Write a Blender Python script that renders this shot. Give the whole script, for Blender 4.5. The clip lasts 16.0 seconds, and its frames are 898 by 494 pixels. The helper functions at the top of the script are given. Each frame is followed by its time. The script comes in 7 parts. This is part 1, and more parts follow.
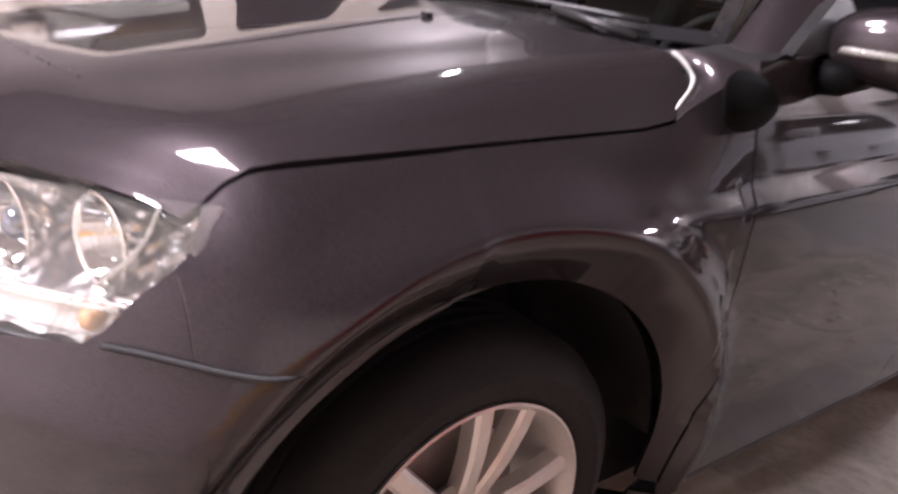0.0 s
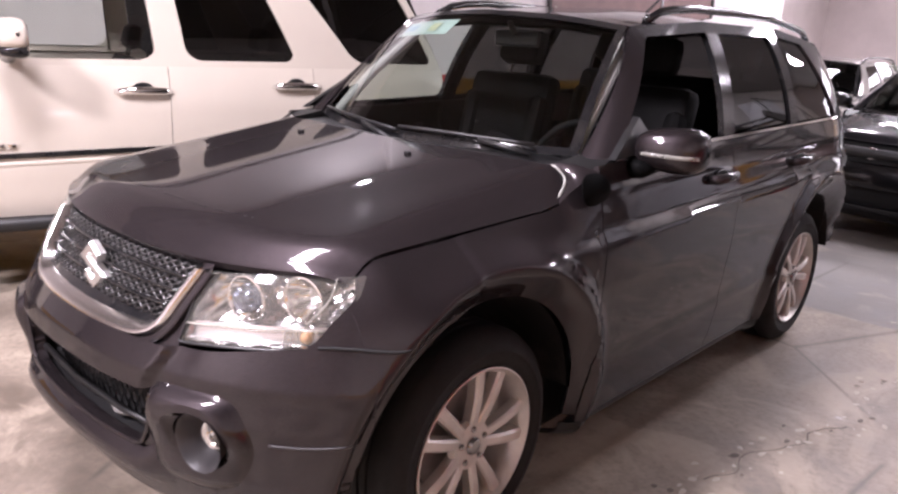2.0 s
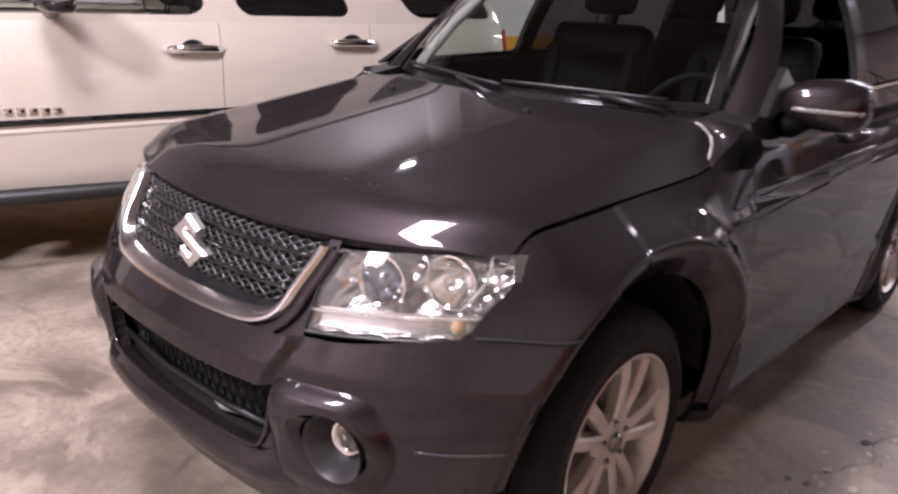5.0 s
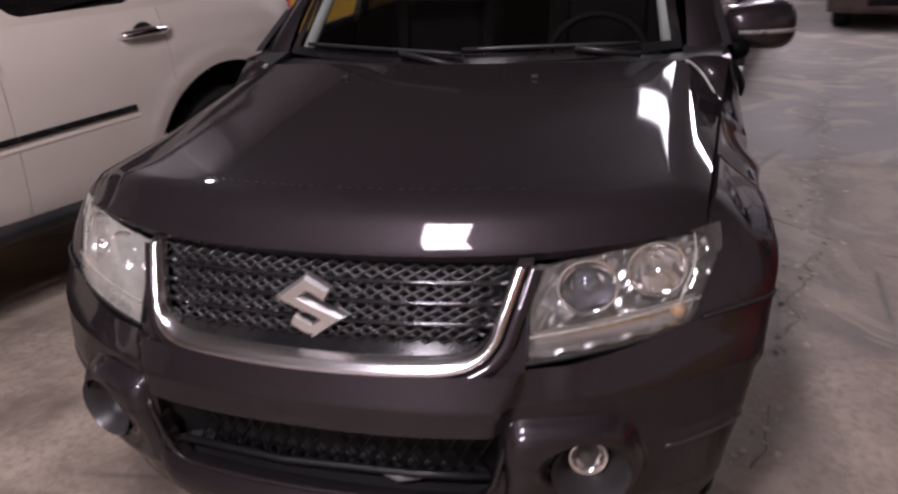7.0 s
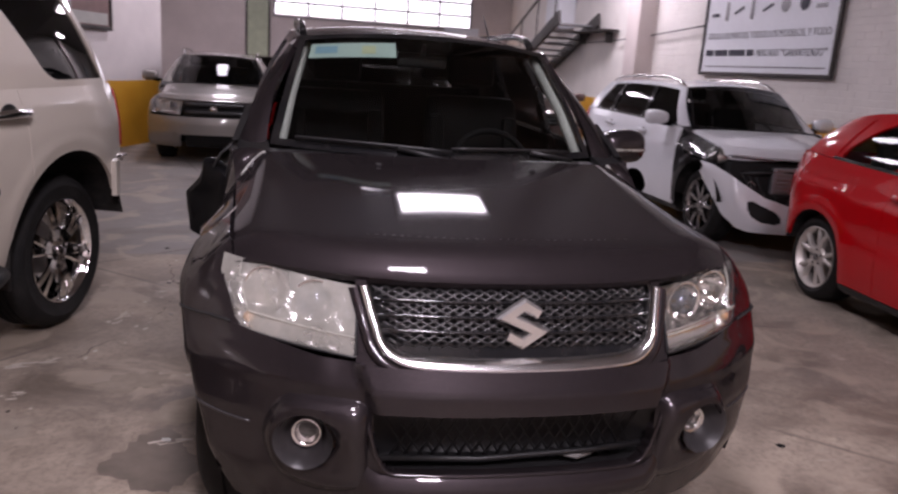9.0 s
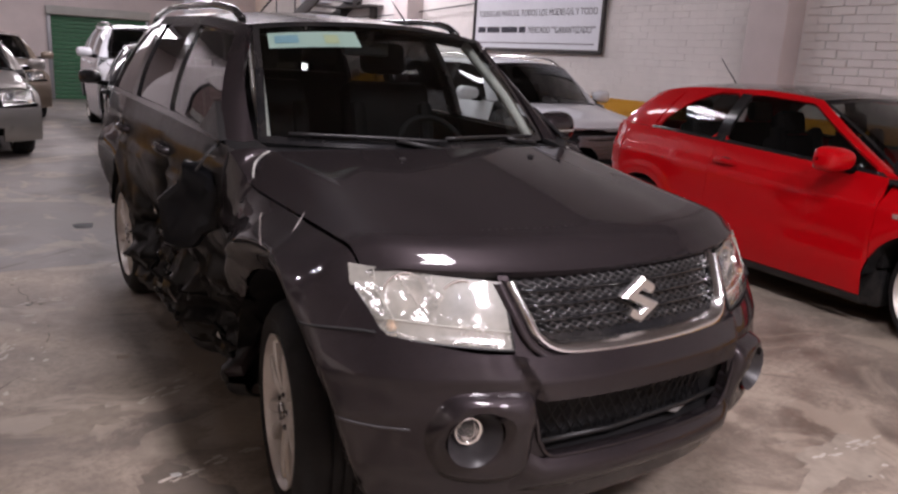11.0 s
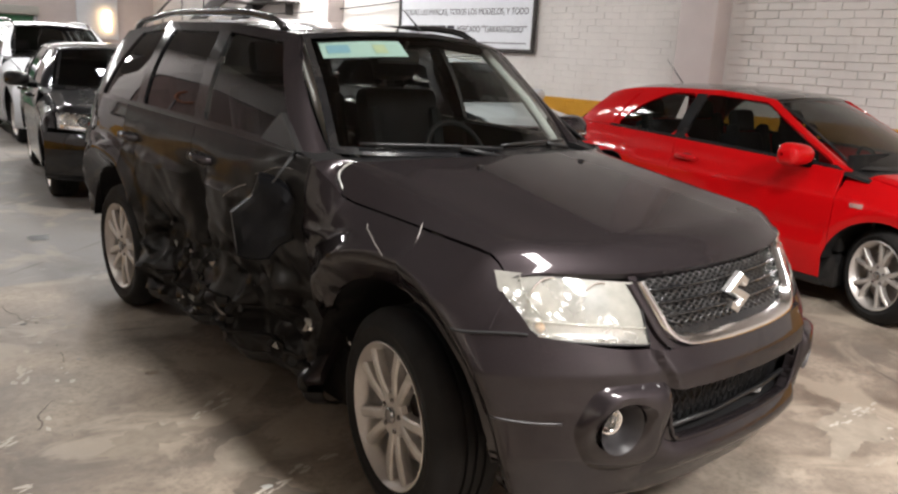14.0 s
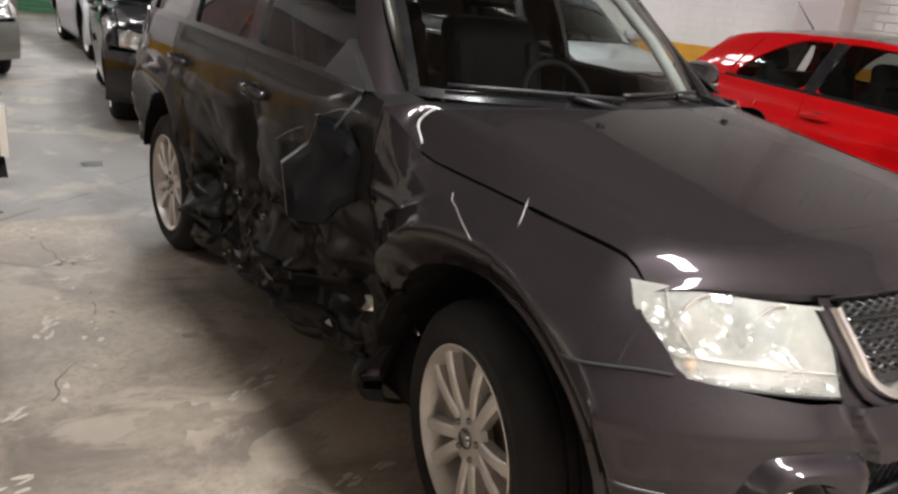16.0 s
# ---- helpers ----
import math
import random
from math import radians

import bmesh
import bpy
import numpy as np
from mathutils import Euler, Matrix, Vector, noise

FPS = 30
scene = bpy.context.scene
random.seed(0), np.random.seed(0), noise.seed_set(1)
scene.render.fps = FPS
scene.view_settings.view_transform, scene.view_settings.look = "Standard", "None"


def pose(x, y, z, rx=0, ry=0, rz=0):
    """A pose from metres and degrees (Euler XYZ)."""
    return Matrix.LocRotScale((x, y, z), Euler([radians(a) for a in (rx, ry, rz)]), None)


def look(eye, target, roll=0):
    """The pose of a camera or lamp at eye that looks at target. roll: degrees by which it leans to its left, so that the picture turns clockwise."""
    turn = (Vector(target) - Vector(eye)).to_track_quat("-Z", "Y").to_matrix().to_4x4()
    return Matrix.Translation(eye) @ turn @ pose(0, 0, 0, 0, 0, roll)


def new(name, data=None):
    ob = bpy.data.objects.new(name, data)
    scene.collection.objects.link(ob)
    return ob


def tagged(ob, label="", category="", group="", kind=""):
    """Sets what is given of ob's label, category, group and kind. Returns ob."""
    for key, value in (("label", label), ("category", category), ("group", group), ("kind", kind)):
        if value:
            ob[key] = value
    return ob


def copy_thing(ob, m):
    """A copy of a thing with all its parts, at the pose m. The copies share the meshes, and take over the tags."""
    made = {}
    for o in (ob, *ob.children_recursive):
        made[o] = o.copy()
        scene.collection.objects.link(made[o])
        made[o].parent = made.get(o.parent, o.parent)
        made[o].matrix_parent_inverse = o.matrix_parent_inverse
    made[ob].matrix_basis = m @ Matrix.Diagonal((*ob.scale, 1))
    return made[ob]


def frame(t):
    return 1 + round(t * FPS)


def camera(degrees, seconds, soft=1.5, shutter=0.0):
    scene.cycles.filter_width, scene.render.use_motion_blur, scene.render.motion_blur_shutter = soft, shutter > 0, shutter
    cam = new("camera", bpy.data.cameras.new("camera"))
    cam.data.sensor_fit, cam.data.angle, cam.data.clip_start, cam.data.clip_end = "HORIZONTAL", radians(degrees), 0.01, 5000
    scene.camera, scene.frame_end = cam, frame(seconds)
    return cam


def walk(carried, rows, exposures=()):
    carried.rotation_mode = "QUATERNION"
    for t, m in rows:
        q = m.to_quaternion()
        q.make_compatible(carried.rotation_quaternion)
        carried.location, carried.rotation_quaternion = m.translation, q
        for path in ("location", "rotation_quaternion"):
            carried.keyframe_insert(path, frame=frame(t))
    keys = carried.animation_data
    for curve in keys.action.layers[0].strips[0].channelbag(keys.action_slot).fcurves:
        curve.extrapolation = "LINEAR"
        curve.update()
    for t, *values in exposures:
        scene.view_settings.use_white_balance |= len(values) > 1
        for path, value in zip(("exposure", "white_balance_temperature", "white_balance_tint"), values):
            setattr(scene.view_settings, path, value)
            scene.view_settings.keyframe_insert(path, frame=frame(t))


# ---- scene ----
cam = camera(60.97, 16.0, soft=2.4, shutter=0.5)
PATH = [
    (0.0, (1.536, -2.043, 1.241), (0.090, -0.848, 0.547), 7.63),
    (0.5, (1.643, -2.274, 1.363), (0.279, -0.942, 0.758), 5.75),
    (1.0, (1.786, -2.581, 1.452), (0.497, -1.142, 0.934), 4.29),
    (1.5, (1.962, -2.779, 1.516), (0.731, -1.288, 1.005), 2.47),
    (2.0, (2.054, -2.885, 1.525), (0.768, -1.451, 0.986), 3.38),
    (2.5, (2.027, -2.996, 1.515), (0.778, -1.531, 0.974), 1.69),
    (3.0, (2.017, -3.058, 1.521), (0.792, -1.567, 0.996), 2.58),
    (3.5, (2.001, -3.079, 1.517), (0.785, -1.583, 0.985), 4.17),
    (4.0, (1.973, -3.081, 1.509), (0.748, -1.602, 0.952), 4.15),
    (4.5, (1.863, -3.047, 1.468), (0.611, -1.633, 0.810), 2.06),
    (5.0, (1.629, -2.910, 1.448), (0.346, -1.510, 0.820), 2.80),
    (5.2, (1.533, -2.876, 1.432), (0.271, -1.465, 0.787), 3.84),
    (7.3, (0.467, -3.470, 1.534), (0.132, -1.661, 0.749), -0.85),
    (7.5, (0.309, -3.615, 1.469), (0.125, -1.720, 0.856), 2.10),
    (8.0, (-0.030, -3.698, 1.497), (-0.121, -1.774, 0.961), -0.71),
    (8.5, (-0.342, -3.795, 1.489), (-0.194, -1.851, 1.042), 2.13),
    (9.0, (-0.607, -3.846, 1.488), (-0.187, -1.943, 1.035), 3.84),
    (9.5, (-0.894, -3.674, 1.478), (-0.334, -1.812, 1.011), 2.79),
    (10.0, (-1.190, -3.660, 1.467), (-0.401, -1.882, 1.001), 1.77),
    (10.2, (-1.289, -3.649, 1.471), (-0.419, -1.917, 0.977), 1.51),
    (12.3, (-2.006, -3.212, 1.512), (-0.771, -1.699, 1.079), 4.18),
    (12.5, (-2.070, -3.202, 1.511), (-0.813, -1.719, 1.042), 2.14),
    (13.0, (-2.178, -3.205, 1.523), (-0.883, -1.760, 1.036), 2.33),
    (13.5, (-2.207, -3.193, 1.520), (-0.886, -1.770, 1.041), 2.98),
    (14.0, (-2.214, -3.176, 1.518), (-0.928, -1.720, 1.042), 3.22),
    (14.5, (-2.203, -3.157, 1.514), (-0.913, -1.704, 1.041), 3.05),
    (15.0, (-2.130, -3.061, 1.482), (-0.853, -1.620, 0.941), 3.02),
    (15.5, (-1.967, -2.869, 1.484), (-0.827, -1.328, 0.912), 4.26),
    (16.0, (-1.902, -2.647, 1.464), (-0.767, -1.130, 0.823), 5.87),
]
walk(cam, [(t, look(eye, target, roll)) for t, eye, target, roll in PATH],
     exposures=[(0.0, 0.95, 6100, 25), (1.5, 0.64, 6100, 26), (3.5, 0.36, 6100, 26), (5.2, 0.0, 6100, 26), (7.3, -0.96, 6150, 28), (10.2, -0.56, 6130, 29), (12.3, -0.22, 6430, 8), (14.0, 0.18, 6380, 7), (16.0, 0.3, 6220, 6)])

# ---------- light ----------
world = bpy.data.worlds.new("world")
scene.world = world
world.use_nodes = True
world.node_tree.nodes["Background"].inputs[0].default_value = (0.9, 0.95, 1.0, 1)
world.node_tree.nodes["Background"].inputs[1].default_value = 0.02
CEIL = 4.5
LAMPS = [(1.2, 4.5), (1.35, 5.8), (-0.3, -2.7), (1.6, 8.6), (-1.6, 9.0), (-0.3, -5.6), (1.6, 13.2), (-2.0, 14.6), (4.4, 9.2)]
for lx, ly in LAMPS:
    watts = {(-0.3, -2.7): 175, (-0.3, -5.6): 460, (4.4, 9.2): 190, (1.6, 8.6): 100}.get((lx, ly), 46 if 3 < ly < 6 else 76)
    lamp = bpy.data.lights.new("tube_light", "AREA")
    lamp.shape, lamp.size, lamp.size_y = "RECTANGLE", 0.56, 1.16
    lamp.energy, lamp.color = watts, (1.0, 0.95, 0.93)
    new("tube_light", lamp).matrix_world = pose(lx, ly, CEIL - 0.13, 0, 0, 90 if ly == 4.5 else 0)

# one small square lamp between the long ones
SMALL_LAMP = (0.3, 5.2)
lamp = bpy.data.lights.new("square_light", "AREA")
lamp.shape, lamp.size, lamp.energy, lamp.color = "SQUARE", 0.42, 34, (0.93, 0.96, 1.0)
new("square_light", lamp).matrix_world = pose(*SMALL_LAMP, CEIL - 0.13)

# small bright lamp close to the banded wall
SPOT_LAMP = (-4.35, 2.3)
lamp = bpy.data.lights.new("spot_light", "AREA")
lamp.shape, lamp.size, lamp.energy, lamp.color = "DISK", 0.15, 36, (1.0, 0.97, 0.95)
new("spot_light", lamp).matrix_world = pose(*SPOT_LAMP, CEIL - 0.13)

# ---------- materials ----------
MATS = {}


def nodes_of(name):
    m = bpy.data.materials.new(name)
    m.use_nodes = True
    t = m.node_tree
    return m, t, t.nodes["Principled BSDF"]


def put(t, kind, **kw):
    n = t.nodes.new(kind)
    for k, v in kw.items():
        n.inputs[k.replace("_", " ")].default_value = v
    return n


def ramp(t, fac, stops):
    n = t.nodes.new("ShaderNodeValToRGB")
    e = n.color_ramp.elements
    while len(e) < len(stops):
        e.new(0.5)
    for el, (p, c) in zip(e, stops):
        el.position, el.color = p, (c if len(c) == 4 else (*c, 1))
    t.links.new(fac, n.inputs[0])
    return n.outputs[0]


def mixed(t, fac, a, b, mode="MIX"):
    n = t.nodes.new("ShaderNodeMix")
    n.data_type, n.blend_type = "RGBA", mode
    for i, v in ((0, fac), (6, a), (7, b)):
        if hasattr(v, "links"):
            t.links.new(v, n.inputs[i])
        else:
            n.inputs[i].default_value = v if i == 0 else ((*v, 1) if len(v) == 3 else v)
    return n.outputs[2]


def coords(t, scale=1.0):
    c = t.nodes.new("ShaderNodeTexCoord")
    m = put(t, "ShaderNodeMapping")
    m.inputs["Scale"].default_value = (scale,) * 3 if not isinstance(scale, tuple) else scale
    t.links.new(c.outputs["Object"], m.inputs[0])
    return m.outputs[0]


def noise_of(t, at, scale, detail=4.0, rough=0.55, distortion=0.0):
    n = put(t, "ShaderNodeTexNoise", Scale=scale, Detail=detail, Roughness=rough, Distortion=distortion)
    t.links.new(at, n.inputs["Vector"])
    return n.outputs[0]


def bumped(t, b, height, strength, distance=0.01, normal=None):
    n = put(t, "ShaderNodeBump", Strength=strength, Distance=distance)
    t.links.new(height, n.inputs["Height"])
    if normal is not None:
        t.links.new(normal, n.inputs["Normal"])
    t.links.new(n.outputs[0], b.inputs["Normal"])
    return n.outputs[0]


def solid(name, colour, rough=0.5, metal=0.0, vary=0.15, grain=30.0, bump=0.0, coat=0.0, ior=1.5, dirt=0.0, sheen=0.0):
    """A plain surface with small variation in tone and gloss at two scales."""
    m, t, b = nodes_of(name)
    at = coords(t)
    n1, n2 = noise_of(t, at, grain), noise_of(t, at, grain * 0.09, 5)
    lo, hi = [tuple(c * k for c in colour) for k in (1 - vary, 1 + vary)]
    c = mixed(t, 0.5, ramp(t, n1, [(0.3, lo), (0.7, hi)]), ramp(t, n2, [(0.3, lo), (0.7, hi)]))
    if dirt:
        c = mixed(t, ramp(t, noise_of(t, at, 5, 6, 0.65), [(0.45, (0, 0, 0)), (0.75, (dirt,) * 3)]), c, (0.22, 0.19, 0.16))
    t.links.new(c, b.inputs["Base Color"])
    t.links.new(ramp(t, n2, [(0.3, (rough * 0.8,) * 3), (0.7, (min(1, rough * 1.25),) * 3)]), b.inputs["Roughness"])
    b.inputs["Metallic"].default_value, b.inputs["IOR"].default_value = metal, ior
    b.inputs["Coat Weight"].default_value, b.inputs["Coat Roughness"].default_value = coat, 0.03
    if bump:
        bumped(t, b, n1, bump, 0.004)
    MATS[name] = m
    return m


def car_paint(name, base, flake, rough=0.32, metal=0.55, dust=0.25, scuff=0.0, spec=0.5, coat=1.0, coat_rough=(0.02, 0.09)):
    """Metallic lacquer: flakes under a clear coat, thin dust, fine unevenness."""
    m, t, b = nodes_of(name)
    at = coords(t)
    fl = noise_of(t, at, 900, 2)
    c = ramp(t, fl, [(0.35, base), (0.75, flake)])
    dustmap = ramp(t, noise_of(t, at, 3.2, 7, 0.62), [(0.38, (0, 0, 0)), (0.8, (dust,) * 3)])
    c = mixed(t, dustmap, c, (0.30, 0.26, 0.235))
    r = ramp(t, noise_of(t, at, 2.1, 5), [(0.3, (rough,) * 3), (0.75, (rough * 1.25,) * 3)])
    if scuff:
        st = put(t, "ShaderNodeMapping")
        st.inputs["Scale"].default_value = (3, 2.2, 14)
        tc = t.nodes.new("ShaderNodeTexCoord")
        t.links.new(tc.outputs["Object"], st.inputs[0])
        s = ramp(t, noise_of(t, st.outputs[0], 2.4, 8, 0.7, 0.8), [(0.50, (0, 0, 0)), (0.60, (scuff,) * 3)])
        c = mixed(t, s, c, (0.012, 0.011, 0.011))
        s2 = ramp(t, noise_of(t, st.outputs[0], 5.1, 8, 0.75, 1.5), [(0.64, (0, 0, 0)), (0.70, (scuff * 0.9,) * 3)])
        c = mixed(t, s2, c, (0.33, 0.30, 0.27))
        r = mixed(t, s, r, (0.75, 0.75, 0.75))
    t.links.new(c, b.inputs["Base Color"])
    t.links.new(r, b.inputs["Roughness"])
    b.inputs["Metallic"].default_value = metal
    b.inputs["Specular IOR Level"].default_value = spec
    if spec < 0.12:
        b.inputs["Specular Tint"].default_value = (0.16, 0.13, 0.14, 1)
    b.inputs["Coat IOR"].default_value = 1.52 if spec < 0.12 else 1.5
    b.inputs["Coat Weight"].default_value = coat if not scuff else 0.3
    t.links.new(ramp(t, noise_of(t, at, 4.0, 6, 0.6), [(0.35, (coat_rough[0],) * 3), (0.8, (coat_rough[1],) * 3)]), b.inputs["Coat Roughness"])
    bumped(t, b, noise_of(t, at, 7, 2), 0.015 if not scuff else 0.3, 0.01)
    MATS[name] = m
    return m


def slant_gloss(t, base=0.045, top=0.9):
    """Share of mirroring: small face on, strong at a slant."""
    lw = t.nodes.new("ShaderNodeLayerWeight")
    lw.inputs["Blend"].default_value = 0.5
    pw, ma = t.nodes.new("ShaderNodeMath"), t.nodes.new("ShaderNodeMath")
    pw.operation, ma.operation = "POWER", "MULTIPLY_ADD"
    t.links.new(lw.outputs["Facing"], pw.inputs[0])
    pw.inputs[1].default_value = 5.0
    t.links.new(pw.outputs[0], ma.inputs[0])
    ma.inputs[1].default_value, ma.inputs[2].default_value = top, base
    return ma.outputs[0]


def glass(name, tint, rough=0.0, clear=0.92):
    """A pane that lets light through with a tint, and mirrors at a slant."""
    m, t, b = nodes_of(name)
    out = t.nodes["Material Output"]
    tr, gl, mx = put(t, "ShaderNodeBsdfTransparent", Color=(*tint, 1)), put(t, "ShaderNodeBsdfGlossy", Roughness=rough, Color=(1, 1, 1, 1)), t.nodes.new("ShaderNodeMixShader")
    t.links.new(slant_gloss(t), mx.inputs[0])
    t.links.new(tr.outputs[0], mx.inputs[1])
    t.links.new(gl.outputs[0], mx.inputs[2])
    t.links.new(mx.outputs[0], out.inputs[0])
    MATS[name] = m
    return m


def lamp_glass(name, haze):
    """Clear moulded lamp cover, hazed by age."""
    m, t, b = nodes_of(name)
    at = coords(t)
    b.inputs["Base Color"].default_value = (0.52, 0.51, 0.45, 1)
    b.inputs["Roughness"].default_value = 0.35
    out = t.nodes["Material Output"]
    tr, gl = put(t, "ShaderNodeBsdfTransparent", Color=(0.96, 0.96, 0.95, 1)), put(t, "ShaderNodeBsdfGlossy", Roughness=0.03)
    m1, m2 = t.nodes.new("ShaderNodeMixShader"), t.nodes.new("ShaderNodeMixShader")
    t.links.new(ramp(t, noise_of(t, at, 9, 5), [(0.3, (haze * 0.6,) * 3), (0.75, (haze * 1.3,) * 3)]), m1.inputs[0])
    t.links.new(tr.outputs[0], m1.inputs[1])
    t.links.new(b.outputs[0], m1.inputs[2])
    t.links.new(slant_gloss(t), m2.inputs[0])
    t.links.new(m1.outputs[0], m2.inputs[1])
    t.links.new(gl.outputs[0], m2.inputs[2])
    t.links.new(m2.outputs[0], out.inputs[0])
    MATS[name] = m
    return m


def glowing(name, colour, strength):
    m, t, b = nodes_of(name)
    b.inputs["Base Color"].default_value = (*colour, 1)
    b.inputs["Emission Color"].default_value = (*colour, 1)
    b.inputs["Emission Strength"].default_value = strength
    MATS[name] = m
    return m


def concrete_floor():
    m, t, b = nodes_of("worn_concrete")
    at = coords(t)
    big, mid, fine = noise_of(t, at, 0.55, 5, 0.55, 0.5), noise_of(t, at, 1.9, 10, 0.66, 0.35), noise_of(t, at, 34, 7, 0.72)
    c = ramp(t, mid, [(0.33, (0.125, 0.098, 0.075)), (0.44, (0.215, 0.175, 0.138)), (0.52, (0.295, 0.243, 0.192)), (0.60, (0.355, 0.295, 0.232)), (0.70, (0.45, 0.378, 0.298))])
    # grey cement float patches with soft edges
    c = mixed(t, ramp(t, big, [(0.49, (0, 0, 0)), (0.58, (0.45,) * 3)]), c, (0.258, 0.226, 0.192))
    c = mixed(t, ramp(t, fine, [(0.38, (0.5,) * 3), (0.54, (0, 0, 0))]), c, (0.15, 0.125, 0.10))
    # smoother grey slab beyond the joint across the hall
    sep = t.nodes.new("ShaderNodeSeparateXYZ")
    t.links.new(at, sep.inputs[0])
    slab_n = t.nodes.new("ShaderNodeMath")
    slab_n.operation = "GREATER_THAN"
    t.links.new(sep.outputs[1], slab_n.inputs[0])
    slab_n.inputs[1].default_value = FLOOR_JOINT
    far = ramp(t, noise_of(t, at, 0.8, 6, 0.6), [(0.35, (0.165, 0.157, 0.151)), (0.65, (0.225, 0.216, 0.208))])
    thin = t.nodes.new("ShaderNodeMath")
    thin.operation = "MULTIPLY"
    t.links.new(slab_n.outputs[0], thin.inputs[0])
    thin.inputs[1].default_value = 0.78
    c = mixed(t, thin.outputs[0], c, far)
    # oil and tyre stains
    spots = ramp(t, noise_of(t, at, 1.05, 4, 0.55, 0.7), [(0.57, (0, 0, 0)), (0.68, (0.6,) * 3)])
    c = mixed(t, spots, c, (0.12, 0.103, 0.088))
    # tan mortar patches with crisp edges, and pale scrapes drawn out along one way
    tan = ramp(t, noise_of(t, at, 1.25, 6, 0.6, 1.6), [(0.53, (0, 0, 0)), (0.60, (0.55,) * 3)])
    c = mixed(t, tan, c, (0.40, 0.335, 0.262))
    st = put(t, "ShaderNodeMapping")
    st.inputs["Scale"].default_value, st.inputs["Rotation"].default_value = (1.0, 3.6, 1.0), (0, 0, 0.5)
    t.links.new(at, st.inputs[0])
    pale = ramp(t, noise_of(t, st.outputs[0], 2.3, 7, 0.68, 0.7), [(0.635, (0, 0, 0)), (0.70, (0.32,) * 3)])
    c = mixed(t, pale, c, (0.56, 0.51, 0.45))
    # hairline cracks
    v = put(t, "ShaderNodeTexVoronoi", Scale=0.42)
    v.feature = "DISTANCE_TO_EDGE"
    w = mixed(t, 0.16, at, put(t, "ShaderNodeTexNoise", Scale=2.0, Detail=6.0).outputs[1], "ADD")
    t.links.new(w, v.inputs["Vector"])
    crack = ramp(t, v.outputs["Distance"], [(0.0, (1, 1, 1)), (0.006, (0, 0, 0))])
    brk = ramp(t, noise_of(t, at, 1.3, 3), [(0.47, (0, 0, 0)), (0.55, (0.8,) * 3)])
    crack = mixed(t, 1.0, crack, brk, "MULTIPLY")
    c = mixed(t, crack, c, (0.085, 0.072, 0.062))
    t.links.new(c, b.inputs["Base Color"])
    t.links.new(ramp(t, mid, [(0.3, (0.42,) * 3), (0.7, (0.72,) * 3)]), b.inputs["Roughness"])
    h = mixed(t, 0.5, fine, mid)
    n = bumped(t, b, h, 0.3, 0.006)
    bumped(t, b, crack, -0.5, 0.01, n)
    MATS["worn_concrete"] = m


def painted_wall(name, colour, band, band_top, brick=True):
    """Old white emulsion over brickwork, with a yellow band along the foot."""
    m, t, b = nodes_of(name)
    at = t.nodes.new("ShaderNodeNewGeometry").outputs["Position"]
    n1, n2 = noise_of(t, at, 1.4, 7, 0.62), noise_of(t, at, 22, 5)
    c = ramp(t, n1, [(0.3, tuple(k * 0.86 for k in colour)), (0.65, colour)])
    y = ramp(t, n1, [(0.3, tuple(k * 0.8 for k in band)), (0.65, band)])
    sep = t.nodes.new("ShaderNodeSeparateXYZ")
    t.links.new(at, sep.inputs[0])
    st = put(t, "ShaderNodeMath")
    st.operation = "LESS_THAN"
    t.links.new(sep.outputs[2], st.inputs[0])
    st.inputs[1].default_value = band_top
    c = mixed(t, st.outputs[0], c, y)
    stain = ramp(t, noise_of(t, at, 0.9, 8, 0.7, 0.8), [(0.60, (0, 0, 0)), (0.8, (0.4,) * 3)])
    c = mixed(t, stain, c, (0.42, 0.36, 0.30))
    t.links.new(c, b.inputs["Base Color"])
    b.inputs["Roughness"].default_value = 0.62
    bumped(t, b, n2, 0.3, 0.006)
    MATS[name] = m


FLOOR_JOINT = 0.02
concrete_floor()
YELLOW = (0.72, 0.36, 0.02)
painted_wall("white_brick_paint", (0.80, 0.765, 0.73), YELLOW, 1.12)
painted_wall("pink_plaster", (0.66, 0.585, 0.565), YELLOW, -9)
painted_wall("yellow_band_plaster", (0.74, 0.69, 0.68), YELLOW, 1.0)
# ceiling grey kept dark, to cut fill light and its reflections in car paint
solid("dimmed_ceiling_paint", (0.20, 0.185, 0.175), 0.8, vary=0.08, grain=6, bump=0.2)
car_paint("grey_lacquer", (0.0165, 0.0136, 0.0144), (0.051, 0.0416, 0.0445), 0.38, 0.6, 0.0, spec=0.1, coat=0.70, coat_rough=(0.028, 0.055))
# scraped lacquer; its base is also darkened to keep the dim flank near black
car_paint("dark_scraped_lacquer", (0.005, 0.0042, 0.004), (0.012, 0.010, 0.0095), 0.5, 0.1, dust=0.02, scuff=0.22, spec=0.15)
car_paint("pearl_white_lacquer", (0.58, 0.52, 0.44), (0.66, 0.60, 0.515), 0.3, 0.0, 0.10)
car_paint("cold_white_lacquer", (0.70, 0.72, 0.76), (0.78, 0.79, 0.82), 0.3, 0.0, 0.15)
car_paint("red_lacquer", (0.44, 0.0022, 0.004), (0.48, 0.003, 0.005), 0.28, 0.0, 0.0, spec=0.06, coat=0.7)
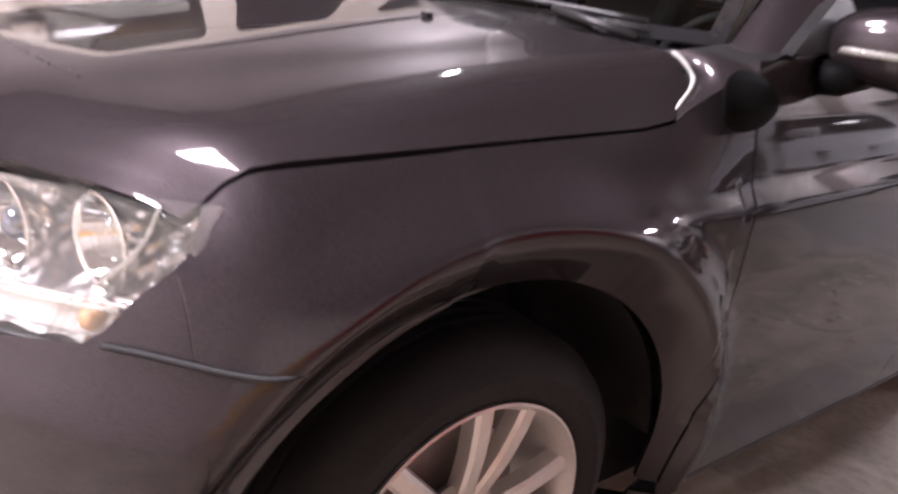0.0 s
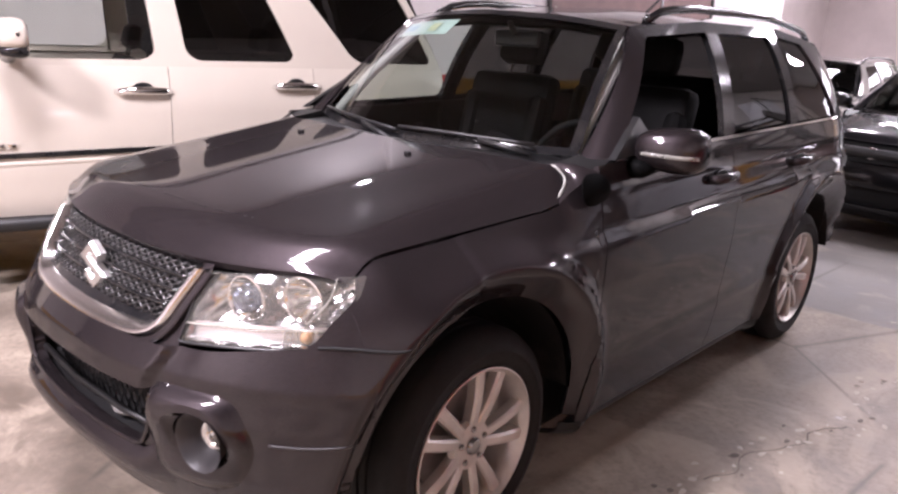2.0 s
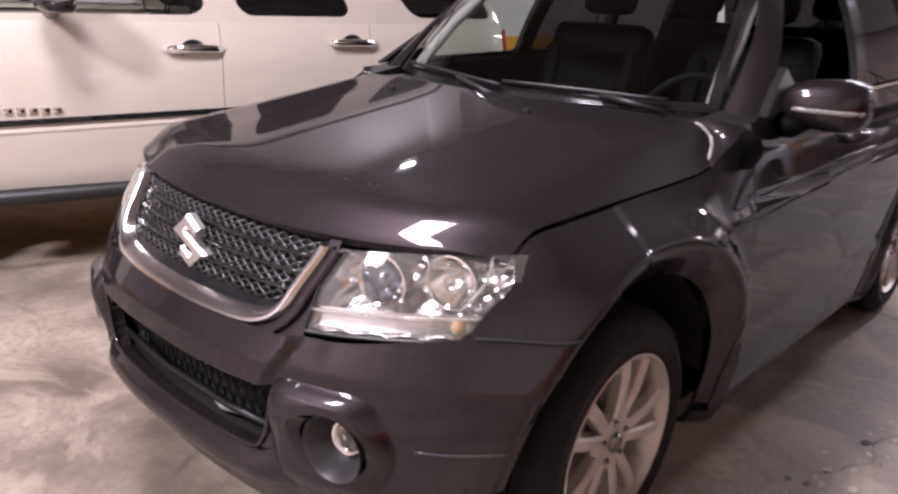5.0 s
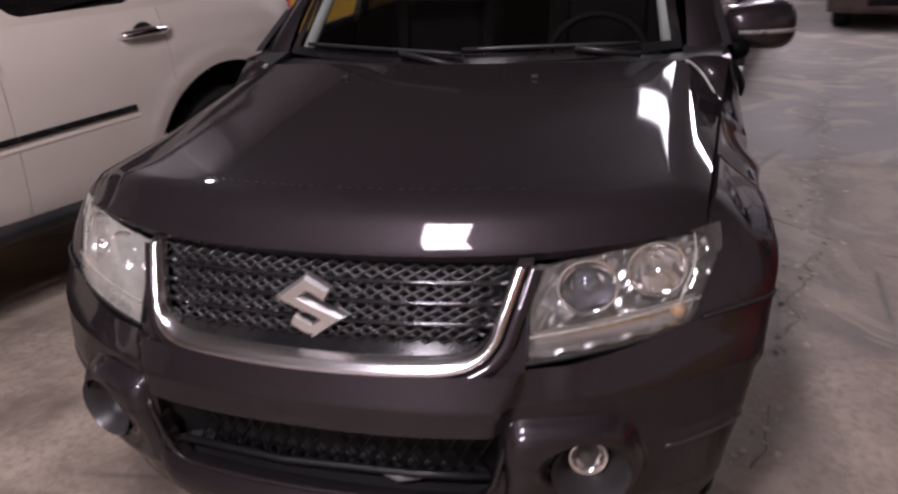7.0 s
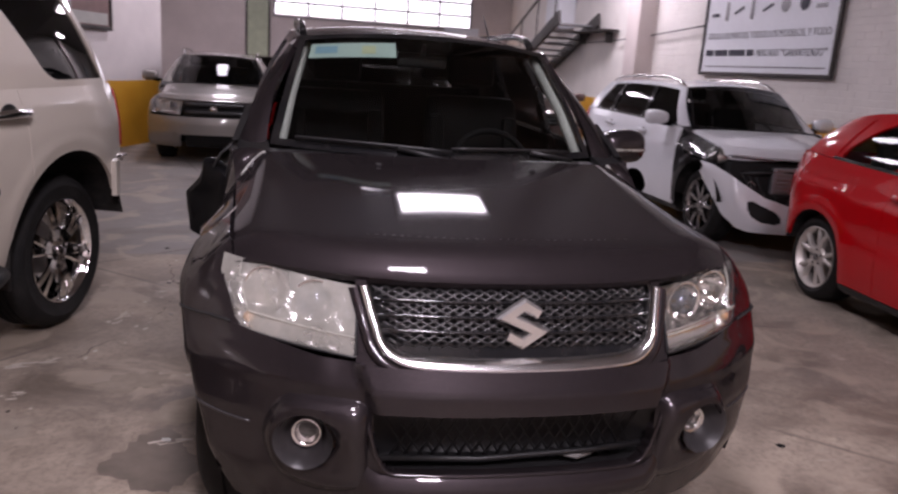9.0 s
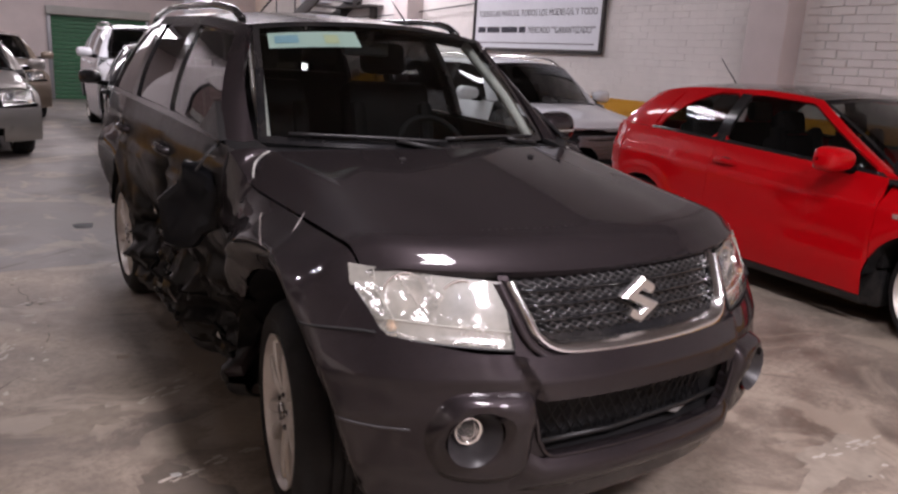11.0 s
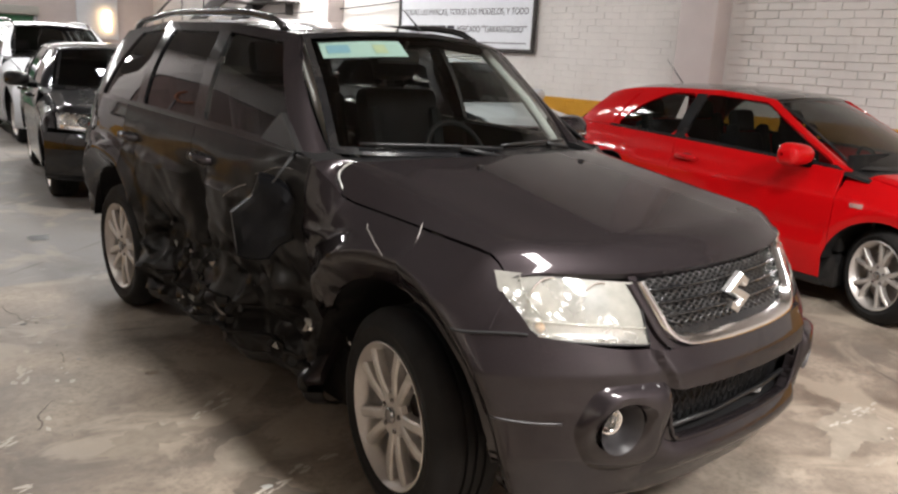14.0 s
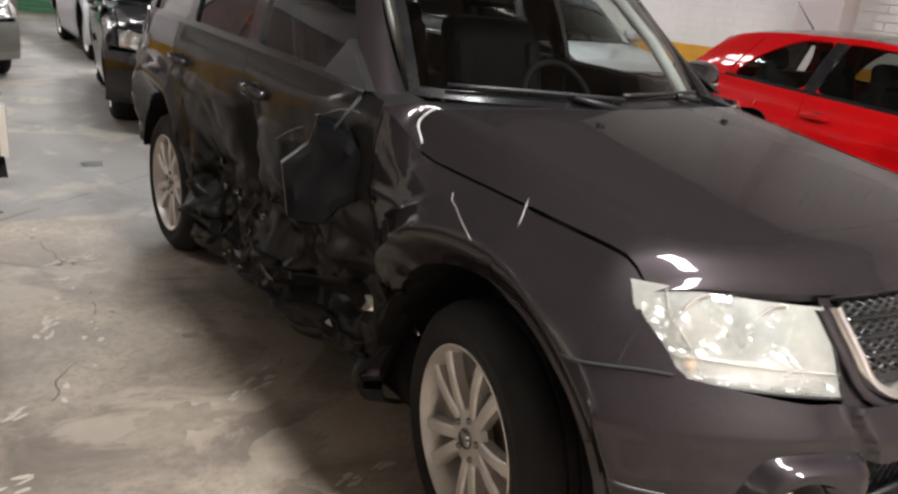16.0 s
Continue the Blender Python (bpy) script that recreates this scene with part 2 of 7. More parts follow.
car_paint("black_lacquer", (0.003, 0.003, 0.004), (0.006, 0.006, 0.0075), 0.25, 0.1, 0.01, spec=0.15)
car_paint("silver_lacquer", (0.22, 0.205, 0.19), (0.34, 0.32, 0.30), 0.36, 0.5, 0.25)
car_paint("tan_lacquer", (0.20, 0.155, 0.115), (0.30, 0.24, 0.18), 0.32, 0.5, 0.2)
car_paint("maroon_lacquer", (0.045, 0.020, 0.017), (0.08, 0.035, 0.03), 0.3, 0.3, 0.25)
solid("tyre_rubber", (0.0085, 0.008, 0.0078), 0.75, grain=60, bump=0.3, dirt=0.05, ior=1.35)
solid("alloy", (0.62, 0.585, 0.55), 0.42, 0.7, 0.06, 50, dirt=0.25)
solid("chrome", (0.82, 0.80, 0.78), 0.09, 1.0, 0.03, 12)
solid("bright_chrome", (0.92, 0.91, 0.9), 0.06, 1.0, 0.02, 12)
solid("mesh_metal", (0.085, 0.083, 0.083), 0.38, 0.9, 0.1, 40)
solid("lamp_metal", (0.74, 0.735, 0.73), 0.20, 1.0, 0.1, 30)
solid("blue_lens", (0.24, 0.27, 0.33), 0.08, 0.85, 0.1, 30)
solid("dark_chrome", (0.28, 0.27, 0.27), 0.14, 1.0, 0.05, 12)
solid("black_plastic", (0.010, 0.010, 0.0105), 0.45, grain=80, bump=0.12, dirt=0.06)
solid("gloss_black_plastic", (0.010, 0.010, 0.011), 0.12, grain=20, dirt=0.1)
solid("satin_grey", (0.035, 0.032, 0.033), 0.36, grain=30)
solid("mirror_black", (0.003, 0.003, 0.0035), 0.30, grain=20, ior=1.25)
solid("intake_black", (0.006, 0.0056, 0.006), 0.5, grain=25, bump=0.1)
solid("dull_black", (0.003, 0.003, 0.003), 0.6, grain=20, ior=1.12)
solid("brushed_chrome", (0.88, 0.87, 0.86), 0.19, 1.0, 0.03, 40)
solid("badge_silver", (0.80, 0.79, 0.78), 0.28, 0.95, 0.05, 40)
solid("matt_black", (0.007, 0.007, 0.007), 0.9, grain=20)
solid("under_black", (0.008, 0.0075, 0.0075), 0.85, grain=20, bump=0.3, dirt=0.12, ior=1.3)
solid("dark_leather", (0.004, 0.0039, 0.004), 0.75, grain=70, bump=0.4, ior=1.25)
solid("grey_trim", (0.20, 0.195, 0.185), 0.7, grain=60, bump=0.2)
solid("pale_trim", (0.42, 0.42, 0.39), 0.7, grain=60, bump=0.2)
solid("bare_steel", (0.30, 0.275, 0.26), 0.5, 0.8, 0.3, 18, dirt=0.5)
solid("amber_plastic", (0.55, 0.33, 0.17), 0.2, grain=20)
solid("red_plastic", (0.42, 0.02, 0.02), 0.15, grain=20)
solid("white_panel", (0.74, 0.76, 0.80), 0.45, grain=15, vary=0.05)
solid("green_panel", (0.045, 0.15, 0.075), 0.6, grain=8, vary=0.2)
solid("dark_frame", (0.035, 0.03, 0.028), 0.5, grain=30)
solid("lettering_black", (0.03, 0.03, 0.045), 0.6, grain=30)
solid("sticker_green", (0.36, 0.47, 0.42), 0.5, vary=0.05)
solid("sticker_blue", (0.19, 0.33, 0.40), 0.5)
solid("sticker_yellow", (0.44, 0.48, 0.30), 0.5)
solid("poster_dark", (0.20, 0.13, 0.12), 0.5, vary=0.3, grain=5)
solid("poster_green", (0.45, 0.50, 0.36), 0.5, vary=0.2, grain=5)
solid("poster_orange", (0.55, 0.20, 0.10), 0.5, vary=0.2, grain=5)
solid("grey_metal", (0.30, 0.30, 0.31), 0.45, 0.6, grain=20)
solid("crack_dirt", (0.13, 0.108, 0.09), 0.9, vary=0.4, grain=25)
solid("flaked_cement", (0.46, 0.41, 0.35), 0.85, vary=0.2, grain=25)
solid("tan_mortar", (0.275, 0.232, 0.184), 0.8, vary=0.3, grain=14, bump=0.3)
solid("floor_oil", (0.155, 0.128, 0.102), 0.5, vary=0.35, grain=9)
solid("cable_black", (0.02, 0.02, 0.02), 0.6)
glass("clear_glass", (0.86, 0.91, 0.88))
glass("screen_glass", (0.62, 0.68, 0.65))
glass("privacy_glass", (0.035, 0.034, 0.033))
glass("smoked_glass", (0.085, 0.08, 0.078))
glass("tinted_glass", (0.30, 0.31, 0.30))
lamp_glass("lamp_cover", 0.09)
lamp_glass("hazed_cover", 0.44)
glowing("lamp_diffuser", (1.0, 0.96, 0.93), 9.0)
glowing("daylight_panel", (1.0, 0.97, 0.95), 4.0)
glowing("warm_bulb", (1.0, 0.62, 0.30), 12.0)

# ---------- mesh helpers ----------


def linked(name, bm, mat, parent=None, label="", sharp=38, at=None):
    """One mesh object out of a bmesh, smooth but for edges sharper than the given degrees."""
    lim = radians(sharp)
    for f in bm.faces:
        f.smooth = True
    for e in bm.edges:
        if len(e.link_faces) == 2 and e.calc_face_angle(0) > lim:
            e.smooth = False
    me = bpy.data.meshes.new(name)
    bm.to_mesh(me)
    bm.free()
    me.materials.append(MATS[mat])
    ob = new(name, me)
    if at is not None:
        ob.matrix_basis = at
    if parent is not None:
        ob.parent = parent
    if label:
        tagged(ob, label)
    return ob


def part(name, bm, mat, parent, label="", sharp=38):
    return linked(name, bm, mat, parent, label, sharp)


def thing(name, label, category, m=None, group="", kind=""):
    ob = new(name)
    ob.empty_display_size = 0.2
    if m is not None:
        ob.matrix_basis = m
    return tagged(ob, label, category, group, kind)


def box(bm, c, s, bevel=0.0, m=None, seg=2):
    r = bmesh.ops.create_cube(bm, size=1.0, matrix=(m or Matrix()) @ Matrix.Translation(c) @ Matrix.Diagonal((*s, 1)))
    if bevel:
        es = {e for v in r["verts"] for e in v.link_edges}
        bmesh.ops.bevel(bm, geom=list(es), offset=bevel, segments=seg, profile=0.5, affect="EDGES")
    return bm


def tube(bm, pts, rad, n=8, closed=False):
    """A round bar along points; rad may be one number or one for each point."""
    pts = [Vector(p) for p in pts]
    rs = rad if isinstance(rad, (list, tuple)) else [rad] * len(pts)
    rings = []
    for i, p in enumerate(pts):
        a, c = pts[i - 1 if closed else max(i - 1, 0)], pts[(i + 1) % len(pts) if closed else min(i + 1, len(pts) - 1)]
        d = (c - a).normalized()
        u = d.cross(Vector((0, 0, 1)))
        u = u.normalized() if u.length > 0.05 else d.cross(Vector((1, 0, 0))).normalized()
        w = d.cross(u)
        rings.append([bm.verts.new(p + (u * math.cos(k * math.tau / n) + w * math.sin(k * math.tau / n)) * rs[i]) for k in range(n)])
    for i in range(len(rings) if closed else len(rings) - 1):
        a, b = rings[i], rings[(i + 1) % len(rings)]
        for k in range(n):
            bm.faces.new((a[k], a[(k + 1) % n], b[(k + 1) % n], b[k]))
    if not closed:
        bm.faces.new(rings[0][::-1])
        bm.faces.new(rings[-1])
    return bm


def lathe(bm, prof, m=None, n=32):
    """Turns a profile of (radius, height) round the z axis."""
    m = m or Matrix()
    rings = []
    for r, h in prof:
        if r < 1e-5:
            rings.append([bm.verts.new(m @ Vector((0, 0, h)))] * n)
        else:
            rings.append([bm.verts.new(m @ Vector((r * math.cos(k * math.tau / n), r * math.sin(k * math.tau / n), h))) for k in range(n)])
    for a, b in zip(rings, rings[1:]):
        for k in range(n):
            q = [a[k], a[(k + 1) % n], b[(k + 1) % n], b[k]]
            q = [v for i, v in enumerate(q) if v not in q[:i]]
            if len(q) > 2:
                bm.faces.new(q)
    return bm


def sheet(fn, us, vs, away, flange=0.014, bm=None, skip=None):
    """A shell over a grid of (u, v), its normals turned from the point `away`, its rim folded inwards."""
    bm = bm or bmesh.new()
    g = [[bm.verts.new(fn(u, v)) for v in vs] for u in us]
    faces = []
    for i in range(len(us) - 1):
        for j in range(len(vs) - 1):
            if skip and skip((us[i] + us[i + 1]) / 2, (vs[j] + vs[j + 1]) / 2):
                continue
            q = (g[i][j], g[i + 1][j], g[i + 1][j + 1], g[i][j + 1])
            if len({v.co.to_tuple(5) for v in q}) < 3:
                continue
            faces.append(bm.faces.new(q))
    for row in g:
        for v in row:
            if not v.link_faces:
                bm.verts.remove(v)
    s = 0.0
    for f in faces:
        f.normal_update()
        s += f.normal.dot(f.calc_center_median() - Vector(away)) * f.calc_area()
    if s < 0:
        bmesh.ops.reverse_faces(bm, faces=faces)
    if flange:
        bm.normal_update()
        edges = [e for f in faces for e in f.edges if len(e.link_faces) == 1]
        nrm = {v: v.normal.copy() for e in edges for v in e.verts}
        ret = bmesh.ops.extrude_edge_only(bm, edges=edges)
        new_v = [x for x in ret["geom"] if isinstance(x, bmesh.types.BMVert)]
        pos = {v.co.to_tuple(6): n for v, n in nrm.items()}
        for v in new_v:
            v.co = v.co - pos[v.co.to_tuple(6)] * flange
    return bm


def steps(a, b, n):
    return [a + (b - a) * i / n for i in range(n + 1)]


def mixv(a, b, t):
    return a + (b - a) * t


def smooth01(t):
    t = max(0.0, min(1.0, t))
    return t * t * (3 - 2 * t)


def table(x, xs, ys):
    return float(np.interp(x, xs, ys))


def slab(name, size, at, mat, label, category="", kind="structure", bevel=0.0):
    bm = bmesh.new()
    box(bm, (0, 0, size[2] / 2), size, bevel)
    return tagged(linked(name, bm, mat, at=at), label, category or name.split("_")[0], kind=kind)


# ---------- the hall ----------
slab("floor", (40, 44, 0.2), pose(0, 2, -0.2), "worn_concrete", "worn stained grey concrete garage floor with cracks", "floor")
slab("ceiling", (40, 44, 0.2), pose(0, 2, CEIL), "dimmed_ceiling_paint", "plain garage ceiling in a dimmed dark grey", "ceiling")
slab("wall_east", (0.3, 27, CEIL), pose(5.74, 4.7, 0), "white_brick_paint", "white painted brick wall with a yellow foot band", "wall")
slab("wall_north", (24, 0.3, CEIL), pose(0, 18.2, 0), "pink_plaster", "pale pink plastered end wall of the garage", "wall")
slab("wall_south", (24, 0.3, CEIL), pose(0, -8.6, 0), "pink_plaster", "pale plastered wall behind the parking bays", "wall")
slab("wall_west", (0.3, 18.2, CEIL), pose(-5.63, 1.35, 0, 0, 0, -18), "yellow_band_plaster", "white painted wall with a yellow foot band", "wall")
slab("wall_recess", (0.3, 8.6, CEIL), pose(-4.7, 14.0, 0), "pink_plaster", "pale pink plastered recess wall", "wall")
slab("wall_return", (2.0, 0.3, CEIL), pose(-3.75, 9.88, 0), "pink_plaster", "pale pink plastered wall return", "wall")
slab("pillar_east", (0.3, 0.45, CEIL), pose(5.46, 1.55, 0), "pink_plaster", "white plastered pillar against the brick wall", "pillar", bevel=0.01)
slab("pillar_west", (0.28, 0.45, CEIL), pose(-4.80, 3.30, 0, 0, 0, -18), "yellow_band_plaster", "white plastered pillar against the banded wall", "pillar", bevel=0.01)
slab("pillar_far", (0.35, 0.5, CEIL), pose(5.44, 9.1, 0), "pink_plaster", "white plastered pillar against the brick wall", "pillar", bevel=0.01)


def ceiling_light():
    t = thing("ceiling_light", "white ceiling light fitting with a glowing diffuser", "light", group="ceiling lights")
    bm = bmesh.new()
    box(bm, (0, 0, -0.05), (0.66, 1.28, 0.10), 0.012)
    part("housing", bm, "white_panel", t)
    bm = bmesh.new()
    for x in (-0.16, 0.16):
        box(bm, (x, 0, -0.105), (0.24, 1.16, 0.02), 0.006)
    part("diffuser", bm, "lamp_diffuser", t, "glowing milky diffuser")
    return t


first_light = ceiling_light()
first_light.matrix_basis = pose(*LAMPS[0], CEIL, 0, 0, 90)
for lx, ly in LAMPS[1:]:
    copy_thing(first_light, pose(lx, ly, CEIL))


small = thing("square_ceiling_light", "small square white ceiling light, lit", "light")
bm = bmesh.new()
box(bm, (0, 0, -0.05), (0.50, 0.50, 0.10), 0.012)
part("housing", bm, "white_panel", small)
bm = bmesh.new()
box(bm, (0, 0, -0.105), (0.42, 0.42, 0.02), 0.006)
part("diffuser", bm, "lamp_diffuser", small, "glowing milky diffuser")
small.matrix_basis = pose(*SMALL_LAMP, CEIL)
spot = thing("round_ceiling_light", "small round white ceiling light, lit", "light")
bm = bmesh.new()
lathe(bm, [(0, 0.0), (0.15, 0.0), (0.15, -0.07), (0.12, -0.10), (0, -0.10)], None, 28)
part("housing", bm, "white_panel", spot)
bm = bmesh.new()
lathe(bm, [(0, -0.102), (0.11, -0.102), (0.10, -0.116), (0, -0.12)], None, 28)
part("diffuser", bm, "lamp_diffuser", spot, "glowing milky diffuser")
spot.matrix_basis = pose(*SPOT_LAMP, CEIL)

# ---------- cars: shared shapes. A car's nose points to -y, its left is +x, the ground is z = 0 ----------


class Shape:
    """The measures of one car and the curves of its skin."""

    def __init__(
        s, W=0.875, ya=-1.32, yb=1.32, r=0.36, rim=0.244, hub=0.80, R=0.45, zs=0.27, belt=((-2.2, 1.10), (-0.9, 1.15), (0.0, 1.175), (2.1, 1.215)),
        nose=((0.2, -1.98), (0.3, -2.08), (0.45, -2.13), (0.6, -2.14), (0.7, -2.125), (0.76, -2.09), (0.85, -2.045), (0.95, -1.985), (1.05, -1.9)),
        ca=0.10, cb=0.26, rear=2.12, hood=dict(x0=0.745, x1=0.735, z0=0.945, z1=1.155, yc=-1.03, ys=-0.875, dome=0.025, roll=0.36),
        screen=dict(x0=0.675, x1=0.555, y0c=-0.94, y0s=-0.735, y1c=-0.40, y1s=-0.31, z1c=1.625, z1s=1.585, bulge=0.03),
        pillars=((-0.80, -0.31), (-0.70, -0.21), (0.13, 0.20), (0.23, 0.31), (1.08, 1.12), (1.19, 1.22), (1.72, 1.52), (2.06, 1.80)),
        roof=((-0.4, 0.565, 1.58), (0.2, 0.60, 1.63), (1.0, 0.605, 1.635), (1.8, 0.59, 1.59)), crown=0.045, doors=(-0.82, 0.18, 1.14),
        flare=0.024, crease=0.955, lamp=((0.42, 0.928), (0.765, 0.962), (0.768, 0.795), (0.43, 0.765)), bump=None, arch=None,
    ):
        s.W, s.ya, s.yb, s.r, s.rim, s.hub, s.R, s.zs, s.belt, s.nose = W, ya, yb, r, rim, hub, R, zs, belt, nose
        s.ca, s.cb, s.rear, s.hood, s.screen, s.pillars, s.roof, s.crown, s.doors = ca, cb, rear, hood, screen, pillars, roof, crown, doors
        s.flare, s.crease, s.lamp, s.bump, s.tail_lift, s.lip = flare, crease, lamp, bump, 0.20, 0.0515
        s.arch = arch

    def front(s, x, z):
        t = abs(x) / (s.W + 0.02)
        return table(z, [p[0] for p in s.nose], [p[1] for p in s.nose]) + s.ca * t * t + s.cb * t**3

    def round_in(s, x, y, z, k=0.03):
        """Half width x kept softly inside the flank."""
        a = s.side(y, z)
        m = min(a, x)
        return m - k * math.log(math.exp(-(a - m) / k) + math.exp(-(x - m) / k))

    def front_x(s, y, z):
        """Half width at which the nose passes y at this height."""
        y0 = table(z, [p[0] for p in s.nose], [p[1] for p in s.nose])
        lo, hi = 0.0, 1.6
        for _ in range(24):
            t = (lo + hi) / 2
            if y0 + s.ca * t * t + s.cb * t**3 < y:
                lo = t
            else:
                hi = t
        return lo * (s.W + 0.02)

    def zbelt(s, y):
        return table(y, [p[0] for p in s.belt], [p[1] for p in s.belt])

    def roofline(s, y):
        xs = [p[0] for p in s.roof]
        return table(y, xs, [p[1] for p in s.roof]), table(y, xs, [p[2] for p in s.roof])

    def side(s, y, z):
        h = (z - s.zs) / (s.zbelt(y) - s.zs)
        foot = (0.86, 0.912, 0.936, 0.966, 0.990) if s.arch else (0.90, 0.945, 0.965, 0.985, 0.995)
        x = s.W * table(h, (-0.2, 0, 0.10, 0.3, 0.55, 0.75, 0.9, 1.0), (*foot, 0.99, 0.965, 0.935))
        if s.crease:
            x += (0.020 * smooth01((s.crease + 0.03 * (y - 0.2) - z) / 0.028 + 0.5) - 0.010) * smooth01((y + 1.15) / 0.35)
            x += 0.009 * smooth01((0.50 + 0.03 * y - z) / 0.022 + 0.5) * smooth01((y + 0.86) / 0.06) * smooth01((1.0 - y) / 0.1)
        if s.arch and y > s.yb + 0.12:
            x -= 0.19 * ((y - s.yb - 0.12) / (s.rear - s.yb - 0.12)) ** 2
        elif y > s.yb + 0.2:
            x -= 0.07 * ((y - s.yb - 0.2) / (s.rear - s.yb - 0.2)) ** 2
        for a in (s.ya, s.yb):
            if s.arch:
                # broad flare: a crest well outside the opening, its inner face turned down to the wheel
                crest, high, drop = s.arch
                d = math.hypot(y - a + (0.03 if a < 0 else 0.0), z - s.r)
                x += high * smooth01((crest + 0.085 - d) / 0.10) - drop * max(0.0, min(1.0, (crest - d) / 0.107)) ** 1.1
                continue
            d = math.hypot(y - a, z - s.r)
            x += s.flare * (0.75 * smooth01((s.R + 0.11 - d) / 0.05) - 0.8 * smooth01((s.R + 0.055 - d) / 0.06))
        return x

    def zlow(s, y, floor=None):
        z = s.zs if floor is None else floor
        for a in (s.ya, s.yb):
            if abs(y - a) < s.R:
                z = max(z, s.r + math.sqrt(s.R**2 - (y - a) ** 2))
        return z

    def bonnet(s, u, v):
        """A point of the bonnet: u from one side to the other (-1 to 1), v from nose to windscreen."""
        h = s.hood
        x0, x1 = h["x0"] * u, h["x1"] * u
        y0, y1 = s.front(x0, h["z0"]) - 0.002, mixv(h["yc"], h["ys"], u * u)
        hook = h.get("hook", 0.0)
        y1 -= hook * smooth01((abs(u) - 0.915) / 0.085) ** 1.3
        z0, z1 = h["z0"] + 0.018 * u * u, h["z1"] - 0.012 * u * u
        z = mixv(z0, z1, mixv(v, 1 - (1 - v) ** 2.2, h["roll"] * (1 - v * 0.4)))
        z += h["dome"] * (1 - u * u) * math.sin(math.pi * min(1, v * 0.9 + 0.12)) * 0.6
        # folded-down front lip
        z += s.lip * (1 - math.exp(-((v / 0.062) ** 2))) * (1 - v) ** 3
        # raised centre between two long creases
        c = mixv(0.50, 0.66, v)
        z += 0.005 * smooth01((c - abs(u)) / 0.22 + 0.5) * smooth01(v * 5)
        # turned-down side edges
        z -= 0.02 * max(0, (abs(u) - 0.86) / 0.14) ** 2
        if hook:
            z -= 0.078 * smooth01((abs(u) - 0.85) / 0.17) ** 1.1 * min(1, v * 1.1) ** 1.2
        return Vector((mixv(x0, x1, v), mixv(y0, y1, v), z))

    def seam(s, y):
        """Edge of the bonnet against the wing: its x and z."""
        y0, y1 = s.bonnet(1, 0).y, s.bonnet(1, 1).y
        p = s.bonnet(1, max(0.0, min(1.0, (y - y0) / (y1 - y0))))
        if s.hood.get("hook") and y > y1:
            # behind the bonnet's hooked corner the wing climbs to the screen pillar
            f = min(1.0, (y - y1) / (s.doors[0] - y1))
            return mixv(p.x, s.side(s.doors[0], 1.12) - 0.012, f), mixv(p.z, s.zbelt(s.doors[0]) - 0.010, f ** 0.8)
        return p.x, p.z

    def columns(s, y0, y1, n=14):
        ys = set(steps(y0, y1, n))
        for a in (s.ya, s.yb):
            for k in range(25):
                y = a - s.R * math.cos(math.pi * k / 24)
                if y0 + 0.004 < y < y1 - 0.004:
                    ys.add(y)
                for e in (-0.0015, 0.0015):
                    if y0 < a + (s.R + e) * (1 if e > 0 else -1) < y1:
                        ys.add(a + (s.R + abs(e)) * (1 if e > 0 else -1))
        out = []
        for y in sorted(ys):
            if not out or y - out[-1] > 0.0012:
                out.append(y)
        return out


GAP = 0.004


